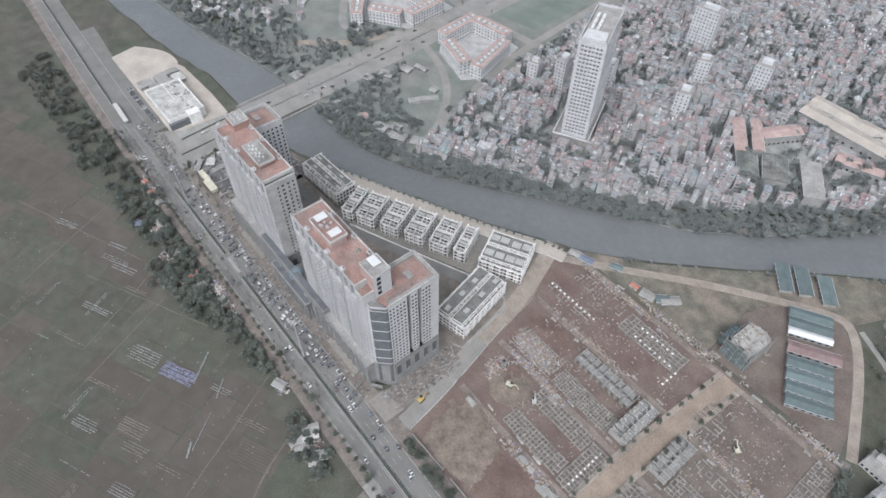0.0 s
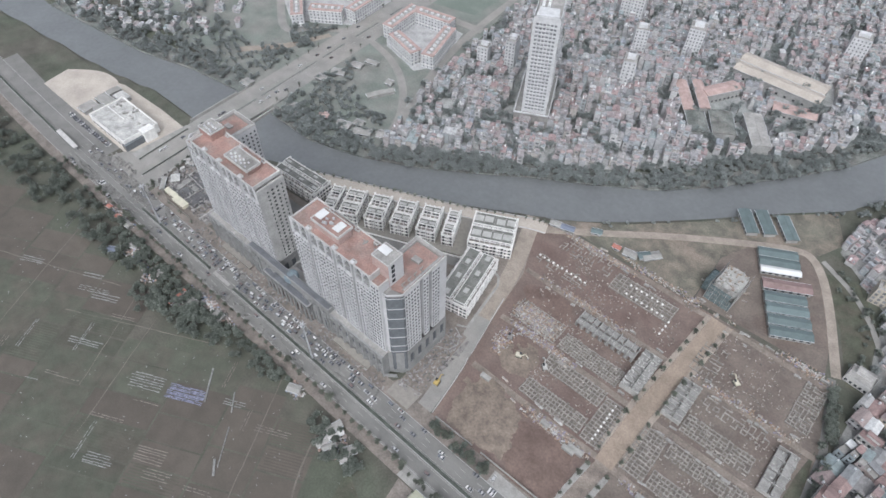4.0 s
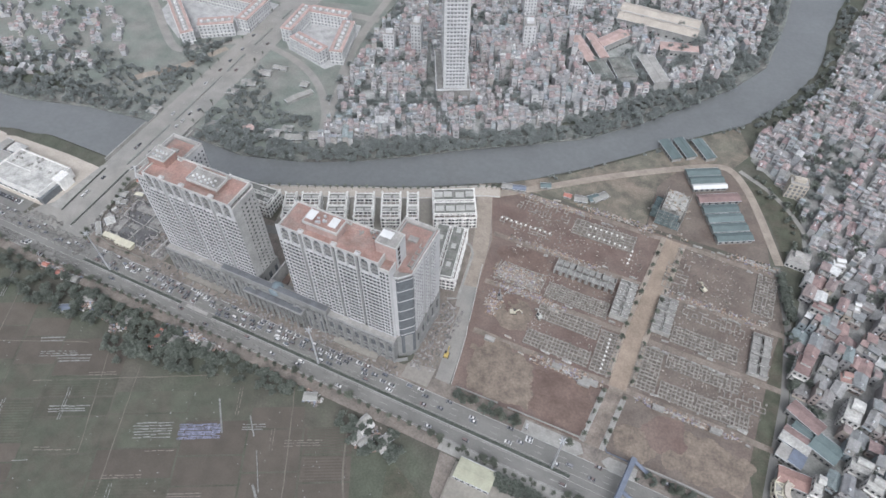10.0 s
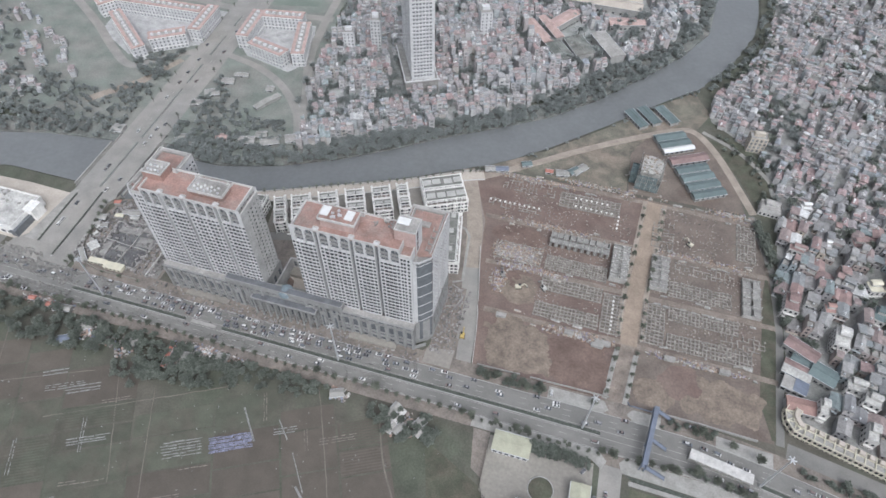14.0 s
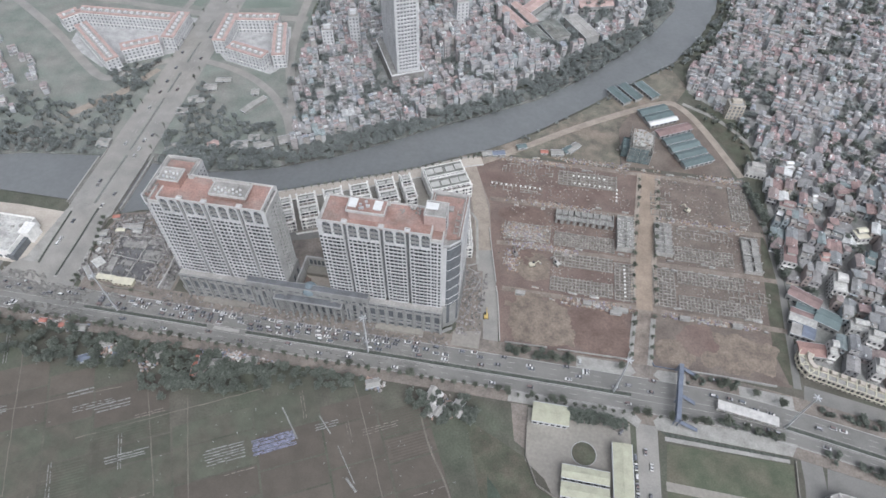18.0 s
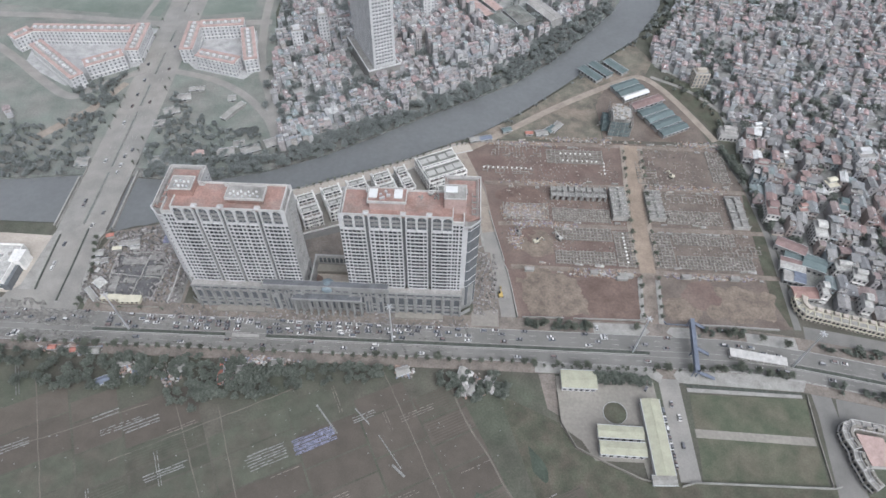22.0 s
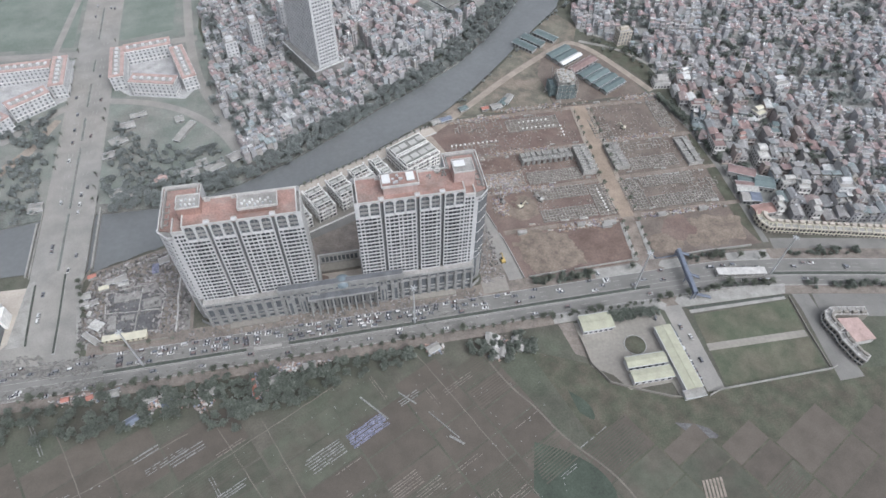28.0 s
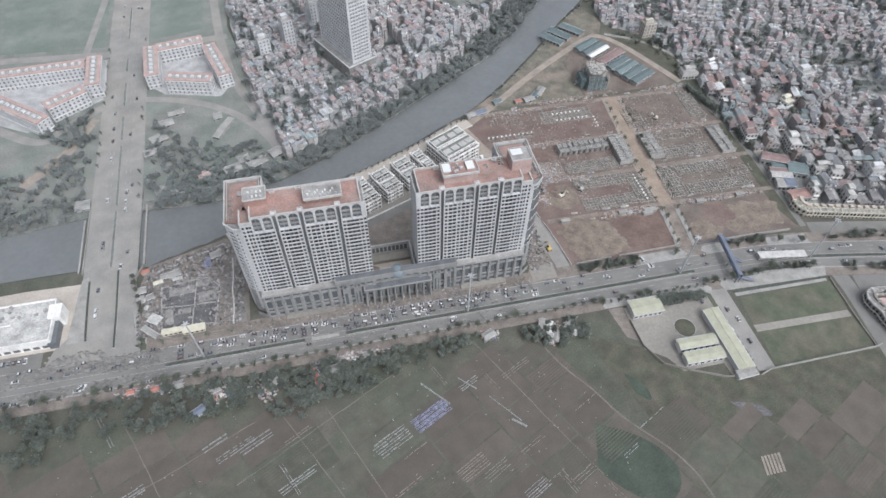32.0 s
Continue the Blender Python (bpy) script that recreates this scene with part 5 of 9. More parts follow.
        m.bar((-w / 2 + 0.4, yf), (w / 2 - 0.4, yf), 0.4, h + 2.2, h + 2.6)
        part("pergola", m, M_VILLA, t, "open white roof frame")
        for i in range(rooms + 1):
            x = -w / 2 + 0.8 + (w - 1.6) * i / rooms
            for ya, yb in ((yc - dr / 2, y0), (y1, yc + dr / 2)):
                m = Mesh()
                m.v = [(x + o, y, z) for o in (-0.16, 0.16) for y, z in ((ya, h), (yb, h), (yb, h + 2.7), ((ya + yb) / 2, h + 2.0), ((ya + yb) / 2, h + 1.2), (ya, h + 1.2))]
                m.f = [(0, 1, 2, 3, 4, 5), (11, 10, 9, 8, 7, 6)] + [(k, 6 + k, 6 + (k + 1) % 6, (k + 1) % 6) for k in range(6)]
                part("terrace_screen", m, M_VILLA, t, "stepped white terrace screen")
    for x in (-w / 2, w / 2):
        for y in (-d / 2, d / 2):
            m = Mesh()
            m.obox(x * 0.985, y * 0.985, h, h + 1.9, 1.0, 1.0)
            m.obox(x * 0.985, y * 0.985, h + 1.9, h + 2.15, 1.3, 1.3)
            part("corner_post", m, M_VILLA, t, "white corner post on the parapet")
    m = Mesh()
    for _ in range(6 * rows):
        m.obox(R.uniform(-w / 2 + 1, w / 2 - 1), R.choice((-d / 2 + 1.2, d / 2 - 1.4)), h, h + R.uniform(0.5, 1.1), R.uniform(0.5, 1.6), R.uniform(0.4, 0.9))
    part("roof_plant", m, M_ROOFGREY, t, "grey vents and tanks on the terrace")
    for a, b2 in zip(cor, cor[1:] + cor[:1]):
        f = Face(a, b2)
        k = max(2, int(f.le / 5.0))
        for i in range(k):
            m = Mesh()
            f.solid(m, f.le * i / k - 0.25, f.le * i / k + 0.25, 0, h + 1.5, 0.3, 0.1)
            part("pilaster", m, M_VILLA, t, "white pilaster")
    return t


A = radians(25.6)
ca, sa = math.cos(A), math.sin(A)
wide = narrow = None
for back in (5.6, 17.8):
    for i, du in enumerate((-26.8, -12.2, 6.7, 25.7, 44.6, 60.0)):
        x, y = -257.9 + ca * du + sa * back, 170.6 + sa * du - ca * back
        small = i in (0, 5)
        src = narrow if small else wide
        if src is None:
            src = villa("town_house", 7.8 if small else 13.2, 11.2, (x, y), A, "pale rendered town house with white parapets and roof skylights" if not small else "narrow pale town house with white parapets and skylights", "town houses by the river", rooms=1 if small else 2)
            if small:
                narrow = src
            else:
                wide = src
        else:
            copy_thing(src, pose(x, y, 0, 0, 0, 25.6))


sheet("villa_paving", [(-284, 136), (-262, 139), (-177, 177), (-181, 196), (-194, 207), (-290, 162)], M_YARD, 0.115, "pale paving between the town houses", "pavement")


def terrace(at, turn, w, d, label, k):
    t = villa("terrace_block", w, d, at, turn, label, "terrace blocks by the river", rooms=k, rows=2)
    return t


terrace((-311, 147.5), radians(3), 42, 17, "long grey terrace block with white parapets", 6)
terrace((-160.5, 157.5), radians(102), 44, 22, "long terrace block with grey roofs and white trim", 6)
terrace((-173, 200), radians(27), 30, 27, "squat terrace block with white trim", 4)
m = Mesh()
for a, b2 in zip([(-268, 136.5), (-225, 154), (-180, 173)], [(-225, 154), (-180, 173), (-177, 180)]):
    m.bar(a, b2, 0.4, 0, 1.3)
structure("villa_wall", m, M_VILLA, "low white garden wall before the town houses", "wall")

# ---- far ring blocks with terracotta roofs ----


def ring_wing(a, b2, w, h, label):
    dx, dy = b2[0] - a[0], b2[1] - a[1]
    le, ang = math.hypot(dx, dy), math.atan2(dy, dx)
    t = thing("apartment_wing", ((a[0] + b2[0]) / 2, (a[1] + b2[1]) / 2, 0), label, "apartment block", "ring blocks beyond the river", turn=ang)
    walls, glass = Mesh(), Mesh()
    cor = [(-le / 2, -w / 2), (le / 2, -w / 2), (le / 2, w / 2), (-le / 2, w / 2)]
    panes = []
    for p, q in zip(cor, cor[1:] + cor[:1]):
        f = Face(p, q)
        k, hs = max(2, int(f.le / 3.4)), []
        for fl in range(4):
            for i in range(k):
                u = f.le * (i + 0.5) / k
                hs.append((round(u - 0.8, 3), round(u + 0.8, 3), 0.8 + fl * 3.3, 2.9 + fl * 3.3, 0.5))
        f.wall(walls, 0, h, hs)
        for s in hs:
            f.quad(glass, s[0], s[1], s[2], s[3], 0.42)
    part("wall", walls, M_FARWALL, t, "off-white walls in even bays")
    part("glazing", glass, M_FAR_GLASS, t, "small dark windows", kind="stuff")
    m = Mesh()
    m.box(-le / 2 + 1.6, -w / 2 + 1.6, h - 0.3, le / 2 - 1.6, w / 2 - 1.6, h + 0.2)
    part("roof_terrace", m, M_ROOFGREY, t)
    m = Mesh()
    for s in (-1, 1):
        m.box(-le / 2 - 0.5, s * (w / 2 - 1.2) - 1.4, h, le / 2 + 0.5, s * (w / 2 - 1.2) + 1.4, h + 0.8)
        m.box(s * (le / 2 - 1.2) - 1.4, -w / 2 + 2.6, h, s * (le / 2 - 1.2) + 1.4, w / 2 - 2.6, h + 0.8)
    part("roof", m, M_FARROOF, t, "pale terracotta roof band")
    m = Mesh()
    for p, q in zip(cor, cor[1:] + cor[:1]):
        m.bar(p, q, 0.9, h - 0.7, h - 0.2)
        m.bar(p, q, 0.6, 3.4, 3.8)
    part("cornice", m, M_VILLA, t, "white cornice")
    k = int(le / 6)
    for i in range(k):
        m = Mesh()
        u = -le / 2 + le * (i + 0.5) / k
        m.box(u - 1.1, -1.3, h + 0.2, u + 1.1, 1.3, h + 1.7)
        part("roof_room", m, M_FARWALL, t)


for a, b2 in (((-408, 376), (-403.5, 332)), ((-391, 328), (-355, 318.5)), ((-358, 369), (-343.5, 321)), ((-402, 373), (-364, 379.5)),
              ((-454, 370), (-450.5, 328)), ((-457, 324), (-483.5, 306)), ((-482, 288), (-538, 334)), ((-461, 361), (-552, 357)), ((-563, 341), (-553, 355))):
    ring_wing(a, b2, 11.5, 13.4, "off-white four-storey wing with terracotta roof bands")

sheet("ring_court", [(-412, 388), (-412, 338), (-396, 322), (-350, 310), (-338, 330), (-356, 386)], M_LANE, 0.075, "pale paved court of the ring blocks", "court")
sheet("ring_court", [(-442, 384), (-438, 330), (-486, 300), (-500, 292), (-548, 320), (-560, 384)], M_LANE, 0.075, "pale paved court of the ring blocks", "court")

# ---- the lone tower beyond the river ----


FAR_WIN = window_data("window", 1.9, 2.4, M_FAR_GLASS)


def lone_tower():
    a, le, wd, base, high = radians(27), 19.2, 50.5, 12.5, 95.0
    c, s = math.cos(a), math.sin(a)
    o = (-235.0, 315.6)
    Q = lambda u, v: (o[0] + u * c - v * s, o[1] + u * s + v * c)
    t = thing("apartment_tower", (*Q(le / 2, wd / 2), 0), "tall pale slab tower with small windows on a grey plinth", "apartment tower")
    panes = Panes(t, 120, M_FAR_GLASS)
    wall = Mesh()
    cor = [(0, 0), (le, 0), (le, wd), (0, wd)]
    for p, q in zip(cor, cor[1:] + cor[:1]):
        f = Face(Q(*p), Q(*q))
        k = 6 if f.le < 30 else 16
        rim = 1.6 if k == 6 else 1.0
        step = (f.le - 2 * rim) / k
        hs = []
        for fl in range(24):
            for i in range(k):
                u, w = rim + step * (i + 0.5), 1.0 if k == 6 and i not in (0, 3) else 1.05
                hs.append((round(u - w, 3), round(u + w, 3), base + 2.6 + fl * 3.22, base + 4.5 + fl * 3.22, 0.5))
        f.wall(wall, base - 0.5, high, hs)
        for h in hs:
            panes.put(f, (h[0] + h[1]) / 2, (h[2] + h[3]) / 2, h[1] - h[0], 1.9, 0.42, FAR_WIN)
        for fl in range(24):
            for i in ((0, 3) if k == 6 else (4, 11)):
                u = rim + step * (i + 0.5)
                ledge = Mesh()
                f.solid(ledge, u - step * 0.45, u + step * 0.45, base + 2.1 + fl * 3.22, base + 3.0 + fl * 3.22, 0.5, 0.1)
                if fl < 8:
                    part("balcony", ledge, M_FARWALL, t, local=False)
                else:
                    wall.f += [tuple(len(wall.v) + v for v in g) for g in ledge.f]
                    wall.v += ledge.v
        for u in (0.5, f.le - 0.5):
            band = Mesh()
            f.solid(band, u - 0.5, u + 0.5, base, high + 1.2, 0.3, 0.1)
            part("pier", band, M_FARWALL, t, "pale corner pier", local=False)
    part("wall", wall, M_FARWALL, t, local=False)
    panes.close()
    m = Mesh()
    m.prism([Q(0.6, 0.6), Q(le - 0.6, 0.6), Q(le - 0.6, wd - 0.6), Q(0.6, wd - 0.6)], high - 2, high - 0.6)
    part("roof", m, M_ROOFGREY, t, local=False)
    for p, q in zip(cor, cor[1:] + cor[:1]):
        m = Mesh()
        m.bar(Q(*p), Q(*q), 0.6, high - 0.2, high + 1.1)
        part("parapet", m, M_FARWALL, t, local=False)
    m = Mesh()
    m.prism([Q(1.4, 1.2), Q(le - 1.4, 1.2), Q(le - 2.5, 13), Q(2.5, 13)], high - 1, high + 1.6)
    part("lift_house", m, M_FARWALL, t, "pale lift house on the roof", local=False)
    for i in range(6):
        m = Mesh()
        m.obox(*Q(4.2 + 4.2 * (i % 2), 18 + 8 * (i // 2)), high - 0.6, high + 1.4, 2.0, 6.4, a)
        part("roof_tank", m, M_PAD, t, "bright white roof panel", local=False)
    m = Mesh()
    m.prism([Q(-6, -2.5), Q(le + 3, -2.5), Q(le + 3, wd + 4), Q(-6, wd + 4)], 0, base)
    part("plinth", m, M_CONCD, t, "grey plinth storeys", local=False)
    m = Mesh()
    for p, q in (((-6, -2.5), (le + 3, -2.5)), ((le + 3, -2.5), (le + 3, wd + 4)), ((-6, wd + 4), (-6, -2.5))):
        m.bar(Q(*p), Q(*q), 0.8, base - 0.2, base + 0.9)
    part("plinth_parapet", m, M_FARWALL, t, "pale plinth parapet", local=False)


lone_tower()


# ---- sheds, halls and single buildings ----
def hall(name, cx, cy, lx, ly, h, rise, turn, roof_mat, label, wall_mat=None, group="", category="shed", seams=6):
    t = thing(name, (cx, cy, 0), label, category, group, turn=turn)
    m = Mesh()
    m.box(-lx / 2, -ly / 2, 0, lx / 2, ly / 2, h)
    part("wall", m, wall_mat or M_VILLAWALL, t)
    m = Mesh()
    m.gable(0, 0, h, rise, lx, ly, 0, 0.6)
    roof = part("roof", m, roof_mat, t)
    m = Mesh()
    m.box(-lx / 2 - 0.6, -0.3, h + rise - 0.03, lx / 2 + 0.6, 0.3, h + rise + 0.12)
    part("ridge_cap", m, roof_mat, roof)
    for s in (-1, 1):
        m = Mesh()
        m.box(-lx / 2 - 0.6, s * (ly / 2 + 0.62) - 0.15, h - 0.25, lx / 2 + 0.6, s * (ly / 2 + 0.62) + 0.15, h + 0.02)
        part("gutter", m, M_METAL, roof, "grey metal gutter")
    for i in range(seams):
        m = Mesh()
        x = -lx / 2 + lx * (i + 0.5) / seams
        m.box(x - 1.0, -ly / 2 - 0.06, 0.9, x + 1.0, -ly / 2 + 0.04, min(h - 0.5, 2.6))
        part("window", m, M_GLASS, t)
    return t


u30 = (math.cos(radians(29)), math.sin(radians(29)))
v30 = (u30[1], -u30[0])
for v, ly, mat, lab in ((4, 6.9, M_TEAL, "shed with a teal metal roof"), (12.3, 6.9, M_TEAL, "shed with a teal metal roof"), (19.3, 4.4, M_PAD, "narrow shed with a white roof"), (31.5, 7.5, M_REDROOF, "long shed with a rust-red roof"),
                        (42, 6.8, M_TEAL, "shed with a teal metal roof"), (51, 6.8, M_TEAL, "shed with a teal metal roof"), (60, 6.8, M_TEAL, "shed with a teal metal roof"), (69, 6.8, M_TEAL, "shed with a teal metal roof")):
    L = 25 if v != 31.5 else 30
    hall("shed", -31 + u30[0] * L / 2 + v30[0] * v, 316 + u30[1] * L / 2 + v30[1] * v, L, ly, 3.6, 1.1, radians(29), mat, lab, group="sheds in the brown yard")
for x, y in ((-46, 334), (-36, 341), (-22, 346)):
    hall("shed", x, y, 22, 8, 3.5, 1.0, radians(-50), M_TEAL, "teal metal-roofed shed by the river", group="sheds by the river")
hall("gate_house", -85.5, 33, 19.5, 10.5, 5.0, 0.5, 0, M_CREAM, "low building with a cream-green roof", M_WHITE, category="gate house")
hall("workshop", -65.5, 2.2, 24, 6.2, 5.0, 0.6, radians(-1), M_CREAM, "low hall with a cream-green roof", M_WHITE, "paired halls in the compound", "hall")
hall("workshop", -65.5, -7, 24, 6.8, 5.0, 0.6, radians(-1), M_CREAM, "low hall with a cream-green roof", M_WHITE, "paired halls in the compound", "hall")
hall("long_hall", -45.8, 1.0, 42, 9.5, 5.2, 0.7, radians(92), M_CREAM, "long hall with a cream-green roof", M_WHITE, category="hall", seams=12)
hall("end_annex", -45.5, -22.5, 12, 4.2, 3.2, 0.3, radians(2), M_PAVE, "pale lean-to at the hall's end", M_WHITE, category="annex", seams=2)
hall("factory_hall", -95, 503, 76, 15, 8, 2.0, radians(-1), M_PLAZA, "long beige-roofed factory hall", group="factory halls", category="factory", seams=10)
hall("factory_hall", -96, 520, 76, 15, 8, 2.0, radians(-1), M_PLAZA, "long beige-roofed factory hall", group="factory halls", category="factory", seams=10)
hall("factory_hall", -69, 476, 34, 13, 6, 1.6, radians(18), M_FARROOF, "factory hall with a dull red roof", group="factory halls", category="factory", seams=8)
hall("school_block", -147, 430, 40, 9, 9, 1.4, radians(-52), M_FARROOF, "long red-roofed school block", group="school blocks", category="school", seams=10)
hall("school_block", -137, 440, 38, 8, 9, 1.4, radians(-54), M_FARROOF, "long red-roofed school block", group="school blocks", category="school", seams=8)
hall("school_block", -128, 459, 33, 12, 9, 1.4, radians(60), M_FARROOF, "school block with a red roof", group="school blocks", category="school", seams=8)
hall("school_block", -123, 404, 26, 15, 9, 1.0, radians(-54), M_BANKDARK, "school hall with a grey-green roof", group="school blocks", category="school", seams=5)
hall("school_block", -107, 417, 29, 18, 9, 1.0, radians(-58), M_BANKDARK, "school hall with a grey-green roof", group="school blocks", category="school", seams=5)
hall("school_block", -82, 427, 40, 14, 9, 1.0, radians(-56), M_ROOFGREY, "grey school hall with windows", group="school blocks", category="school", seams=6)
hall("red_hall", 69.5, 140.5, 19, 8, 6, 1.5, -0.5, M_REDROOF, "red-roofed hall beside the lane", category="hall", seams=5)
hall("green_hall", 81, 126.5, 14, 11, 5.5, 1.0, -0.42, M_TEAL, "hall with a grey-green metal roof", category="hall", seams=4)
hall("green_hall", 70, 131.5, 13, 5.5, 4.5, 0.7, -0.42, M_TEAL, "narrow hall with a grey-green metal roof", category="hall", seams=4)
hall("grey_hall", 65.5, 123, 15, 5.5, 5, 0.8, -0.3, M_BLEACHED, "hall with a pale grey roof", category="hall", seams=5)
hall("red_hall", 66, 128, 13, 3.4, 5, 0.6, -0.32, M_REDROOF, "narrow hall with a red roof", category="hall", seams=4)
hall("blue_hall", 67.5, 114, 6.5, 8, 5, 0.4, -0.3, M_BLUE, "small hall with a blue roof", category="hall", seams=2)
hall("grey_hall", 61, 115.5, 6, 8, 4.5, 0.6, -0.3, M_ROOFGREY, "small hall with a grey roof", category="hall", seams=2)
hall("orange_hall", 67.5, 101.5, 17, 8.5, 5.5, 1.2, 0.0, M_ORANGE, "hall with an orange tiled roof", category="hall", seams=5)


def big_house(x, y, w, d, h, turn, roof_mat, label):
    """A broad house with balconies, a white frame and a top room."""
    t = thing("villa", (x, y, 0), label, "villa", "larger villas of the hamlet", turn=turn)
    walls, panes = Mesh(), Mesh()
    cor = [(-w / 2, -d / 2), (w / 2, -d / 2), (w / 2, d / 2), (-w / 2, d / 2)]
    for a, b2 in zip(cor, cor[1:] + cor[:1]):
        f = Face(a, b2)
        k = max(1, int(f.le / 2.8))
        hs = [(round(f.le * (i + 0.5) / k - 0.8, 3), round(f.le * (i + 0.5) / k + 0.8, 3), 0.6 + q * 3.3, 2.8 + q * 3.3, 0.3) for q in range(int(h / 3.3)) for i in range(k)]
        f.wall(walls, 0, h + 0.8, hs)
        for s2 in hs:
            f.quad(panes, s2[0], s2[1], s2[2], s2[3], 0.24)
    part("wall", walls, M_PARAPET, t)
    part("glazing", panes, M_GLASS_J, t, kind="stuff")
    m = Mesh()
    m.box(-w / 2 + 0.25, -d / 2 + 0.25, h - 0.2, w / 2 - 0.25, d / 2 - 0.25, h + 0.05)
    part("roof", m, roof_mat, t)
    m = Mesh()
    m.box(-w * 0.25, 0, h, w * 0.35, d * 0.4, h + 2.6)
    part("top_room", m, M_PARAPET, t)
    m = Mesh()
    m.gable(w * 0.05, d * 0.2, h + 2.6, 0.7, w * 0.68, d * 0.46, 0, 0.2)
    part("top_roof", m, roof_mat, t)
    for q in range(1, int(h / 3.3)):
        m = Mesh()
        m.box(-w * 0.4, -d / 2 - 1.2, q * 3.3 - 0.2, w * 0.4, -d / 2, q * 3.3)
        m.box(-w * 0.4, -d / 2 - 1.2, q * 3.3, w * 0.4, -d / 2 - 1.1, q * 3.3 + 0.8)
        part("balcony", m, M_VILLA, t)


for x, y, w, d, h, a, mat, lab in ((92, 153, 9, 15, 10, -0.2, M_BLEACHED, "tall white villa with a white roof"), (98, 123, 11, 8, 7, -0.15, M_BLEACHED, "white villa with a white terrace roof"), (104, 114, 9, 8, 10, -0.3, M_BLEACHED, "white villa with a white roof"), (77, 101.5, 5, 10, 10, -0.1, M_BLEACHED, "narrow white house with a white roof"),
                                   (88, 175, 7, 7, 7, 0.1, M_ORANGE, "broad house with an orange roof"), (64, 171, 9, 14, 10, -0.15, M_REDROOF, "unfinished-looking house with open floors"), (116, 177, 7, 12, 10, -0.3, M_TEAL, "tall house with a teal roof"), (102, 94, 6, 11, 9, -0.2, M_BLEACHED, "white house with a white roof"),
                                   (118, 202, 10, 9, 7, 0.3, M_OFFICE, "house with a yellowish roof"), (80, 264, 8, 6, 7, 0.2, M_PAD, "pale house with a white roof"), (56, 258, 14, 10, 6, -0.1, M_ROOFGREY, "low broad grey-roofed house"), (72, 221, 12, 6, 7, -0.2, M_REDROOF, "long red-roofed house among lanes"), (112, 238, 9, 8, 7, 0.2, M_REDROOF, "broad red-roofed house among lanes"), (91, 230, 5, 6, 8, 0.1, M_PAD, "narrow house with a white roof")):
    big_house(x, y, w, d, h, a, mat, lab)

# supermarket at the junction, with its plaza
sheet("plaza", [(-578, 80), (-440, 79), (-437, 127), (-470, 128), (-523, 126), (-560, 112)], M_PLAZA, 0.09, "beige paved plaza", "plaza")
t = thing("supermarket", (-472, 97, 0), "large flat supermarket hall with a bleached white roof", "supermarket")
m = Mesh()
m.box(-497, 81.5, 0, -446, 112, 7.6)
part("wall", m, M_VILLA, t, local=False)
m = Mesh()
m.box(-496, 82.5, 7.6, -447, 111, 7.9)
part("roof", m, M_BLEACHED, t, "stained white roof sheet", local=False)
m = Mesh()
for a, b2 in (((-497, 81.7), (-446, 81.7)), ((-446.2, 81.5), (-446.2, 112)), ((-446, 111.8), (-497, 111.8)), ((-496.8, 112), (-496.8, 81.5))):
    m.bar(a, b2, 0.5, 7.6, 8.8)
m.bar((-497, 97), (-470, 97), 0.5, 7.9, 8.3)
part("parapet", m, M_VILLA, t, local=False)
m = Mesh()
m.box(-448, 80.6, 0, -443.5, 97, 5.5)
part("glass_front", m, M_CURTAIN, t, "dark glazed corner entrance", local=False)
m = Mesh()
m.box(-449, 97, 0, -441.5, 107, 9.5)
part("entrance_tower", m, M_VILLA, t, "white entrance tower", local=False)
for i in range(14):
    m = Mesh()
    m.obox(R.uniform(-494, -450), R.uniform(99, 110), 7.9, R.uniform(8.6, 9.4), R.uniform(1, 2.6), R.uniform(1, 2), R.random())
    part("roof_unit", m, M_ROOFGREY, t, local=False)
for i in range(9):
    m = Mesh()
    m.box(-495 + i * 5.4, 81.35, 1, -491.4 + i * 5.4, 81.47, 3.4)
    part("shop_window", m, M_CURTAIN, t, local=False)
sheet("market_apron", rounded([(-578, 82), (-524, 81), (-523, 124), (-548, 126), (-566, 118), (-582, 104)], 2), M_PLAZA, 0.16, "pale beige paved parking ground with a scalloped edge", "plaza")
for x, y, lx, ly, h in ((-514, 88, 10, 12, 4.0), (-511, 102, 16, 9, 4.6), (-506, 114, 12, 8, 3.6), (-519, 112, 6, 14, 3.2), (-503, 93, 7, 8, 5.0)):
    hall("market_wing", x, y, lx, ly, h, 0.5, radians(2), R.choice((M_PAVE, M_ROOFGREY, M_BLEACHED)), "low pale-roofed market building", group="low market buildings", category="hall", seams=2)

# concrete frame under scaffolding
t = thing("scaffolded_building", (-31, 266, 0), "unfinished concrete frame wrapped in green scaffold netting", "building site", turn=radians(-4))
t.scale = (0.92, 0.92, 1.0)
OUT = [(-8, -12.5), (6, -12.5), (8, -8), (8, 9.5), (3, 12.5), (-4, 12.5), (-8, 6)]
for fl in range(6):
    m = Mesh()
    m.prism(OUT if fl < 5 else [(-8, -12.5), (6, -12.5), (8, -8), (8, 4), (1, 5), (1, 9), (-4, 9), (-8, 6)], fl * 3.3 - 0.15 if fl else 0, fl * 3.3 + 0.2, True)
    part("floor_slab", m, M_CONC, t)
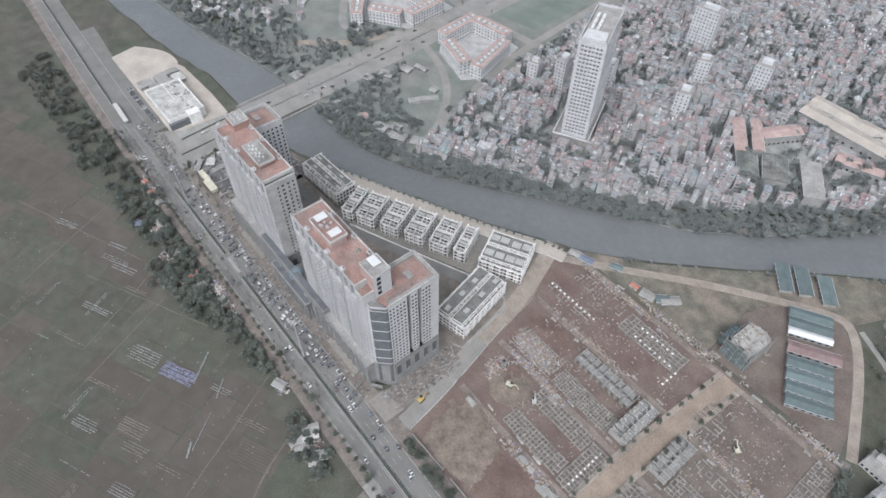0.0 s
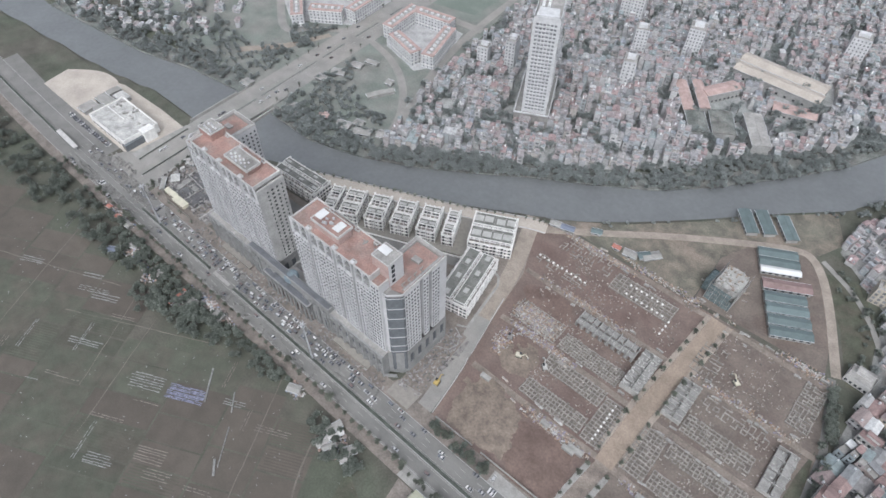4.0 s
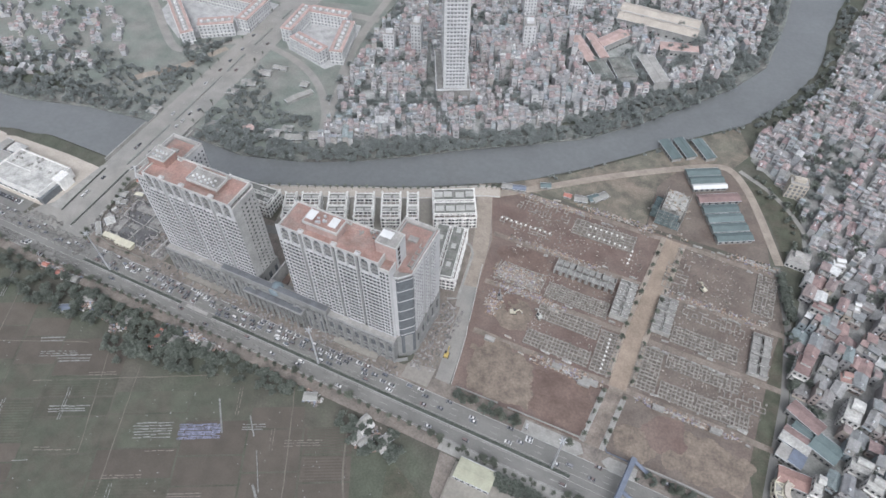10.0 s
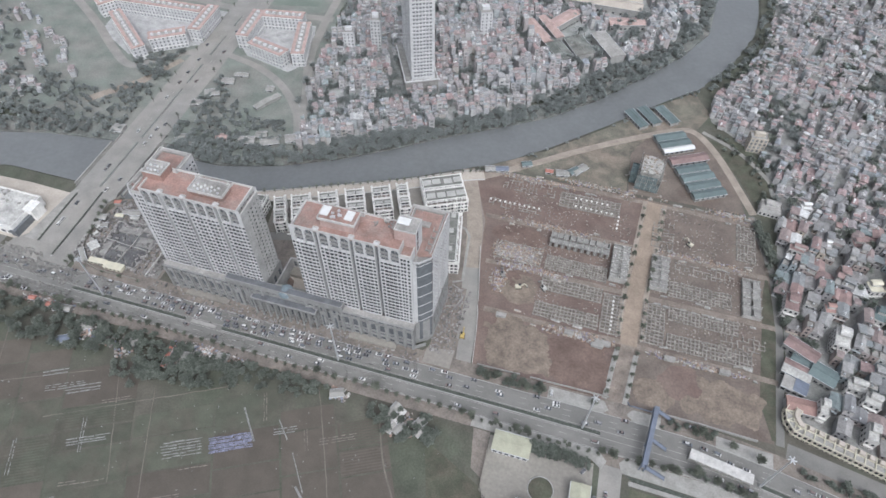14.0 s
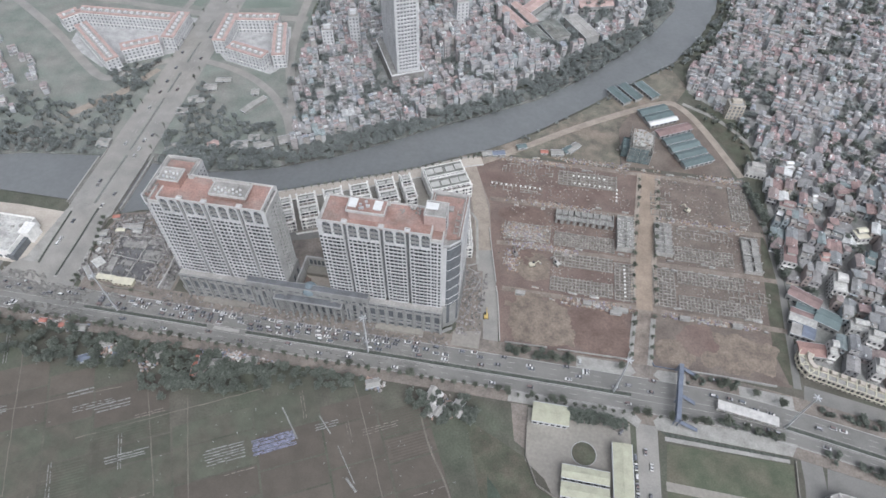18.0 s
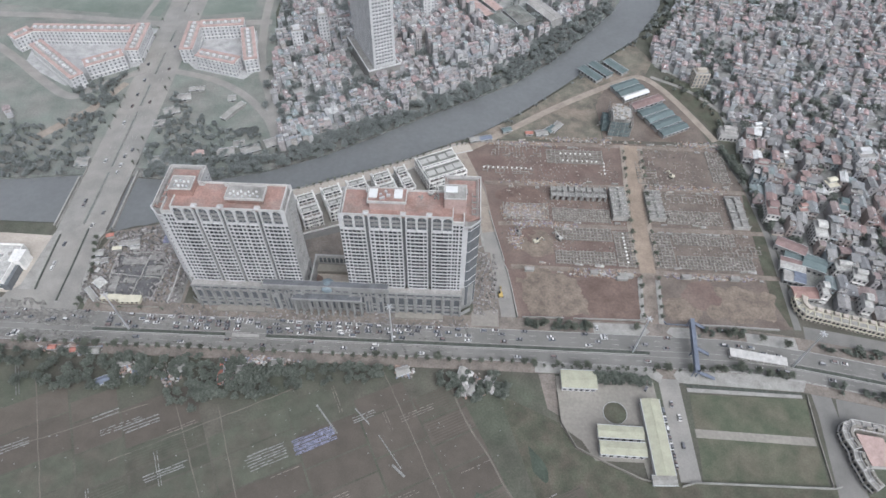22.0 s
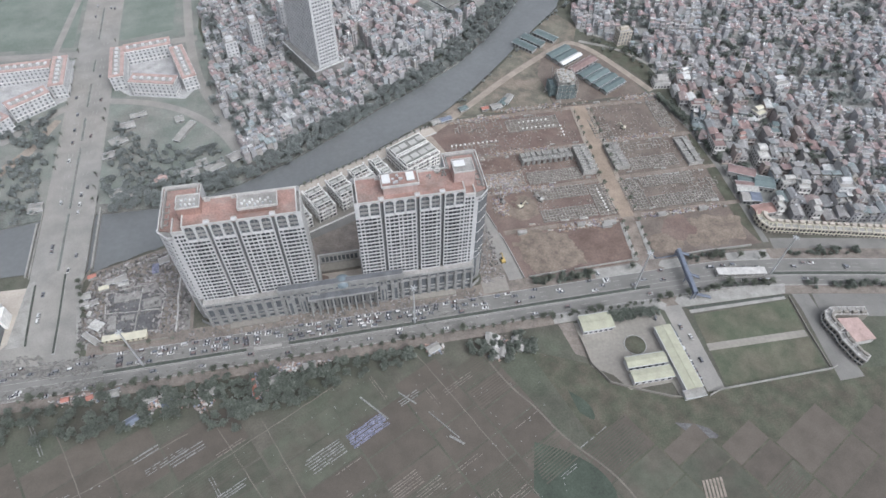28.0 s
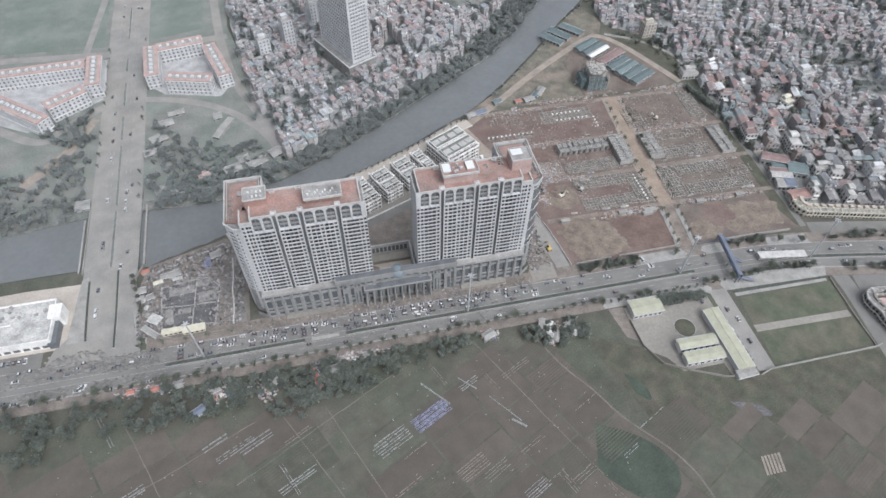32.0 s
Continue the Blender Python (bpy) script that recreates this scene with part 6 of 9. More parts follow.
for x in (-7.2, -2.5, 2.5, 7.2):
    for y in (-11.8, -5.9, 0, 5.9, 11.4):
        if not inside(x, y, [(u * 1.03, v * 1.03) for u, v in OUT]):
            continue
        m = Mesh()
        m.box(x - 0.3, y - 0.3, 0, x + 0.3, y + 0.3, (16.6 if y < 9 else 13.2) + R.uniform(0.4, 2.4))
        part("column", m, M_CONC, t)
for (x0, y0, x1, y1, z0, z1) in ((-9, -13.6, 6.4, -13.5, 0.4, 14.5), (-9.1, -13.4, -9.0, 5.0, 0.4, 13.0), (6.5, -13.4, 8.9, -13.3, 0.4, 9.0), (8.8, -13.2, 8.9, -2.0, 0.4, 10.5), (-14.6, -8.0, -9.15, -7.9, 0.4, 11.0), (-14.7, -7.8, -14.6, 6.0, 0.4, 10.0), (-14.5, 6.0, -9.2, 6.1, 0.4, 9.0)):
    m = Mesh()
    m.box(x0, y0, z0, x1, y1, z1)
    part("netting", m, M_SCAFNET, t, "green scaffold netting")
m = Mesh()
m.box(-14.5, -7.8, 7.8, -9.3, 5.9, 8.1)
part("loading_deck", m, M_SCAFNET, t, "green netted loading deck")
for i in range(14):
    q = i / 13
    for x, y in ((-9.5 + 18.6 * q, -13.9), (-9.4, -13.8 + 26 * q), (9.3, -13.8 + 26 * q)):
        m = Mesh()
        m.box(x - 0.08, y - 0.08, 0, x + 0.08, y + 0.08, 15.4 + 3.4 * R.random())
        part("scaffold_pole", m, M_PARAPET if i % 3 == 0 else M_CONCD, t)
for z in (4.0, 8.0, 12.0, 15.6):
    m = Mesh()
    for p, q in (((-9.6, -13.9, z), (9.3, -13.9, z)), ((-9.4, -13.9, z), (-9.4, 12.2, z)), ((9.3, -13.9, z), (9.3, 12.2, z))):
        m.beam(p, q, 0.16)
    part("scaffold_rail", m, M_CONCD, t)
for i in range(44):
    m = Mesh()
    x, y = R.uniform(-7.2, 7.0), R.uniform(-11.6, 7.6)
    m.obox(x, y, 16.68, R.uniform(16.9, 18.0), R.uniform(0.5, 4.0), R.uniform(0.3, 1.5), R.choice((0.0, 1.57, 0.6)))
    part("stacked_formwork", m, (M_MUD, M_PAVE, M_TRACK, M_RUBBLE, M_MUD, M_SKYLIGHT)[i % 6], t)
for i in range(18):
    a = R.uniform(0, 6.28)
    m = Mesh()
    x, y = 13 * math.cos(a) * R.uniform(1.0, 1.4), -2 + 17 * math.sin(a) * R.uniform(1.0, 1.3)
    m.obox(x, y, 0.1, R.uniform(0.4, 1.2), R.uniform(1.0, 4.5), R.uniform(0.6, 2.2), R.choice((0.0, 1.57, 0.3)))
    part("yard_stack", m, (M_PAVE, M_TRACK, M_RUBBLE)[i % 3], t, "stack of building material beside the frame")

# curved cream terrace at the eastern street
def row_house(p, q, deep, h, wall, trim, name, label, group, i):
    a = math.atan2(q[1] - p[1], q[0] - p[0])
    n = (-math.sin(a), math.cos(a))
    w = math.hypot(q[0] - p[0], q[1] - p[1]) / 2
    t = thing(name, ((p[0] + q[0]) / 2 + n[0] * deep / 2, (p[1] + q[1]) / 2 + n[1] * deep / 2, -0.05 * (i % 4)), label, "town house", group, turn=a)
    e = deep / 2
    m = Mesh()
    m.box(-w, -e, 0, w, e, h)
    part("wall", m, wall, t)
    m = Mesh()
    m.box(-w + 0.3, -e + 0.3, h, w - 0.3, e - 0.3, h + 0.2)
    part("roof", m, M_ROOFGREY, t)
    for y in (-e + 0.2, 0.2, e - 0.2):
        m = Mesh()
        m.beam((-w, y, h + 0.9), (w, y, h + 0.9), 0.4)
        m.beam((-w + 0.1, y, h - 0.1), (-w + 0.1, y, h + 1.0), 0.4)
        part("roof_frame", m, trim, t, "pale roof frame")
    m = Mesh()
    m.box(-w * 0.55, 0.5, h + 0.1, w * 0.55, e - 0.8, h + 2.3)
    part("stair_room", m, wall, t)
    for x in (-w + 0.05, w - 0.05):
        m = Mesh()
        m.box(x - 0.2, -e - 0.2, h - 0.2, x + 0.2, e, h + 0.8 + 0.05 * (x > 0))
        part("party_parapet", m, trim, t, "pale party parapet")
    m = Mesh()
    for z in (2.75,):
        m.box(-w + 0.3, -e - 0.9, z - 0.15, w - 0.3, -e, z + 0.1)
        m.box(-w + 0.3, -e - 0.9, z + 0.1, w - 0.3, -e - 0.8, z + 0.8)
    part("balcony", m, trim, t)
    for z in (1.5, 3.9):
        for x in (-w * 0.45, w * 0.45):
            piece("window", VWIN, t, (x, -e - 0.06, z))


ROW = [(60.5, 101.5), (57.6, 96.5), (57.8, 90), (61.5, 84.2)] + [(61.5 + 5.0 * i, 84.2 - 1.3 * i) for i in range(1, 29)]
for i in range(len(ROW) - 1):
    row_house(ROW[i], ROW[i + 1], 7.6, 5.2, M_PLAZA, M_OFFICE, "cream_town_house", "narrow cream town house with open roof frames", "curved terrace of town houses", i)

# white corner row round a red court roof
t = thing("court_roof", (66, -5, 0), "low hall with a red court roof", "hall")
m = Mesh()
m.prism([(64, 7), (77, 5), (79, -10), (66, -10)], 0, 5.0)
part("wall", m, M_PARAPET, t, local=False)
m = Mesh()
m.prism([(63.6, 7.4), (77.4, 5.4), (79.4, -10.4), (65.6, -10.4)], 5.0, 5.4, True)
part("roof", m, M_FARROOF, t, local=False)
CORNER = [(62.5, -24), (59.5, -19), (58.8, -13.5), (57.2, -8), (58, -2.5), (56.2, 3), (56, 8.5), (58.6, 13), (63.5, 15.2), (69, 14.4), (74.5, 13.4), (80, 12.4), (85.5, 11.4)]
for i in range(len(CORNER) - 1):
    row_house(CORNER[i + 1], CORNER[i], 5.8, 5.6, M_YARD, M_PARAPET, "white_town_house", "narrow white town house with open roof frames", "white corner row", i)

# ---- street furniture: station, footbridge, masts, walls ----
t = thing("bus_station", (24, 53.6, 0), "long pale-roofed bus platform between the carriageways", "bus station", turn=radians(-9))
m = Mesh()
m.box(-16.5, -2.4, 0, 16.5, 2.4, 0.9)
part("platform", m, M_PAVE, t)
m = Mesh()
m.box(-16.5, -2.9, 3.6, 16.5, 2.9, 3.95)
part("roof", m, M_PARAPET, t, "pale curved platform roof")
for i in range(9):
    for y in (-2.0, 2.0):
        m = Mesh()
        m.box(-16 + i * 4 - 0.12, y - 0.12, 0.9, -16 + i * 4 + 0.12, y + 0.12, 3.6)
        part("post", m, M_METAL, t)
t = thing("bus_shelter", (-489, 56, 0), "long pale-roofed bus shelter", "bus station", turn=radians(-2))
m = Mesh()
m.box(-15, -1.8, 3.3, 15, 1.8, 3.6)
part("roof", m, M_PARAPET, t)
for i in range(7):
    m = Mesh()
    m.box(-14 + i * 4.6, -0.15, 0, -13.7 + i * 4.6, 0.15, 3.3)
    part("post", m, M_METAL, t)

t = thing("footbridge", (-14, 57, 0), "blue steel footbridge across the main road", "footbridge")
m = Mesh()
m.prism([(-17.9, 40), (-15.1, 40), (-10.9, 76), (-13.7, 76)], 5.6, 6.0, True)
part("deck", m, M_BLUE, t, local=False)
for a, b2 in (((-17.9, 40), (-13.7, 76)), ((-15.1, 40), (-10.9, 76))):
    m = Mesh()
    m.bar(a, b2, 0.25, 5.9, 7.6)
    part("side_panel", m, M_BLUE, t, local=False)
m = Mesh()
m.prism([(-17.7, 40.2), (-15.3, 40.2), (-11.1, 75.8), (-13.5, 75.8)], 8.6, 8.8, True)
part("roof", m, M_BLUE, t, "faded blue roof", local=False)
for a, b2, z0, z1 in (((-16, 40.5), (-4, 39.4), 5.8, 0.3), ((-13, 75.5), (-1, 73.4), 5.8, 0.3), ((-14, 57), (-4, 55.6), 5.8, 0.3)):
    m = Mesh()
    d = Vector((b2[0] - a[0], b2[1] - a[1], 0)).normalized()
    n = Vector((-d.y, d.x, 0)) * 1.0
    a3, b3 = Vector((*a, z0)), Vector((*b2, z1))
    m.poly([a3 - n, b3 - n, b3 + n, a3 + n])
    for s in (-1, 1):
        m.beam(a3 + n * s + Vector((0, 0, 0.5)), b3 + n * s + Vector((0, 0, 0.5)), 0.25)
    part("stair", m, M_BLUE, t, "blue covered stair", local=False)
for x, y in ((-16.4, 40.6), (-14.6, 54.5), (-12.4, 75.4)):
    for dx in (-1.2, 1.2):
        m = Mesh()
        m.box(x + dx - 0.25, y - 0.25, 0, x + dx + 0.25, y + 0.25, 5.6)
        part("column", m, M_BLUE, t, local=False)


def mast(x, y, h):
    t = thing("high_mast_light", (x, y, 0), "tall pale high-mast street light with a lamp crown", "street light", "high masts on the median")
    m = Mesh()
    m.tube(0, 0, 0, h, 0.62, 0.34, 10)
    part("pole", m, M_METAL, t)
    m = Mesh()
    m.box(-0.9, -0.9, 0, 0.9, 0.9, 0.6)
    part("footing", m, M_KERB, t)
    m = Mesh()
    m.tube(0, 0, h - 0.5, h, 0.8, 0.8, 12)
    ring = part("lamp_ring", m, M_METAL, t)
    for i in range(6):
        m = Mesh()
        a = i * math.pi / 3
        m.obox(1.5 * math.cos(a), 1.5 * math.sin(a), h - 0.6, h - 0.25, 1.3, 0.5, a)
        part("lamp_head", m, M_METAL, ring)


mast(-358, 55.6, 38)
mast(-196, 55.3, 38.5)
mast(-50, 55.1, 38)
mast(45, 50.2, 38)


def wall_run(name, pts, h, mat, label, w=0.35):
    m = Mesh()
    for a, b2 in zip(pts, pts[1:]):
        m.bar(a, b2, w, 0, h)
    structure(name, m, mat, label, "wall")


wall_run("lot_wall", [(-116, 76.6), (-90, 77.2)], 1.6, M_PAVE, "pale lot wall", 0.5)
wall_run("lot_wall", [(-84, 77.2), (-38, 77.8)], 1.6, M_PAVE, "pale lot wall", 0.5)
wall_run("lot_wall", [(-27, 78), (-26, 76), (-8, 75.8)], 1.2, M_BLUE, "blue site hoarding", 0.3)
wall_run("lot_wall", [(-8, 76), (12, 76), (44, 75)], 1.6, M_PAVE, "pale lot wall", 0.9)
wall_run("access_fence", [(-119, 77), (-122, 98), (-124.5, 112), (-126, 117)], 1.4, M_PARAPET, "white site fence", 0.35)
wall_run("access_fence", [(-126.5, 121), (-130, 137), (-133, 150), (-136.5, 166)], 1.4, M_PARAPET, "white site fence", 0.35)
wall_run("compound_wall", [(-97.8, 27), (-97, 8), (-90, -6), (-74, -14), (-57, -21.5), (-52, -22.5)], 2.0, M_YARD, "pale compound wall")
wall_run("field_wall", [(-36, -24.5), (-28, -22.2), (44, -22), (48, -21)], 2.0, M_PAVE, "white field wall", 0.5)
wall_run("field_wall", [(47, 31), (45, 5), (44, -21)], 1.0, M_YARD, "pale field wall", 0.5)
wall_run("site_fence", [(-345, 72), (-374, 71.5), (-390, 76), (-397, 90), (-403, 124), (-399, 134)], 2.2, M_YARD, "pale site fence", 0.3)
wall_run("drive_kerb", [(-146, 111), (-139, 114), (-137, 120), (-139.5, 126), (-146, 129)], 0.5, M_PAVE, "curved pale drive kerb", 0.6)

m = Mesh()
m.tube(-66, 15.2, 0, 0.5, 6.6, 6.4, 32)
structure("flower_bed", m, M_MEADOW, "round green flower bed in the yard", "flower bed")
m = Mesh()
for i in range(32):
    a, b2 = i * math.pi / 16, (i + 1) * math.pi / 16
    m.bar((-66 + 6.7 * math.cos(a), 15.2 + 6.7 * math.sin(a)), (-66 + 6.7 * math.cos(b2), 15.2 + 6.7 * math.sin(b2)), 0.4, 0, 0.6)
structure("flower_bed_kerb", m, M_KERB, "pale kerb of the flower bed", "kerb")


# ---- foundations and half-built walls on the lots ----
def foundations(x0, y0, x1, y1, px, py, label, caps=(), keep=0.85, hgt=0.7):
    """A grid of strip footings with gaps, and pile caps."""
    t = thing("foundation_grid", ((x0 + x1) / 2, (y0 + y1) / 2, 0), label, "foundation", "foundations on the lots")
    m = Mesh()
    nx, ny = max(1, round((x1 - x0) / px)), max(1, round((y1 - y0) / py))
    dx, dy = (x1 - x0) / nx, (y1 - y0) / ny
    for i in range(nx + 1):
        for j in range(ny + 1):
            x, y = x0 + i * dx + R.uniform(-0.2, 0.2), y0 + j * dy + R.uniform(-0.2, 0.2)
            h = hgt * R.uniform(0.6, 1.3)
            if i < nx and R.random() < keep:
                m.obox(x + dx / 2, y, 0.02, h, dx, 0.5)
            if j < ny and R.random() < keep:
                m.obox(x, y + dy / 2, 0.02, h * 0.98, 0.5, dy)
            if R.random() < 0.35:
                m.obox(x, y, 0.02, h + 0.5, 0.9, 0.9)
    bed = Mesh()
    if keep > 0.7:
        bed.box(x0 - 0.6, y0 - 0.6, 0, x1 + 0.6, y1 + 0.6, 0.075)
        part("trench_floor", bed, M_TRENCH, t, "brown trench floor", local=False)
    part("footing_grid", m, M_FOOT, t, "grey concrete strip footings", local=False, kind="stuff")
    for (ax, ay), (bx, by), k in caps:
        for i in range(k):
            c = Mesh()
            c.obox(ax + (bx - ax) * i / (k - 1), ay + (by - ay) * i / (k - 1), 0.05, 0.95, 1.2, 1.1)
            part("pile_cap", c, M_VILLA, t, "white pile cap", local=False)
    return t


G = "grey grid of house foundations in brown soil"
for q in ((-91, 220, -48, 234, 3.2, 2.8, (((-80, 230.4), (-57, 230.5), 7), ((-79, 222.4), (-53, 222.3), 8), ((-47.6, 220.7), (-48, 209.4), 4)), 0.9), (-140.5, 206, -103, 213, 3.1, 2.6, (((-140.2, 211.7), (-104.3, 211.8), 11),), 0.6), (-134, 226, -96, 238, 2.8, 2.9, (), 0.35), (-126, 160, -94, 175, 2.7, 2.2, (), 0.6),
          (-90.5, 160, -50, 171.5, 1.9, 1.9, (), 0.9), (-90, 142.5, -51, 153, 2.4, 2.6, (), 0.95), (-91, 121.5, -51, 132, 2.4, 2.5, (), 0.97), (-49, 121, -37, 151, 2.9, 2.6, (((-42.6, 124), (-43, 149), 9),), 1.0), (-23.6, 121, -10.5, 151, 2.9, 2.6, (), 1.0),
          (-8, 121, 42, 131.5, 2.4, 2.5, (), 0.95), (-8, 142, 34, 152, 2.4, 2.4, (), 0.8), (24, 133, 50, 142, 3.1, 2.9, (), 0.5), (-9, 161, 30, 173, 2.4, 2.2, (), 0.85), (-6, 182, 32, 190, 3.0, 2.7, (), 0.55), (-23, 201, -9, 224, 3.3, 3.0, (), 0.45), (34, 205, 46, 237, 2.4, 2.4, (), 0.75)):
    foundations(*q[:6], G, q[6], q[7])


m = Mesh()
for i in range(4600):
    x, y = R.uniform(-128, 48), R.uniform(120, 240)
    if abs(x + 29) < 9 or min(abs(y - k) for k in (155.3, 195.5)) < 2.6:
        continue
    if noise.noise((x * 0.05, y * 0.05, 3.0)) + R.uniform(-0.3, 0.3) < -0.02:
        continue
    if inside(x, y, [(-128, 120), (-92, 120), (-92, 154), (-128, 154)]) and R.random() < 0.75:
        continue
    m.obox(x, y, 0.03, R.uniform(0.15, 0.8), R.uniform(0.3, 1.5), R.uniform(0.2, 0.6), R.choice((0.0, 1.57)) + R.uniform(-0.15, 0.15))
structure("scattered_blocks", m, M_RUBBLE, "scattered concrete stubs and boards over the lots", "rubble", kind="stuff")


M_DEBRIS = material("site_debris", (0.3, 0.3, 0.3), palette=[(0.27, 0.24, 0.21), (0.30, 0.22, 0.16), (0.36, 0.34, 0.31), (0.24, 0.22, 0.27), (0.22, 0.19, 0.17), (0.42, 0.41, 0.39), (0.33, 0.25, 0.20)], var=0.15, bump=0, island=True)
m = Mesh()
for k, (cx, cy, ex, ey) in ((900, (-111, 167, 17, 8)), (420, (-100, 156, 26, 3)), (260, (-118, 141, 6, 10)), (420, (-60, 114, 24, 3.4)), (300, (10, 114, 34, 2.6)), (260, (-95, 197, 34, 3)), (260, (10, 197, 34, 3)), (240, (-110, 240, 28, 3)), (200, (-70, 247, 26, 3)), (220, (-34, 246, 20, 5)), (200, (30, 246, 18, 4))):
    for _ in range(k):
        x, y = R.gauss(cx, ex * 0.5), R.gauss(cy, ey * 0.5)
        if abs(x - cx) < ex and abs(y - cy) < ey and abs(x + 29) > 9:
            m.obox(x, y, 0.05, R.uniform(0.15, 1.0), R.uniform(0.3, 2.2), R.uniform(0.2, 0.8), R.choice((0.0, 1.57)) + R.uniform(-0.3, 0.3))
structure("site_debris", m, M_DEBRIS, "boards, bricks, bags and scrap along the lot lanes", "rubble", kind="stuff")


def raw_block(x0, y0, x1, y1, h, bays, label, roofed=True, rough=3):
    """A half-built row: open fronts between piers, party walls, slabs with stair holes, stubs and formwork on top."""
    t = thing("unfinished_block", ((x0 + x1) / 2, (y0 + y1) / 2, 0), label, "unfinished house")
    along = (x1 - x0) > (y1 - y0)
    le = (x1 - x0) if along else (y1 - y0)
    P = (lambda u, v: (x0 + u, y0 + v)) if along else (lambda u, v: (x1 - v, y0 + u))
    wd = (y1 - y0) if along else (x1 - x0)
    step = le / bays
    for i in range(bays + 1):
        m = Mesh()
        m.bar(P(step * i, 0), P(step * i, wd), 0.35, 0, h + R.uniform(0.1, 0.9))
        part("party_wall", m, M_CONC, t, local=False)
    for i in range(bays):
        u = step * i
        m = Mesh()
        m.bar(P(u + 0.2, wd - 0.2), P(u + step - 0.2, wd - 0.2), 0.3, 0, h)
        m.bar(P(u + 0.2, 0.3), P(u + step * 0.3, 0.3), 0.3, 0, h)
        m.bar(P(u + step * 0.7, 0.3), P(u + step - 0.2, 0.3), 0.3, 0, h)
        m.bar(P(u + 0.2, wd * 0.5), P(u + step - 0.2, wd * 0.5), 0.25, 0, h - 0.3)
        part("cross_wall", m, M_CONCD, t, local=False)
        if roofed:
            m = Mesh()
            a0, a1 = sorted((P(u + 0.25, 0.4), P(u + step - 0.25, wd * 0.42)))
            m.box(min(a0[0], a1[0]), min(a0[1], a1[1]), h - 0.3, max(a0[0], a1[0]), max(a0[1], a1[1]), h)
            a0, a1 = P(u + 0.25, wd * 0.56), P(u + step * R.uniform(0.6, 0.95), wd - 0.4)
            m.box(min(a0[0], a1[0]), min(a0[1], a1[1]), h - 0.3, max(a0[0], a1[0]), max(a0[1], a1[1]), h)
            part("floor_slab", m, M_CONCD, t, local=False)
        m = Mesh()
        for v in (0.3, wd * 0.5, wd - 0.3):
            p = P(u + 0.15, v)
            m.box(p[0] - 0.28, p[1] - 0.28, h, p[0] + 0.28, p[1] + 0.28, h + R.uniform(0.6, 2.2))
        for _ in range(rough):
            p = P(u + R.uniform(0.4, step - 0.4), R.uniform(0.6, wd - 0.6))
            m.obox(p[0], p[1], h - 0.1, h + R.uniform(0.2, 1.0), R.uniform(0.3, 2.2), R.uniform(0.2, 0.6), R.choice((0.0, 1.571)) + R.uniform(-0.2, 0.2))
        part("slab_rubble", m, M_SKYLIGHT if rough > 4 else M_CONC, t, "rough column stubs and boards", local=False, kind="stuff")


raw_block(-91, 180, -51, 190.5, 4.0, 9, "long grey unfinished house row with open slabs")
raw_block(-48.5, 162, -37, 190.5, 5.0, 7, "pale unfinished houses with rough columns", rough=7)
raw_block(-22.3, 163, -10.5, 190.5, 3.0, 7, "grey unfinished house row at slab height")
raw_block(36.5, 158, 48, 188, 2.6, 4, "low dark slab of an unfinished row")

# mounds and graded earth on the two front lots
def mound(cx, cy, rx, ry, h, mat, label, seed):
    m = Mesh()
    k = 26
    for j in range(k + 1):
        for i in range(k + 1):
            u, v = 2 * i / k - 1, 2 * j / k - 1
            x, y = cx + u * rx, cy + v * ry
            d = 1 - (u * u + v * v) ** 0.5 + 0.5 * noise.noise((x * 0.09, y * 0.09, seed))
            z = h * max(0.0, min(1.0, d * 2.2)) * (0.55 + 0.6 * abs(noise.noise((x * 0.16, y * 0.16, seed + 9))) + 0.25 * noise.noise((x * 0.6, y * 0.6, seed)))
            m.v.append((x, y, max(z, 0.0) - 0.08 if d <= 0 else z + 0.07))
    m.f = [(j * (k + 1) + i, j * (k + 1) + i + 1, (j + 1) * (k + 1) + i + 1, (j + 1) * (k + 1) + i) for j in range(k) for i in range(k)]
    structure("earth_mound", m, mat, label, "earth mound", smooth=True)


M_RED_EARTH = material("fresh_red_earth", (0.150, 0.108, 0.090), var=0.16, scale=0.08, fine=0.7, bump=0.6, second=(0.128, 0.090, 0.076), mix_scale=0.05)
mound(-99, 97, 20, 19, 1.7, M_SAND, "pale heap of tipped earth", 1.0)
mound(-84, 92, 15, 13, 1.1, M_SAND, "pale heap of tipped earth", 7.0)
mound(-60, 94, 24, 18, 0.7, M_RED_EARTH, "graded red-brown earth", 4.0)
mound(-14, 88, 13, 11, 1.3, M_SAND, "pale heap of tipped earth", 2.0)
mound(26, 94, 24, 15, 0.7, M_SAND, "graded pale earth", 3.0)
mound(2, 99, 14, 12, 0.6, M_DIRT, "graded red-brown earth", 8.0)
mound(-105, 138, 13, 12, 0.7, M_SAND, "scraped sandy earth", 5.0)
mound(-112, 182, 20, 11, 0.6, M_RED_EARTH, "graded red-brown earth", 6.0)
mound(-112, 145, 12, 9, 0.6, M_RED_EARTH, "graded red-brown earth", 9.0)

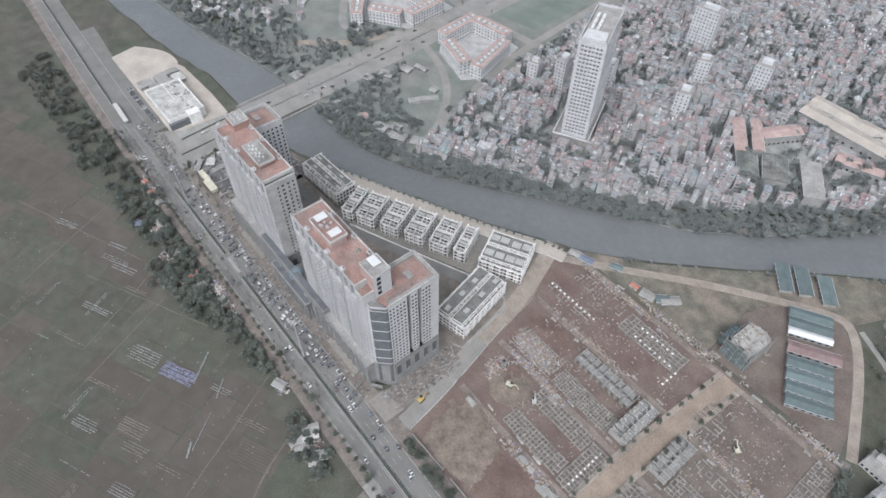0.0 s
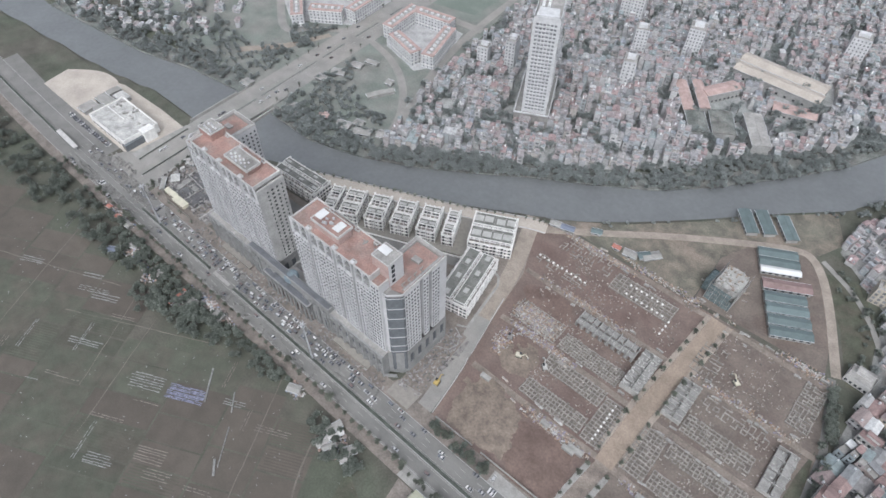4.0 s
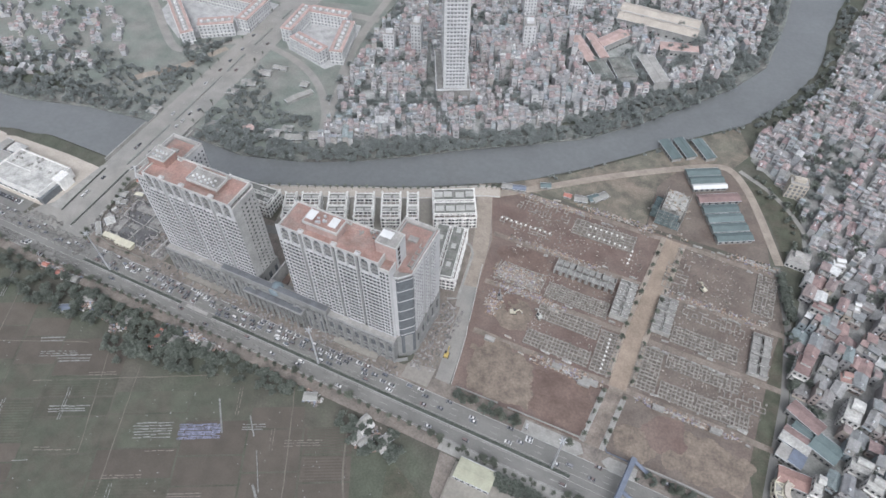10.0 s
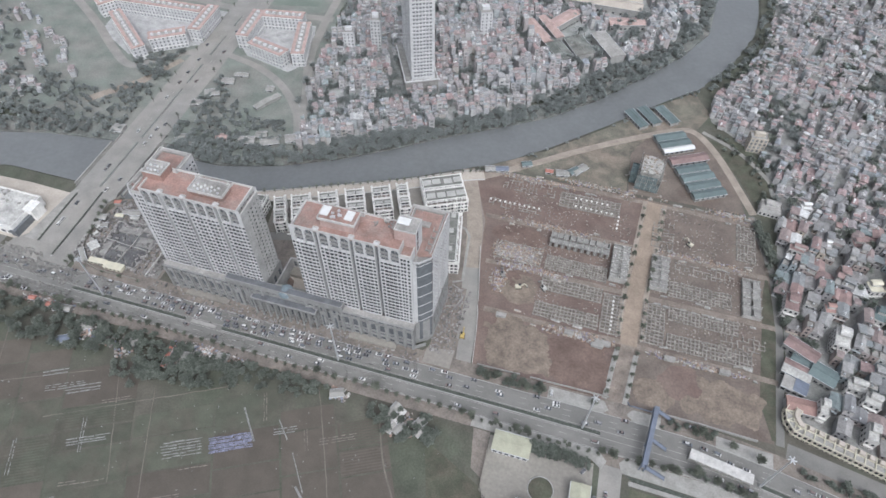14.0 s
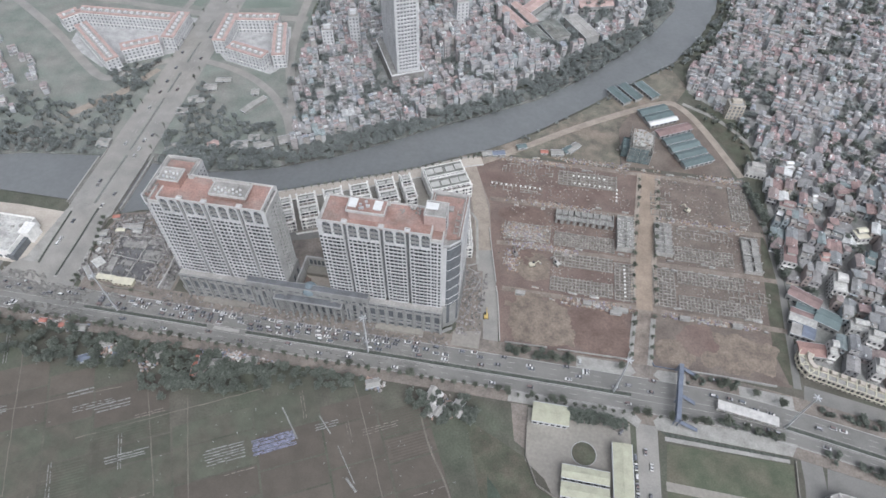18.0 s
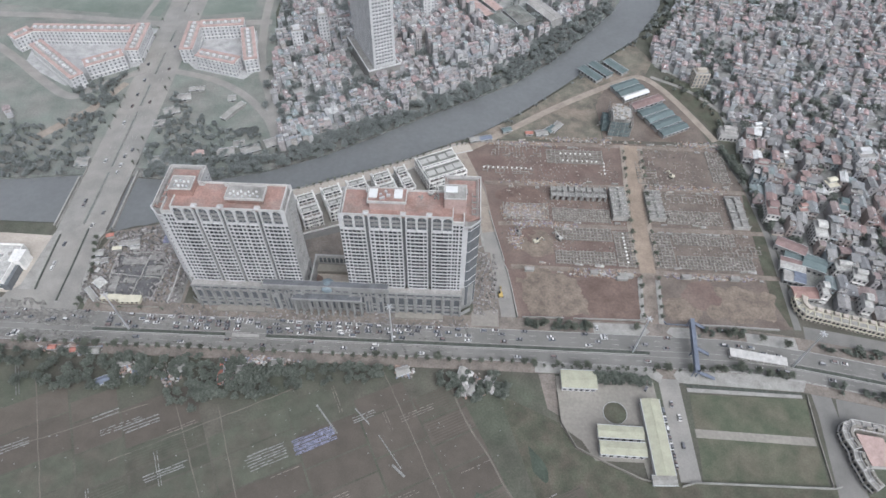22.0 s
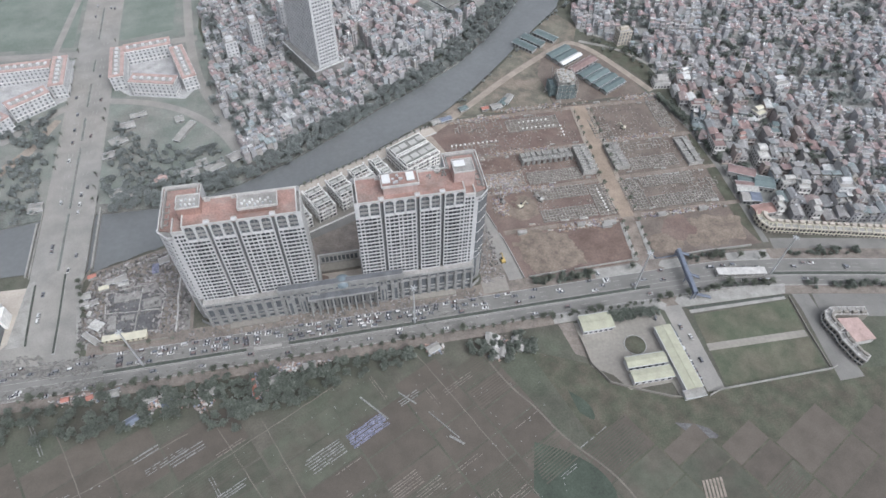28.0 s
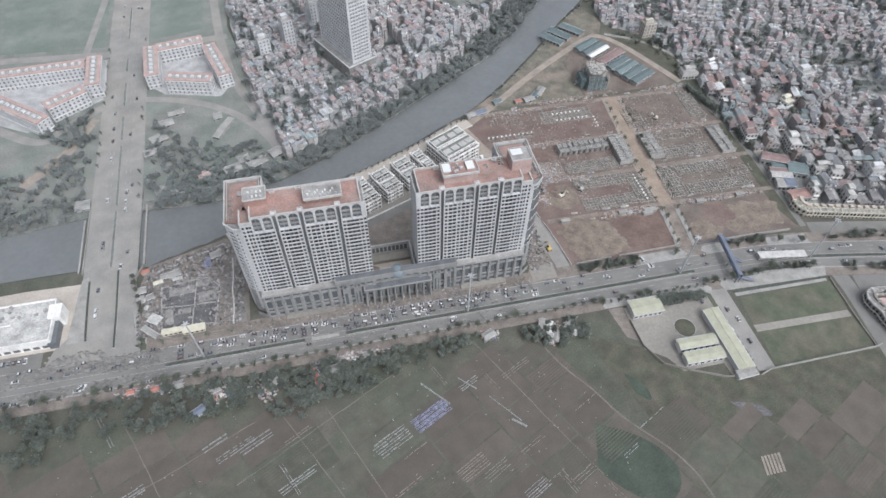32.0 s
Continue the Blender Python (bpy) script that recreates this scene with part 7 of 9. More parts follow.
# loose stacks, cabins and machines on the sites
for i in range(70):
    x, y = R.choice(((R.uniform(-120, -40), R.choice((116.8, 155.3, 195.5, 241)) + R.choice((-3.6, 3.6)) + R.uniform(-0.6, 0.6)), (R.uniform(-18, 46), R.choice((116.5, 155.3, 195.5, 241)) + R.choice((-3.6, 3.6)) + R.uniform(-0.6, 0.6))))
    t = thing("material_stack", (x, y, 0), "small pale stack of building material", "stack", "stacks along the lot lanes", turn=R.uniform(-0.2, 0.2))
    m = Mesh()
    lx, ly, h = R.uniform(1.2, 6.0), R.uniform(0.8, 1.6), R.uniform(0.4, 1.2)
    m.box(-lx / 2, -ly / 2, 0.05, lx / 2, ly / 2, h)
    part("pallet_load", m, R.choice((M_PAVE, M_BLEACHED, M_CONCD, M_YARD, M_PLAZA)), t)
    m = Mesh()
    m.box(-lx / 2 + 0.2, -ly / 2 + 0.1, h, lx / 6, ly / 2 - 0.1, h + 0.35)
    part("top_layer", m, M_PAVE, t)
for x, y, lx in ((-46, 112.0, 9), (-49, 109.6, 7), (-110, 114, 6), (-6, 113, 6), (26, 113, 6), (-67, 113.6, 5)):
    t = thing("site_cabin", (x, y, 0), "pale flat-roofed site cabin", "cabin", "site cabins on the lots")
    m = Mesh()
    m.box(-lx / 2, -1.2, 0, lx / 2, 1.2, 2.5)
    shell = part("body", m, M_VILLAWALL, t)
    m = Mesh()
    m.box(-lx / 2 - 0.2, -1.4, 2.5, lx / 2 + 0.2, 1.4, 2.7)
    part("roof", m, M_PAVE, t, "pale cabin roof")
    m = Mesh()
    m.box(-lx / 2 + 0.6, -1.26, 0.2, -lx / 2 + 1.5, -1.2, 2.1)
    part("door", m, M_CONCD, shell, "dark cabin door")


def digger(x, y, turn, mat, label):
    t = thing("excavator", (x, y, 0), label, "excavator", turn=turn)
    for s in (-1, 1):
        m = Mesh()
        m.box(-2.0, s * 1.3 - 0.35, 0.05, 2.0, s * 1.3 + 0.35, 0.9)
        part("track", m, M_TYRE, t)
    m = Mesh()
    m.box(-2.2, -1.3, 0.9, 1.4, 1.3, 2.2)
    part("body", m, mat, t)
    m = Mesh()
    m.box(0.0, 0.1, 2.2, 1.4, 1.2, 3.1)
    part("cab", m, M_GLASS, t)
    m = Mesh()
    m.beam((1.0, -0.4, 2.0), (3.6, -0.4, 4.6), 0.5)
    m.beam((3.6, -0.4, 4.6), (5.6, -0.4, 1.6), 0.4)
    arm = part("arm", m, mat, t)
    m = Mesh()
    m.box(5.1, -1.0, 0.6, 6.1, 0.2, 1.6)
    part("bucket", m, M_CONCD, arm, "dark steel bucket")


digger(-129.5, 93, 1.7, M_YELLOW, "yellow excavator standing on the access road")
digger(-104, 139, 0.4, M_OFFICE, "dusty excavator on the scraped lot")
digger(-88, 143, 2.4, M_SKYLIGHT, "pale lorry-mounted digger on the lot")
digger(-116, 146, 2.0, M_CONCD, "dark digger beside the fence")
digger(2.4, 209, 2.5, M_OFFICE, "dusty yellow excavator on a bare lot")

# ---- demolished corner site west of the towers ----
sheet("demolition_site", [(-400, 78), (-388, 74), (-331, 74), (-331, 140), (-346, 148), (-396, 133), (-402, 110)], M_SIDE, 0.06, "rubble-strewn demolition site", "ground")
sheet("site_lane", [(-339.5, 74), (-333, 74), (-333.5, 122), (-339.5, 122)], M_ROAD, 0.11, "grey lane beside the tower", "road")
sheet("corner_walk", [(-399, 77), (-391, 71), (-372, 70), (-372, 72.5), (-389, 74), (-396, 80), (-401, 110), (-404, 132), (-406, 132), (-404, 108)], M_PAVE, 0.16, "pale paved corner walk with planting", "pavement")
t = thing("basement_ruin", (-367, 96, 0), "dark basement of a demolished building with broken walls", "ruin")
# Flat dark slab at ground level.
m = Mesh()
m.prism([(-384, 81), (-352, 79), (-349, 106), (-357, 116), (-386, 113)], -0.1, 0.10)
part("basement_floor", m, M_PIT, t, "dark basement floor", local=False)
for pts, h in (([(-384, 81), (-352, 79)], 1.4), ([(-352, 79), (-349, 106), (-357, 116)], 1.8), ([(-357, 116), (-386, 113)], 1.5), ([(-386, 113), (-384, 81)], 1.2), ([(-366, 80), (-364, 115)], 1.1), ([(-385, 97), (-350, 95)], 0.9), ([(-364, 104), (-350, 103)], 1.3)):
    m = Mesh()
    line = finer(pts, 1.5)
    left, right = offset(line, -0.27), offset(line, 0.27)
    up = 1.0
    for i, (p, q) in enumerate(zip(left, right)):
        up = R.choice((0.15, 0.5, 0.8, 1.1)) if R.random() < 0.4 else up
        m.v += [(*p, 0.0), (*p, h * up), (*q, h * up), (*q, 0.0)]
        if i:
            n = 4 * i
            m.f += [(n - 4 + k, n - 3 + k, n + 1 + k, n + k) for k in range(3)]
    m.f += [(0, 3, 2, 1), tuple(len(m.v) - 4 + k for k in range(4))]
    part("broken_wall", m, M_CONC, t, "broken concrete basement wall", local=False)
for i in range(7):
    for j in range(6):
        if R.random() < 0.75:
            m = Mesh()
            x, y = -382 + i * 4.8 + R.uniform(-0.5, 0.5), 84 + j * 5.0 + R.uniform(-0.5, 0.5)
            m.box(x - 0.35, y - 0.35, 0.05, x + 0.35, y + 0.35, R.uniform(0.8, 2.6))
            part("column_stub", m, M_CONCD, t, local=False)
for x, y, lx, ly, a in ((-357, 101, 11, 8, 0.04), (-373, 108, 16, 6, 0.06), (-380, 89, 5, 12, 0.08), (-359, 112, 10, 5, 0.1), (-371, 92, 8, 4, 0.0)):
    m = Mesh()
    m.obox(x, y, 0.1, R.uniform(0.5, 0.9), lx, ly, a)
    part("slab_remnant", m, M_CONCD, t, "grey remnant of a ground slab", local=False)
for x, y, lx, ly, a, mat, lab in ((-394, 98, 3.4, 2.2, 1.3, M_BLEACHED, "white parked site container"), (-396, 104, 3.6, 2.4, 1.4, M_BLEACHED, "white parked site container"), (-393, 92, 3.0, 2.4, 1.2, M_PAVE, "pale site container beside the ruin"), (-397, 128, 5, 3, 0.3, M_RED, "faded red tarpaulin stall"), (-357, 127, 4, 8, 0.1, M_NET, "heap under a violet-blue tarpaulin"), (-388, 117, 6, 3, 0.2, M_OFFICE, "yellowish tin shelter beside the ruin"), (-376, 118, 6, 2.6, 0.1, M_BLEACHED, "white tin shelter beside the ruin")):
    c = thing("site_shelter", (x, y, 0), lab, "shelter", "containers and shelters on the corner site", turn=a)
    m = Mesh()
    m.box(-lx / 2, -ly / 2, 0, lx / 2, ly / 2, 2.2)
    part("body", m, M_VILLAWALL, c)
    m = Mesh()
    m.gable(0, 0, 2.2, 0.4, lx, ly, 0, 0.15)
    part("roof", m, mat, c)
m = Mesh()
ribbon(m, rounded([(-382, 128), (-372, 134), (-356, 139), (-347, 143)], 2), -0.5, 0.5, 0, 0.9)
structure("site_retaining_wall", m, M_CONC, "curved pale retaining wall on the corner site", "wall")
m = Mesh()
ribbon(m, rounded([(-340.8, 76), (-340.2, 92), (-341.4, 100), (-340.4, 112), (-341, 128)], 1), -0.35, 0.35, 0, 2.0)
structure("site_hoarding", m, M_PARAPET, "pale hoarding along the site lane", "wall")
t = thing("rubble", (-366, 105, 0), "scattered broken concrete, boards and scrap", "rubble", kind="stuff")
m = Mesh()
for i in range(1700):
    x, y = R.uniform(-400, -334), R.uniform(76, 142)
    if inside(x, y, [(-400, 80), (-388, 76), (-333, 76), (-333, 138), (-346, 146), (-394, 131), (-401, 110)]) and (not inside(x, y, [(-381, 82), (-353, 80), (-351, 104), (-384, 112)]) or R.random() < 0.12):
        m.obox(x, y, 0.02, R.uniform(0.2, 1.6), R.uniform(0.4, 3.2), R.uniform(0.3, 1.4), R.random() * 3.1)
part("pieces", m, M_SCRAP, t, local=False)
m = Mesh()
for i in range(260):
    x, y = R.uniform(-147, -132), R.uniform(77, 126)
    m.obox(x, y, 0.1, R.uniform(0.3, 1.3), R.uniform(0.4, 2.2), R.uniform(0.3, 1.2), R.random() * 3.1)
for i in range(240):
    x, y = R.uniform(-335, -150), R.uniform(66.5, 74.5)
    m.obox(x, y, 0.2, R.uniform(0.4, 0.9), R.uniform(0.4, 2.6), R.uniform(0.3, 1.1), R.random() * 3.1)
structure("scattered_rubble", m, M_SCRAP, "loose rubble round the towers", "rubble", kind="stuff")
for x, y, lx, ly, a in ((-377, 77.2, 12, 3.4, 0.03), (-364.2, 76.4, 13, 4.8, 0.03)):
    t = thing("site_office", (x, y, 0), "cream flat-roofed site office", "cabin", "site offices at the corner", turn=a)
    m = Mesh()
    m.box(-lx / 2, -ly / 2, 0, lx / 2, ly / 2, 2.8)
    part("wall", m, M_OFFICE, t)
    m = Mesh()
    m.box(-lx / 2 - 0.3, -ly / 2 - 0.3, 2.8, lx / 2 + 0.3, ly / 2 + 0.3, 3.0)
    part("roof", m, M_OFFICE, t, "cream roof sheet")
    for i in range(4):
        m = Mesh()
        m.box(-lx / 2 + 1.5 + i * lx / 4.4, -ly / 2 - 0.05, 1.0, -lx / 2 + 2.9 + i * lx / 4.4, -ly / 2, 2.1)
        part("window", m, M_GLASS, t)
for x, y, lx, ly, a in ((-390, 79, 12, 2.2, -0.75), (-388, 88, 7, 5, -0.6), (-378, 122, 7, 4, 0.3), (-398, 112, 5, 4, 0.2), (-398, 106, 4, 3, 0.2), (-392, 106, 4, 3, 0.3), (-384, 121, 5, 3, 0.1), (-352, 133, 6, 4, 0.3)):
    hall("lean_to", x, y, lx, ly, 2.6, 0.5, a, R.choice((M_BLEACHED, M_ROOFGREY, M_PAVE)), "small tin-roofed shelter on the site", group="shelters on the demolition site", category="shelter", seams=1)


# ---- farmland south of the road ----
FA = radians(26.5)
fc, fs = math.cos(FA), math.sin(FA)
FP = lambda u, v: (-300 + u * fc - v * fs, -10 + u * fs + v * fc)
FIELD = [(-640, -20), (-440, 24), (-330, 22), (-240, 34), (-130, 36), (-118, 20), (-108, -16), (-62, -34), (44, -32), (70, -60), (90, -190), (-640, -190)]
u = -330.0
while u < 470:
    du = R.uniform(24, 44)
    v = -260.0
    while v < 130:
        dv = R.uniform(10, 26)
        q = [FP(u + 0.6, v + 0.5), FP(u + du - 0.6, v + 0.5), FP(u + du - 0.6, v + dv - 0.5), FP(u + 0.6, v + dv - 0.5)]
        if all(inside(x, y, FIELD) for x, y in q):
            cx, cy = FP(u + du / 2, v + dv / 2)
            g = noise.noise((cx * 0.009, cy * 0.013, 4.0)) + (0.20 if cx < -345 else -0.06) + (0.1 if cy > 8 else 0.0)
            green = g + R.uniform(-0.22, 0.22) > 0.17
            m = Mesh()
            m.prism(q, -0.1, 0.10)
            plot = structure("plot", m, M_PLOT_GREEN if green else M_PLOT, "green vegetable plot" if green else "tilled brown plot", "plot")
            if R.random() < 0.24:
                m = Mesh()
                k = int(dv / 1.6)
                for i in range(k):
                    w = v + 0.9 + i * 1.6
                    a, b2 = u + 1 + R.random() * 3, u + du - 1 - R.random() * 6
                    m.bar(FP(a, w), FP(b2, w), 0.8, 0.05, 0.19)
                structure("seed_beds", m, M_PLOT_GREEN if R.random() < 0.5 else M_PLOT, "raised seed beds in rows", "seed bed", kind="stuff")
        v += dv
    u += du
# covered beds and nets
for k, (x, y, le, wd, n, mat, lab) in enumerate((
    (-308, -29, 23, 4.5, 3, M_PLASTIC, "rows under pale plastic sheet"), (-257, -19, 22, 10, 6, M_PLASTIC, "thin rows of pale plastic"), (-233, -8.5, 24, 9, 9, M_NET, "blue shade nets over seedlings"),
    (-217, -42, 18, 9, 6, M_SIDE, "pale rows of dry beds"), (-205, -46, 16, 6, 4, M_SIDE, "pale rows of dry beds"), (-160, -58, 14, 5, 3, M_SIDE, "pale rows of dry beds"), (-330, -4, 20, 6, 3, M_PLASTIC, "thin rows of pale plastic"),
    (-352, 0, 16, 4, 2, M_PLASTIC, "thin rows of pale plastic"), (-187, -60, 16, 7, 5, M_PLASTIC, "thin rows of pale plastic"), (-236, -62, 18, 7, 5, M_PLASTIC, "thin rows of pale plastic"), (-395, -20, 18, 5, 3, M_PLASTIC, "thin rows of pale plastic"))):
    m = Mesh()
    for i in range(n):
        o = (i - (n - 1) / 2) * wd / n
        a = -le / 2 + R.uniform(0, 2)
        while a < le / 2 - 2:
            b2 = min(a + R.uniform(3, 9), le / 2)
            q = o + R.uniform(-0.25, 0.25)
            m.bar((x + a * fc - q * fs, y + a * fs + q * fc), (x + b2 * fc - q * fs, y + b2 * fs + q * fc), wd / n * (R.uniform(0.2, 0.42) if mat is not M_NET else R.uniform(0.45, 0.8)), 0.08, 0.35)
            a = b2 + R.uniform(0.1, 0.8)
    structure("covered_beds", m, mat, lab, "seed bed", kind="stuff")
for a, b2, w in (((-235, 12), (-221, -4), 0.9), ((-189, -20), (-182, -26), 1.2), ((-213, 11), (-204, 2), 0.7), ((-198, -4), (-184, -22), 0.5)):
    m = Mesh()
    m.bar(a, b2, w, 0.05, 0.6)
    structure("plastic_roll", m, M_PLASTIC, "pale roll of plastic on the field", "plastic sheet")
for a, b2 in (((-330, 37), (-284, -46)), ((-290, 8), (-258, -62)), ((-340, -25), (-245, 24)), ((-400, 20), (-360, -60)), ((-440, -40), (-330, 8)), ((-200, 36), (-150, -60))):
    m = Mesh()
    pts = finer([a, b2], 6)
    pts = [(x + R.uniform(-0.3, 0.3), y + R.uniform(-0.3, 0.3)) for x, y in pts]
    ribbon(m, pts, -0.28, 0.28, 0, 0.16)
    structure("field_path", m, M_FPATH, "narrow trodden field path", "path")
PATHR = rounded([(-160, 28), (-149, 3), (-137, -13), (-128, -32), (-106, -57), (-97, -80), (-94, -140)], 2)
m = Mesh()
ribbon(m, PATHR, -0.5, 0.5, 0, 0.23)
structure("meadow_path", m, M_FPATH, "winding pale meadow path", "path")
m = Mesh()
m.prism(rounded([(-144, -32), (-128, -40), (-112, -54), (-108, -72), (-124, -84), (-140, -72), (-152, -58)], 2), -0.1, 0.13)
structure("pond", m, M_POND, "dark weedy pond", "pond")
m = Mesh()
m.prism(rounded([(-116, -6), (-106, -16), (-106, -28), (-114, -20)], 2), -0.1, 0.12)
structure("small_pond", m, M_POND, "small dark weedy pond", "pond")
for x0, x1, y in ((-62, -50, -74),):
    for i in range(6):
        m = Mesh()
        m.bar((x0 + i * 2.0, y + 5), (x0 + i * 2.0 - 2, y - 5), 1.2, 0, 0.3)
        structure("seed_bed", m, M_TRACK, "pale dry bed", "seed bed")
m = Mesh()
m.prism(rounded([(-63, -36), (-48, -40), (-40, -50), (-56, -46)], 1), -0.1, 0.08)
structure("mud_patch", m, M_PIT, "dark mud patch", "ground")


m = Mesh()
for i in range(420):
    x, y = R.uniform(-460, -100), R.uniform(-110, 34)
    if noise.noise((x * 0.03, y * 0.03, 5.0)) < -0.05:
        continue
    if inside(x, y, FIELD):
        m.obox(x, y, 0.05, R.uniform(0.2, 0.6), R.uniform(0.2, 1.0), R.uniform(0.15, 0.45), FA + R.choice((0, 1.57)) + R.uniform(-0.3, 0.3))
structure("field_litter", m, M_PLASTIC, "scraps of plastic, crates and stakes on the fields", "litter", kind="stuff")
for i in range(26):
    x, y = R.uniform(-440, -110), R.uniform(-95, 24)
    if not inside(x, y, FIELD):
        continue
    m = Mesh()
    le, ang, n = R.uniform(8, 22), FA + R.choice((0.0, 0.0, 1.571)), R.randrange(1, 4)
    c2, s2 = math.cos(ang), math.sin(ang)
    for k in range(n):
        a = -le / 2
        while a < le / 2 - 1:
            b2 = min(a + R.uniform(1, 6), le / 2)
            q = k * 1.5 + R.uniform(-0.15, 0.15)
            m.bar((x + a * c2 - q * s2, y + a * s2 + q * c2), (x + b2 * c2 - q * s2, y + b2 * s2 + q * c2), R.uniform(0.25, 0.5), 0.05, 0.3)
            a = b2 + R.uniform(0.3, 2.0)
    structure("covered_row", m, R.choice((M_PLASTIC, M_SIDE, M_SIDE)), "broken pale row of covered seedlings", "seed bed", kind="stuff")


# ---- trees ----
def crown_mesh(m, cx, cy, cz, rx, rz, clumps, leaves, size, rnd):
    """Small leaf blades in uneven clumps with gaps between them."""
    for _ in range(clumps):
        a, e, q = rnd.random() * 6.283, rnd.uniform(-0.5, 1.4), rnd.uniform(0.35, 1.0)
        kx, ky, kz = cx + rx * q * math.cos(a) * math.cos(e) * 0.9, cy + rx * q * math.sin(a) * math.cos(e) * 0.9, cz + rz * q * math.sin(e)
        for _ in range(leaves):
            px, py, pz = kx + rnd.gauss(0, rx * 0.22), ky + rnd.gauss(0, rx * 0.22), kz + rnd.gauss(0, rz * 0.2)
            a1, t1, s = rnd.random() * 6.283, rnd.uniform(-0.7, 0.7), size * rnd.uniform(0.6, 1.3)
            ux, uy = math.cos(a1) * s, math.sin(a1) * s
            wx, wy, wz = -math.sin(a1) * s * math.cos(t1), math.cos(a1) * s * math.cos(t1), s * math.sin(t1)
            m.poly([(px - ux, py - uy, pz), (px + wx, py + wy, pz + wz), (px + ux, py + uy, pz), (px - wx, py - wy, pz - wz)])


def tree(kind, label, h, rx, clumps, leaves, size, seed):
    rnd = random.Random(seed)
    t = thing(kind, (0, 0, -50), label, "tree", "street trees")
    m = Mesh()
    m.tube(0, 0, 0, h * 0.5, 0.16, 0.09, 7)
    for i in range(4):
        a = i * 1.7 + rnd.random()
        m.beam((0, 0, h * 0.38), (math.cos(a) * rx * 0.6, math.sin(a) * rx * 0.6, h * 0.7), 0.09)
    part("trunk", m, M_BARK, t)
    m = Mesh()
    crown_mesh(m, 0, 0, h * 0.68, rx, h * 0.30, clumps, leaves, size, rnd)
    part("crown", m, M_GREEN, t)
    return t


TREES = [tree("street_tree", "young street tree with a thin dark crown", 5.0, 1.5, 15, 13, 0.27, 1), tree("street_tree", "young street tree with a thin dark crown", 4.2, 1.2, 11, 13, 0.25, 2),
         tree("street_tree", "fuller street tree with a dark crown", 6.2, 2.2, 26, 15, 0.33, 3)]
placed = set()


def plant(x, y, i=None):
    i = R.randrange(3) if i is None else i
    z, s = R.random() * 360, R.uniform(0.85, 1.2)
    m = pose(x, y, 0.1, 0, 0, z)
    if i in placed:
        ob = copy_thing(TREES[i], m)
    else:
        placed.add(i)
        ob = TREES[i]
        ob.matrix_basis = m
    ob.scale = (s, s, s)


x = -470.0
while x < 2:
    if not (-118 < x < -26 and R.random() < 0.55) and not -436 < x < -425:
        plant(x, 43.6 + R.uniform(-0.6, 0.6), R.choice((0, 0, 1, 2)))
    x += R.uniform(5.5, 7.6)
for i in range(14):
    plant(-110 + i * 5.4, 42 + R.uniform(-0.3, 0.3), 1)
for s in (-1, 1):
    for i in range(13):
        y = 122 + i * 9.2
        xm = np.interp(y, [p[1] for p in MID], [p[0] for p in MID])
        plant(xm + s * 6.9, y + R.uniform(-1, 1), R.choice((0, 1)))
    for i in range(5):
        y = 80 + i * 7.5
        xm = np.interp(y, [p[1] for p in MID], [p[0] for p in MID])
        plant(xm + s * 6.0, y, R.choice((0, 1)))
for i in range(8):
    plant(-404 + i * 1.5, 124 - i * 5.6 if i < 6 else 80 - i, 0)
for i in range(5):
    plant(-396 + i * 13.5, 70.2, 1)
PFINE = finer(PROM, 5.0)
for p in PFINE[2:]:
    plant(p[0] + 0.3, p[1] + R.uniform(-0.6, 0.3), 1)
for y in range(200, 420, 13):
    xm = np.interp(y, [p[1] for p in NORTH], [p[0] for p in NORTH])
    plant(xm + R.choice((15.5, -15.5)), y, 1)
for x, y in ((-108, 70), (-103, 71), (-96, 70.5), (-88, 71), (-84, 69), (-76, 70), (-46, 71), (10, 69), (14, 70), (17, 68), (30, 67), (44, 63), (22, 45), (28, 44), (12, 47), (35, 43), (40, 42), (-32, 43.5), (-2, 45)):
    plant(x, y, 2)

# larger broadleaf trees in belts, joined: nobody could count them
def woods(name, poly, count, label, lo=4.0, hi=8.0, size=0.8, per=11):
    xs, ys = [p[0] for p in poly], [p[1] for p in poly]
    m, trunks, n = Mesh(), Mesh(), 0
    guard = 0
    while n < count and guard < count * 30:
        guard += 1
        x, y = R.uniform(min(xs), max(xs)), R.uniform(min(ys), max(ys))
        if not inside(x, y, poly):
            continue
        n += 1
        h = R.uniform(lo, hi)
        trunks.beam((x, y, -0.5), (x, y, h * 0.6), 0.3)
        crown_mesh(m, x, y, h * 0.62, h * 0.44, h * 0.34, per, 15, size * 0.74 * R.uniform(0.8, 1.2), R)
    t = thing(name, (sum(xs) / len(xs), sum(ys) / len(ys), 0), label, "trees", kind="stuff")
    part("trunks", trunks, M_BARK, t, local=False)
    # Far belts take the haze-lifted leaf colour.
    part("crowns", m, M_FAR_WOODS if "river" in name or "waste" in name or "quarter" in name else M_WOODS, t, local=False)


W = "belt of dark broadleaf trees"
woods("roadside_trees", [(-430, 38), (-340, 38.5), (-330, 20), (-350, 14), (-395, 14), (-440, 20)], 70, W)
woods("roadside_trees", [(-308, 38), (-282, 38), (-270, 37), (-242, 37), (-246, 22), (-270, 14), (-308, 12)], 55, W)
woods("roadside_trees", [(-620, 36), (-440, 38), (-440, 8), (-520, 10), (-600, 4)], 120, W)
woods("field_trees", [(-166, 36), (-130, 36), (-122, 20), (-150, 18), (-168, 26)], 40, W, 3, 6)
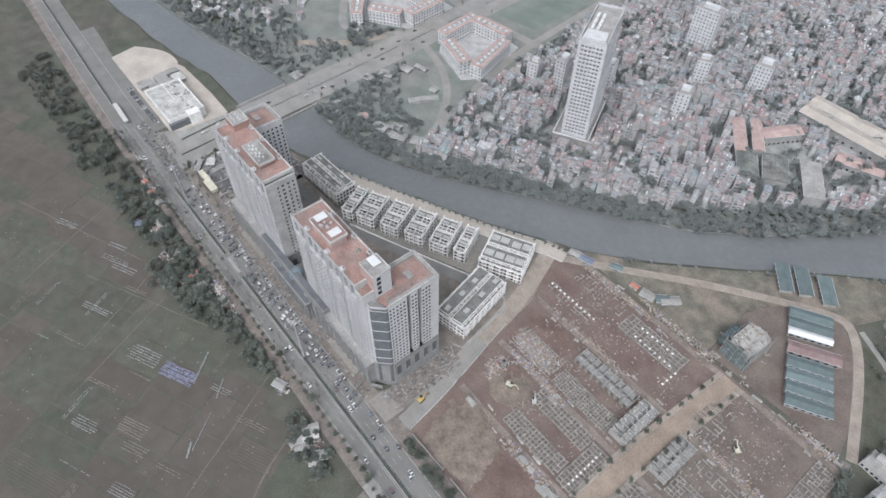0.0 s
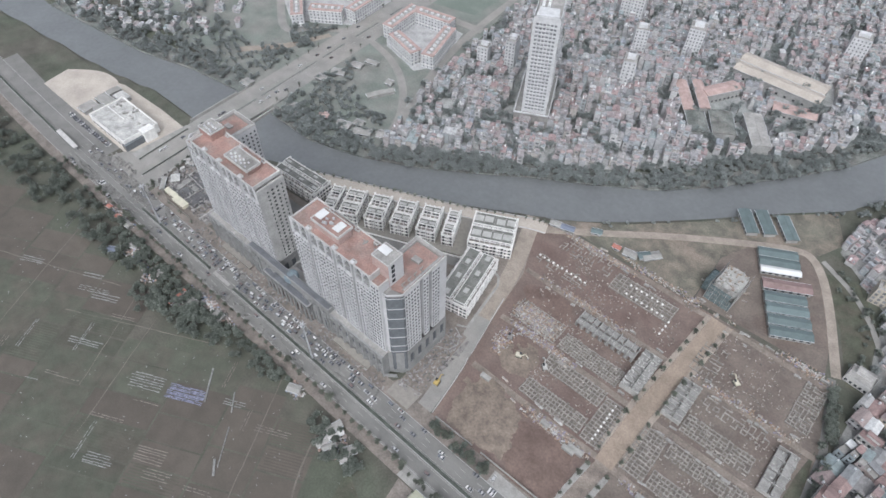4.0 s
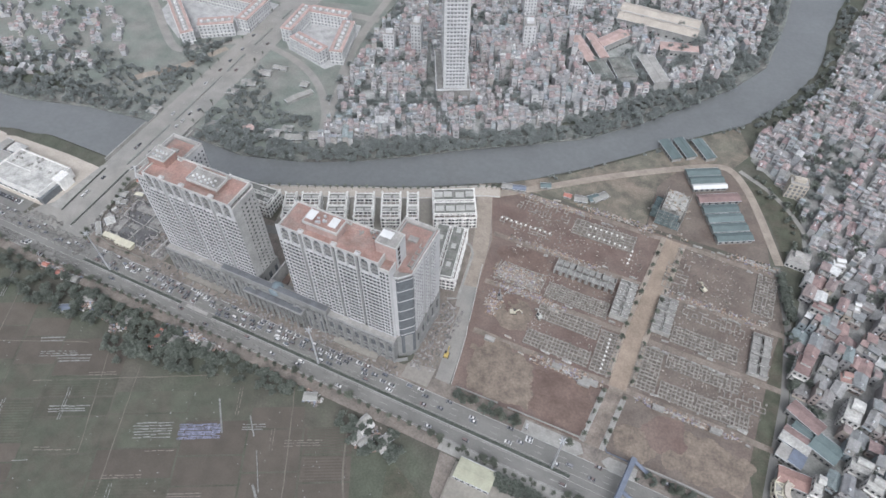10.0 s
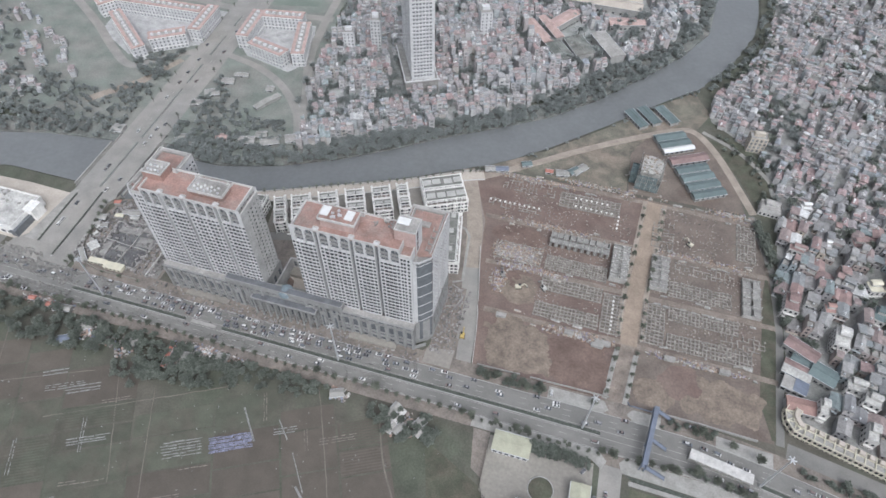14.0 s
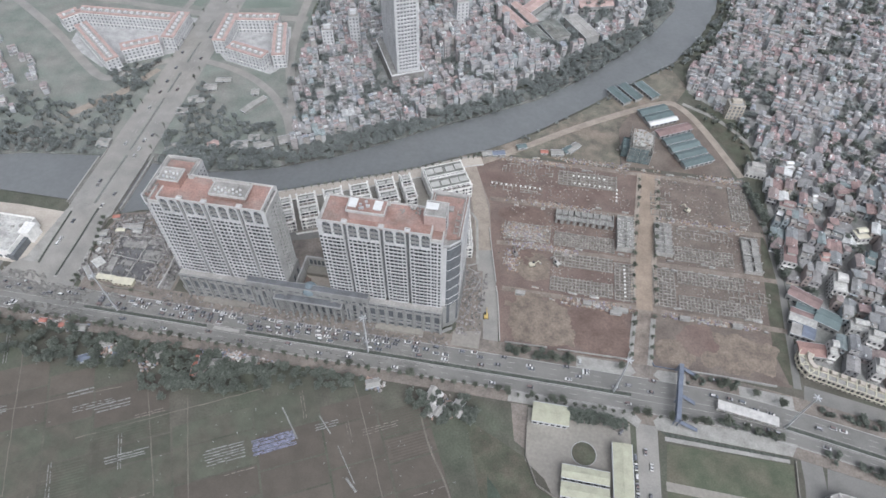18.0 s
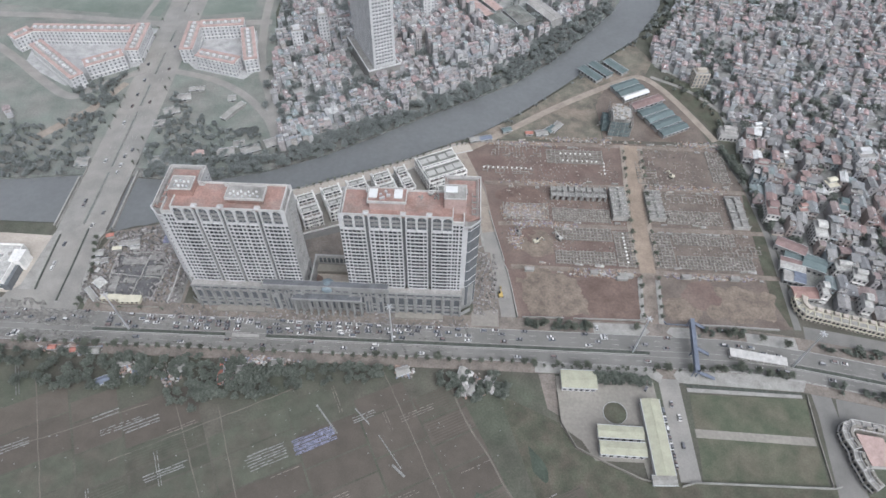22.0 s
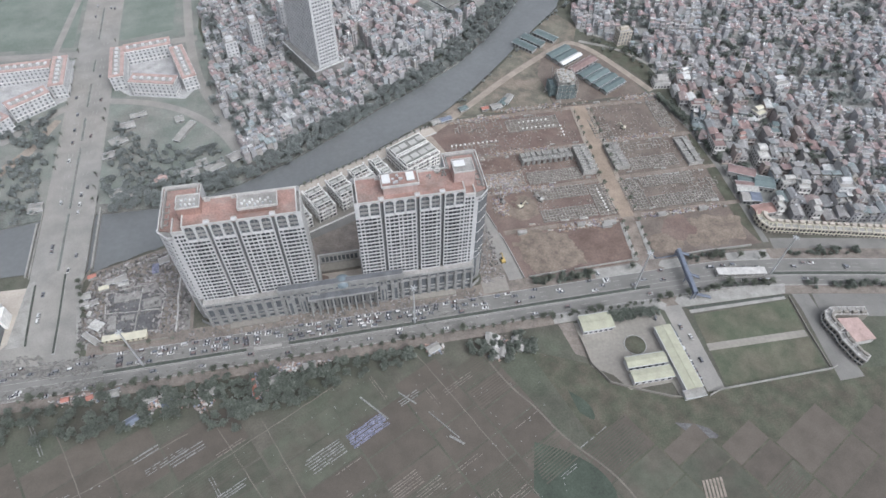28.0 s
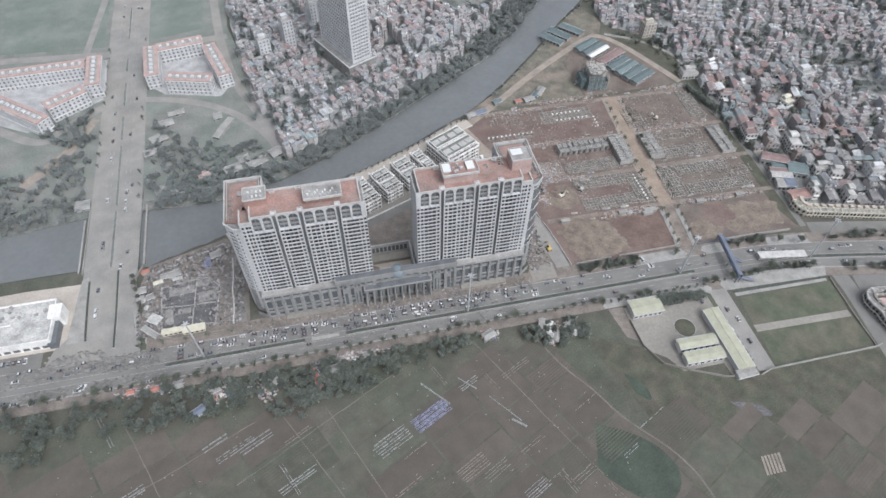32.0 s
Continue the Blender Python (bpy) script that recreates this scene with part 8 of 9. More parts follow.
woods("field_trees", [(-232, 37.5), (-195, 37.5), (-196, 34), (-232, 33)], 12, W, 3, 5)
woods("field_trees", [(-345, 38), (-308, 38), (-312, 24), (-345, 26)], 24, W, 3, 6)
woods("field_trees", [(-242, 37), (-196, 37), (-204, 27), (-242, 24)], 26, W, 3, 6)
woods("field_trees", [(-330, 37), (-292, 37), (-300, 4), (-322, 10)], 40, W, 3, 6.5)
woods("field_trees", [(-290, 37), (-250, 37), (-252, 22), (-268, 16), (-290, 20)], 40, W, 3, 6.5)
woods("compound_trees", [(-76, 38.4), (-44, 38.4), (-40, 30), (-46, 33), (-76, 33)], 44, W, 3.5, 6, 0.7)
woods("river_trees", [(-392, 186), (-350, 185), (-304, 198), (-263, 218), (-226, 242), (-190, 268), (-152, 292), (-160, 308), (-200, 284), (-240, 258), (-275, 234), (-310, 216), (-350, 206), (-396, 206)], 430, "dark trees crowding the far river bank", 3.5, 7, 0.8, 12)
woods("river_trees", [(-152, 292), (-112, 319), (-78, 353), (-43, 397), (-10, 443), (-22, 462), (-60, 418), (-96, 376), (-128, 338), (-160, 312)], 300, "dark trees crowding the far river bank", 3.5, 7, 0.8, 12)
woods("river_trees", [(-16, 446), (10, 488), (16, 572), (14, 640), (-4, 640), (-6, 560), (-20, 480)], 120, "dark trees crowding the far river bank", 4, 8, 0.9, 10)
woods("river_trees", [(8, 398), (36, 446), (57, 503), (62, 572), (70, 640), (80, 640), (74, 560), (64, 500), (40, 440), (14, 392)], 90, "dark trees along the near river bank", 3, 6, 0.9, 9)
woods("river_trees", [(-140, 252), (-108, 278), (-66, 320), (-28, 362), (6, 394), (2, 384), (-34, 350), (-72, 310), (-112, 268)], 34, "low bushes along the river meadow", 1.5, 3.2, 0.6, 8)
woods("waste_trees", [(-404, 206), (-350, 206), (-316, 222), (-318, 246), (-350, 244), (-380, 262), (-404, 290)], 170, W, 2.5, 5.5, 0.8, 10)
woods("waste_trees", [(-442, 196), (-560, 186), (-600, 200), (-580, 250), (-500, 240), (-446, 262)], 230, W, 2.5, 5.5, 0.8, 10)
woods("waste_trees", [(-446, 262), (-470, 268), (-500, 288), (-450, 312)], 60, W, 3, 6, 0.9, 9)
woods("waste_trees", [(-700, 150), (-560, 170), (-600, 220), (-720, 200)], 120, W, 3, 8, 1.0, 9)
woods("river_trees", [(-440, 187), (-500, 180), (-560, 164), (-660, 153), (-660, 178), (-560, 192), (-500, 206), (-440, 206)], 200, "dark trees crowding the far river bank", 3, 6, 0.85, 10)
woods("east_trees", [(12, 330), (36, 334), (58, 306), (62, 270), (50, 262), (40, 296)], 30, W, 2, 5, 0.8, 8)
woods("east_trees", [(48, 246), (60, 200), (64, 160), (60, 158), (55, 200), (45, 240)], 46, W, 3, 6, 0.8, 9)
woods("east_trees", [(20, 400), (40, 446), (58, 500), (74, 500), (60, 440), (36, 392)], 60, W, 3, 7, 0.9, 9)
woods("street_planting", [(8, 49), (40, 44), (40, 40.5), (8, 45)], 18, "row of dark street shrubs", 2, 4, 0.6, 8)
woods("street_planting", [(64, 40), (120, 29), (118, 24), (62, 34)], 30, "row of dark street shrubs", 2.5, 5, 0.7, 8)
woods("street_planting", [(62, 68), (120, 58), (120, 53), (62, 62)], 26, "row of dark street shrubs", 2.5, 5, 0.7, 8)
woods("street_planting", [(-114, 75), (-76, 75), (-76, 68), (-114, 68)], 34, "ragged green roadside growth", 2, 5, 0.7, 8)
woods("street_planting", [(-8, 74), (22, 74), (22, 68), (-8, 68)], 16, "ragged green roadside growth", 2, 4, 0.6, 8)

woods("quarter_trees", [(-322, 246), (-262, 242), (-190, 290), (-92, 378), (-4, 500), (0, 700), (-340, 700), (-342, 420)], 700, "scattered trees among the far houses", 6, 12, 1.1, 7)
woods("hamlet_trees", [(62, 100), (62, 200), (66, 256), (52, 320), (44, 432), (80, 640), (300, 640), (300, 60), (130, 95)], 420, "scattered trees among the hamlet houses", 5, 9.5, 0.9, 8)
woods("lane_trees", [(49, 246), (60, 205), (64, 160), (60, 158), (56, 200), (46, 240)], 40, "dark trees beside the lane", 3, 6, 0.8, 9)

# huts and tents along the field edge
for x, y, lx, ly, a, mat, lab in ((-188, 34.5, 7, 4, 0.4, M_PAVE, "small hut with a white tin roof"), (-154, 33, 11, 3.2, 1.25, M_PAVE, "long ragged hut with pale tin roofs"), (-150.6, 29.5, 13, 2.8, 1.2, M_PARAPET, "long ragged hut with pale tin roofs"), (-152, 24, 6, 3.0, 1.3, M_ROOFGREY, "ragged hut with grey tin roofs"), (-147.5, 25, 7, 2.4, 1.1, M_PAVE, "ragged hut with pale tin roofs"),
                                  (-137, 31, 6, 4, 1.0, M_PAVE, "hut with a pale tin roof"), (-136, 26, 5, 3.5, 1.0, M_ROOFGREY, "hut with a grey tin roof"), (-293.5, 27, 12, 1.8, 1.75, M_RED, "long red tarpaulin shelter"), (-262, 35.5, 7, 4.5, 0.1, M_PAVE, "pale hut under the trees"),
                                  (-384, 39, 4, 2.6, 0.2, M_RED, "red market tent at the roadside"), (-374, 39, 9, 3.5, 0.1, M_PAVE, "white market tent at the roadside"), (-398, 40, 3.4, 2.2, 0.1, M_RED, "red market tent at the roadside"), (-352, 32, 6, 4, 0.4, M_PAVE, "small hut with a white tin roof"), (-340, 26, 7, 5, 0.4, M_BLUE, "hut under a blue tarpaulin"),
                                  (-318, 30, 5, 4, 0.4, M_PAVE, "small pale hut under the trees"), (-282, 31, 6, 4, 0.3, M_PAVE, "small pale hut under the trees"), (-360, 20, 7, 4, 0.5, M_BLUE, "hut under a blue tarpaulin"),
                                  (-391, 203, 9, 7, 0.3, M_PAVE, "pale hut by the bridge"), (-382, 199, 14, 4, 0.2, M_PAVE, "low pale shed by the bridge"), (-445, 198, 9, 8, 0.1, M_PAVE, "pale hut by the bridge"), (-361, 213, 8, 6, 0.4, M_FARROOF, "hut with a red roof"),
                                  (-347, 265, 5, 24, -0.5, M_PAVE, "long pale shed in the clearing"), (-352, 281, 6, 6, 0.2, M_PAVE, "white hut in the clearing"), (-392, 280, 10, 7, 0.3, M_ROOFGREY, "grey tin-roofed hut on waste land"), (-397, 262, 12, 8, 0.5, M_PAVE, "pale tin-roofed hut on waste land"), (-385, 292, 12, 4, 0.2, M_PAVE, "pale low shed on waste land"),
                                  (-402, 246, 9, 6, 0.2, M_ROOFGREY, "grey tin-roofed hut on waste land"), (-340, 215, 12, 8, 0.3, M_ROOFGREY, "grey tin-roofed riverside hut"), (-322, 219, 14, 7, 0.5, M_PAVE, "pale tin-roofed riverside hut"), (-307, 228, 10, 8, 0.5, M_ROOFGREY, "grey tin-roofed riverside hut"), (-332, 225, 8, 6, 0.3, M_PAVE, "pale tin-roofed riverside hut"),
                                  (-94, 252, 9, 5, 0.2, M_PAVE, "small white cabin by the track"), (-82, 260, 12, 5, 0.9, M_PAVE, "long white cabin by the track"), (-86, 257, 8, 5, 0.8, M_TEAL, "small green cabin by the track"), (-104, 251, 5, 3, 0.1, M_RED, "small red stall by the track"), (-122, 254, 7, 4, 0.4, M_TEAL, "small green cabin by the track"), (-148, 241, 7, 4, 0.3, M_PAVE, "small white cabin by the track"), (-139, 243, 9, 4, 0.3, M_BLUE, "low blue cabin by the track")):
    hall("hut", x, y, lx, ly, 2.7, 0.8, a, mat, lab, group="small huts and cabins", category="hut", seams=1)


m = Mesh()
for k, (cx, cy, ex, ey) in ((260, (-272, 38, 24, 3.5)), (150, (-290, 30, 5, 9)), (160, (-345, 30, 16, 7)), (160, (-388, 40, 20, 3)), (120, (-322, 28, 6, 9)), (90, (-187, 35, 6, 4)), (120, (-148, 28, 9, 9))):
    for _ in range(k):
        x, y = R.gauss(cx, ex * 0.5), R.gauss(cy, ey * 0.5)
        if abs(x - cx) < ex and abs(y - cy) < ey and y < 43:
            m.obox(x, y, 0.05, R.uniform(0.4, 1.7), R.uniform(0.4, 2.4), R.uniform(0.3, 1.4), R.random() * 3)
structure("roadside_clutter", m, M_STALL, "stalls, sacks and scrap along the field edge", "clutter", kind="stuff")


# ---- cars ----
def car_meshes(le, w, h, van=False):
    body, cabin = Mesh(), Mesh()
    prof = [(-le / 2, 0.35), (le / 2, 0.35), (le / 2, 0.8), (le / 2 - 0.9, 0.95), (-le / 2 + 0.4, 0.98), (-le / 2, 0.85)]
    top = [(le / 2 - 1.0, 0.95), (le / 2 - 1.75, h), (-le / 2 + 0.9, h), (-le / 2 + 0.3, 0.95)] if not van else [(le / 2 - 0.5, 0.95), (le / 2 - 0.9, h), (-le / 2 + 0.1, h), (-le / 2 + 0.05, 0.95)]
    for m, pr, ww in ((body, prof, w), (cabin, top, w - 0.25)):
        n, k = len(m.v), len(pr)
        for s in (-1, 1):
            m.v += [(x, s * ww / 2, z) for x, z in pr]
        for i in range(k):
            j = (i + 1) % k
            m.f.append((n + i, n + j, n + k + j, n + k + i))
        m.f.append(tuple(n + k - 1 - i for i in range(k)))
        m.f.append(tuple(n + k + i for i in range(k)))
    roof = Mesh()
    x0, x1 = (le / 2 - 1.85, -le / 2 + 1.0) if not van else (le / 2 - 1.0, -le / 2 + 0.2)
    roof.box(x1, -(w - 0.35) / 2, h, x0, (w - 0.35) / 2, h + 0.05)
    return body, cabin, roof


def car(kind, le, w, h, van, label):
    t = thing(kind, (0, 0, -60), label, "car", "cars on the roads")
    body, cabin, roof = car_meshes(le, w, h, van)
    b = part("body", body, M_CAR, t)
    part("glazing", cabin, M_GLASS, t, "dark car glazing")
    part("roof", roof, M_CAR, t)
    wheel = Mesh()
    k = 8
    for s in (-0.1, 0.1):
        wheel.v += [(0.32 * math.cos(6.2832 * i / k), s, 0.32 * math.sin(6.2832 * i / k)) for i in range(k)]
    wheel.f = [(i, (i + 1) % k, k + (i + 1) % k, k + i) for i in range(k)] + [tuple(range(k - 1, -1, -1)), tuple(range(k, 2 * k))]
    axle = Mesh()
    for sy in (-1, 1):
        axle.f += [tuple(len(axle.v) + i for i in g) for g in wheel.f]
        axle.v += [(x, y + sy * (w / 2 - 0.05), z) for x, y, z in wheel.v]
    axle.box(-0.05, -w / 2, -0.05, 0.05, w / 2, 0.05)
    d = axle.data("axle", M_TYRE)
    for sx in (-1, 1):
        piece("axle", d, t, (sx * le * 0.31, 0, 0.32))
    return t


CARS = [car("car", 4.0, 1.65, 1.4, False, "saloon car standing on the road"), car("car", 3.8, 1.6, 1.55, True, "small van standing on the road")]
seen_car = set()


def park(x, y, deg, k=None, z=0.09):
    k = (0 if R.random() < 0.7 else 1) if k is None else k
    m = pose(x, y, z, 0, 0, deg + R.uniform(-3, 3))
    if k in seen_car:
        copy_thing(CARS[k], m)
    else:
        seen_car.add(k)
        CARS[k].matrix_basis = m


# a queue on the north carriageway, thinning eastwards
for lane, y in enumerate((58.2, 60.8, 63.4, 65.8)):
    x = -372.0
    while x < -150:
        if R.random() < (0.8 if -330 < x < -215 else 0.55):
            park(x, y + R.uniform(-0.5, 0.5), 180)
        x += R.uniform(5.2, 7.2)
    x = -150
    while x < 0:
        if R.random() < 0.26:
            park(x, y + R.uniform(-0.5, 0.5), 180)
        x += R.uniform(7, 13)
for x, y in ((-352, 50.6), (-296, 51.5), (-274, 48.5), (-206, 52), (-207, 49.5), (-120, 48), (-42, 49), (-178, 47.8), (-98, 49.4), (-245, 51.8), (-324, 48.6), (-225, 49)):
    park(x, y, 0)
for i in range(26):
    park(R.uniform(-470, -386), R.choice((R.uniform(58, 68), R.uniform(44, 52))), R.choice((0, 180)))
for i in range(16):
    x = R.uniform(-2, 110)
    cy = np.interp(x, [p[0] for p in MAIN], [p[1] for p in MAIN])
    park(x, cy + R.choice((5.5, 8.5, -5)), -9)
for i in range(26):
    y = R.uniform(90, 480)
    if 380 < y < 402:
        continue
    xm = np.interp(y, [p[1] for p in NORTH], [p[0] for p in NORTH])
    park(xm + R.choice((-10, -6.5, 6.5, 10)), y, 93, z=0.15)
for i in range(7):
    park(-38.5 + i * 0.25, 18 - i * 5.2, 92, z=0.11)
for x, y, d in ((-30, 14, 92), (-31, -2, 92), (-33, 22, 90), (8, 72.8, 4), (98, 46, 85), (-70, 71, 95), (-46, 31, 60)):
    park(x, y, d, z=0.26 if x == -70 or x == 8 else 0.11)
for i in range(20):
    park(-520 + i * 3.1, 74.5 + R.uniform(-0.4, 0.4), 90)

# ---- motorbikes in the queue, too many to count ----
m = Mesh()
for i in range(820):
    x = R.choice((R.uniform(-372, -150), R.uniform(-470, -380)))
    y = R.choice((R.uniform(57, 68), R.uniform(64, 68), R.uniform(46, 53)))
    if x < -380 or R.random() < 0.8:
        a = R.choice((0, 0, 0, 0.3))
        m.obox(x, y, 0.12, 0.75, 1.7, 0.35, a)
        m.obox(x - 0.2, y, 0.75, 1.05, 0.7, 0.4, a)
for i in range(300):
    k = R.randrange(9)
    x, y = -448 + k * 7.4 + R.gauss(0, 2.2), R.choice((61, 61, 63, 71 if k < 5 else 58)) + R.gauss(0, 1.4)
    a = R.choice((0, 0.2, -0.3, 1.3))
    m.obox(x, y, 0.12, 0.75, 1.7, 0.38, a)
    m.obox(x - 0.2, y, 0.75, 1.35, 0.6, 0.45, a)
structure("parked_motorbikes", m, M_CONCD, "many small dark motorbikes among the cars", "motorbike", kind="stuff")


# ---- houses ----
def house(kind, w, d, floors, roof, seed, label):
    rnd = random.Random(seed)
    h = floors * 3.3 + 0.4
    t = thing(kind, (0, 0, -70), label, "house", "houses of the hamlet")
    walls, panes = Mesh(), Mesh()
    cor = [(-w / 2, -d / 2), (w / 2, -d / 2), (w / 2, d / 2), (-w / 2, d / 2)]
    for n, (a, b2) in enumerate(zip(cor, cor[1:] + cor[:1])):
        f = Face(a, b2)
        hs = []
        if n in (0, 2):
            k = max(1, int(w / 2.6))
            for fl in range(floors):
                for i in range(k):
                    u = f.le * (i + 0.5) / k
                    hs.append((round(u - 0.7, 3), round(u + 0.7, 3), 0.9 + fl * 3.3, 2.7 + fl * 3.3, 0.3))
        f.wall(walls, 0, h + (0.9 if roof == "flat" else 0), hs)
        for s in hs:
            x, y, z = f.at((s[0] + s[1]) / 2, (s[2] + s[3]) / 2, 0.24)
            f.quad(panes, s[0], s[1], s[2], s[3], 0.24)
    part("wall", walls, M_HWALL, t)
    m = Mesh()
    if roof == "flat":
        m.box(-w / 2 + 0.2, -d / 2 + 0.2, h - 0.2, w / 2 - 0.2, d / 2 - 0.2, h + 0.05)
        part("roof", m, M_ROOFGREY, t)
        m = Mesh()
        y0 = rnd.uniform(-0.1, 0.15) * d
        m.box(-w * 0.42, y0, h, w * 0.42, y0 + d * 0.32, h + 2.5)
        room = part("stair_room", m, M_HWALL, t)
        m = Mesh()
        m.box(-w * 0.47, y0 - 1.6, h + 2.5, w * 0.47, y0 + d * 0.35, h + 2.7)
        part("stair_room_roof", m, M_HROOF, room)
    elif roof == "tin":
        m.gable(0, 0, h, 0.9 + 0.07 * w, d, w, math.pi / 2, 0.4)
        part("roof", m, M_HROOF, t)
        m = Mesh()
        m.box(-w / 2, -d / 2 - 1.1, h - 3.4, w / 2, -d / 2, h - 3.2)
        part("balcony", m, M_HWALL, t)
    else:
        m.box(-w / 2 + 0.2, -d / 2 + 0.2, h - 0.2, w / 2 - 0.2, d / 2 - 0.2, h + 0.05)
        part("roof", m, M_ROOFGREY, t)
        m = Mesh()
        m.poly([(-w / 2 - 0.2, -d * 0.25, h + 2.4), (w / 2 + 0.2, -d * 0.25, h + 2.4), (w / 2 + 0.2, d / 2, h + 3.0), (-w / 2 - 0.2, d / 2, h + 3.0)])
        m.poly([(-w / 2 - 0.2, d / 2, h + 2.9), (w / 2 + 0.2, d / 2, h + 2.9), (w / 2 + 0.2, -d * 0.25, h + 2.3), (-w / 2 - 0.2, -d * 0.25, h + 2.3)])
        shade = part("sun_roof", m, M_HROOF, t, "sloping sheet roof over the terrace")
        m = Mesh()
        for x in (-w / 2 + 0.2, w / 2 - 0.2):
            for y in (-d * 0.24, d / 2 - 0.2):
                m.box(x - 0.1, y - 0.1, h, x + 0.1, y + 0.1, h + 2.4)
        part("sun_roof_frame", m, M_METAL, shade)
    if rnd.random() < 0.7:
        m = Mesh()
        x, y, z = rnd.uniform(-0.25, 0.25) * w, rnd.uniform(-0.42, -0.3) * d, h + (0.05 if roof != "tin" else 0.4)
        m.tube(x, y, z + 0.5, z + 1.9, 0.6, 0.6, 10)
        for i in range(3):
            m.box(x + 0.4 * math.cos(2.1 * i) - 0.06, y + 0.4 * math.sin(2.1 * i) - 0.06, z, x + 0.4 * math.cos(2.1 * i) + 0.06, y + 0.4 * math.sin(2.1 * i) + 0.06, z + 0.5)
        part("water_tank", m, M_TANK, t, "shiny steel water tank")
    part("window_panes", panes, M_GLASS_J, t, kind="stuff")
    return t


HOUSES = []
for k, (w, d, fl, rf) in enumerate((a * 0.86, b2 * 0.86, c, e) for a, b2, c, e in ((7.5, 11, 2, "tin"), (9.0, 12, 1, "tin"), (5.0, 11, 2, "flat"), (11, 10, 1, "tin"), (6.5, 11, 2, "sun"), (8.0, 12, 2, "tin"), (4.8, 11, 3, "sun"), (10, 11, 1, "tin"), (5.4, 10, 2, "tin"), (9.0, 10, 2, "flat"), (13, 11, 1, "tin"), (6.0, 12, 3, "tin"), (4.6, 12, 3, "flat"), (8.5, 11, 1, "sun"))):
    HOUSES.append((house("house", w, d, fl, rf, k, {"flat": "narrow painted house with a flat roof and stair room", "tin": "painted house under a pitched sheet roof", "sun": "painted house with a sheet sun roof"}[rf]), w, d))
used_house = set()

KEEP_OUT = [[(-243, 308), (-212, 320), (-236, 374), (-272, 360)], [(-136, 490), (-88, 490), (-88, 462), (-48, 466), (-52, 532), (-136, 532)], [(-168, 448), (-122, 384), (-92, 402), (-72, 398), (-62, 420), (-92, 456), (-120, 480)],
            [(54, 60), (240, 30), (240, 50), (130, 78), (70, 94), (60, 106)], [(54, 94), (82, 94), (82, 109), (54, 109)], [(54, 109), (73, 109), (92, 116), (92, 134), (80, 148), (62, 154), (54, 130)], [(84, 143), (100, 143), (100, 164), (84, 164)], [(90, 117), (106, 117), (106, 130), (90, 130)], [(98, 108), (111, 108), (111, 120), (98, 120)], [(56, 161), (72, 161), (72, 181), (56, 181)],
            [(82, 168), (94, 168), (94, 182), (82, 182)], [(110, 168), (122, 168), (122, 186), (110, 186)], [(96, 86), (108, 86), (108, 102), (96, 102)], [(111, 195), (125, 195), (125, 209), (111, 209)], [(47, 250), (66, 250), (66, 266), (47, 266)], [(74, 258), (86, 258), (86, 270), (74, 270)], [(64, 215), (80, 215), (80, 227), (64, 227)],
            [(-360, 240), (-300, 225), (-306, 250), (-330, 330), (-352, 420), (-372, 420)]]


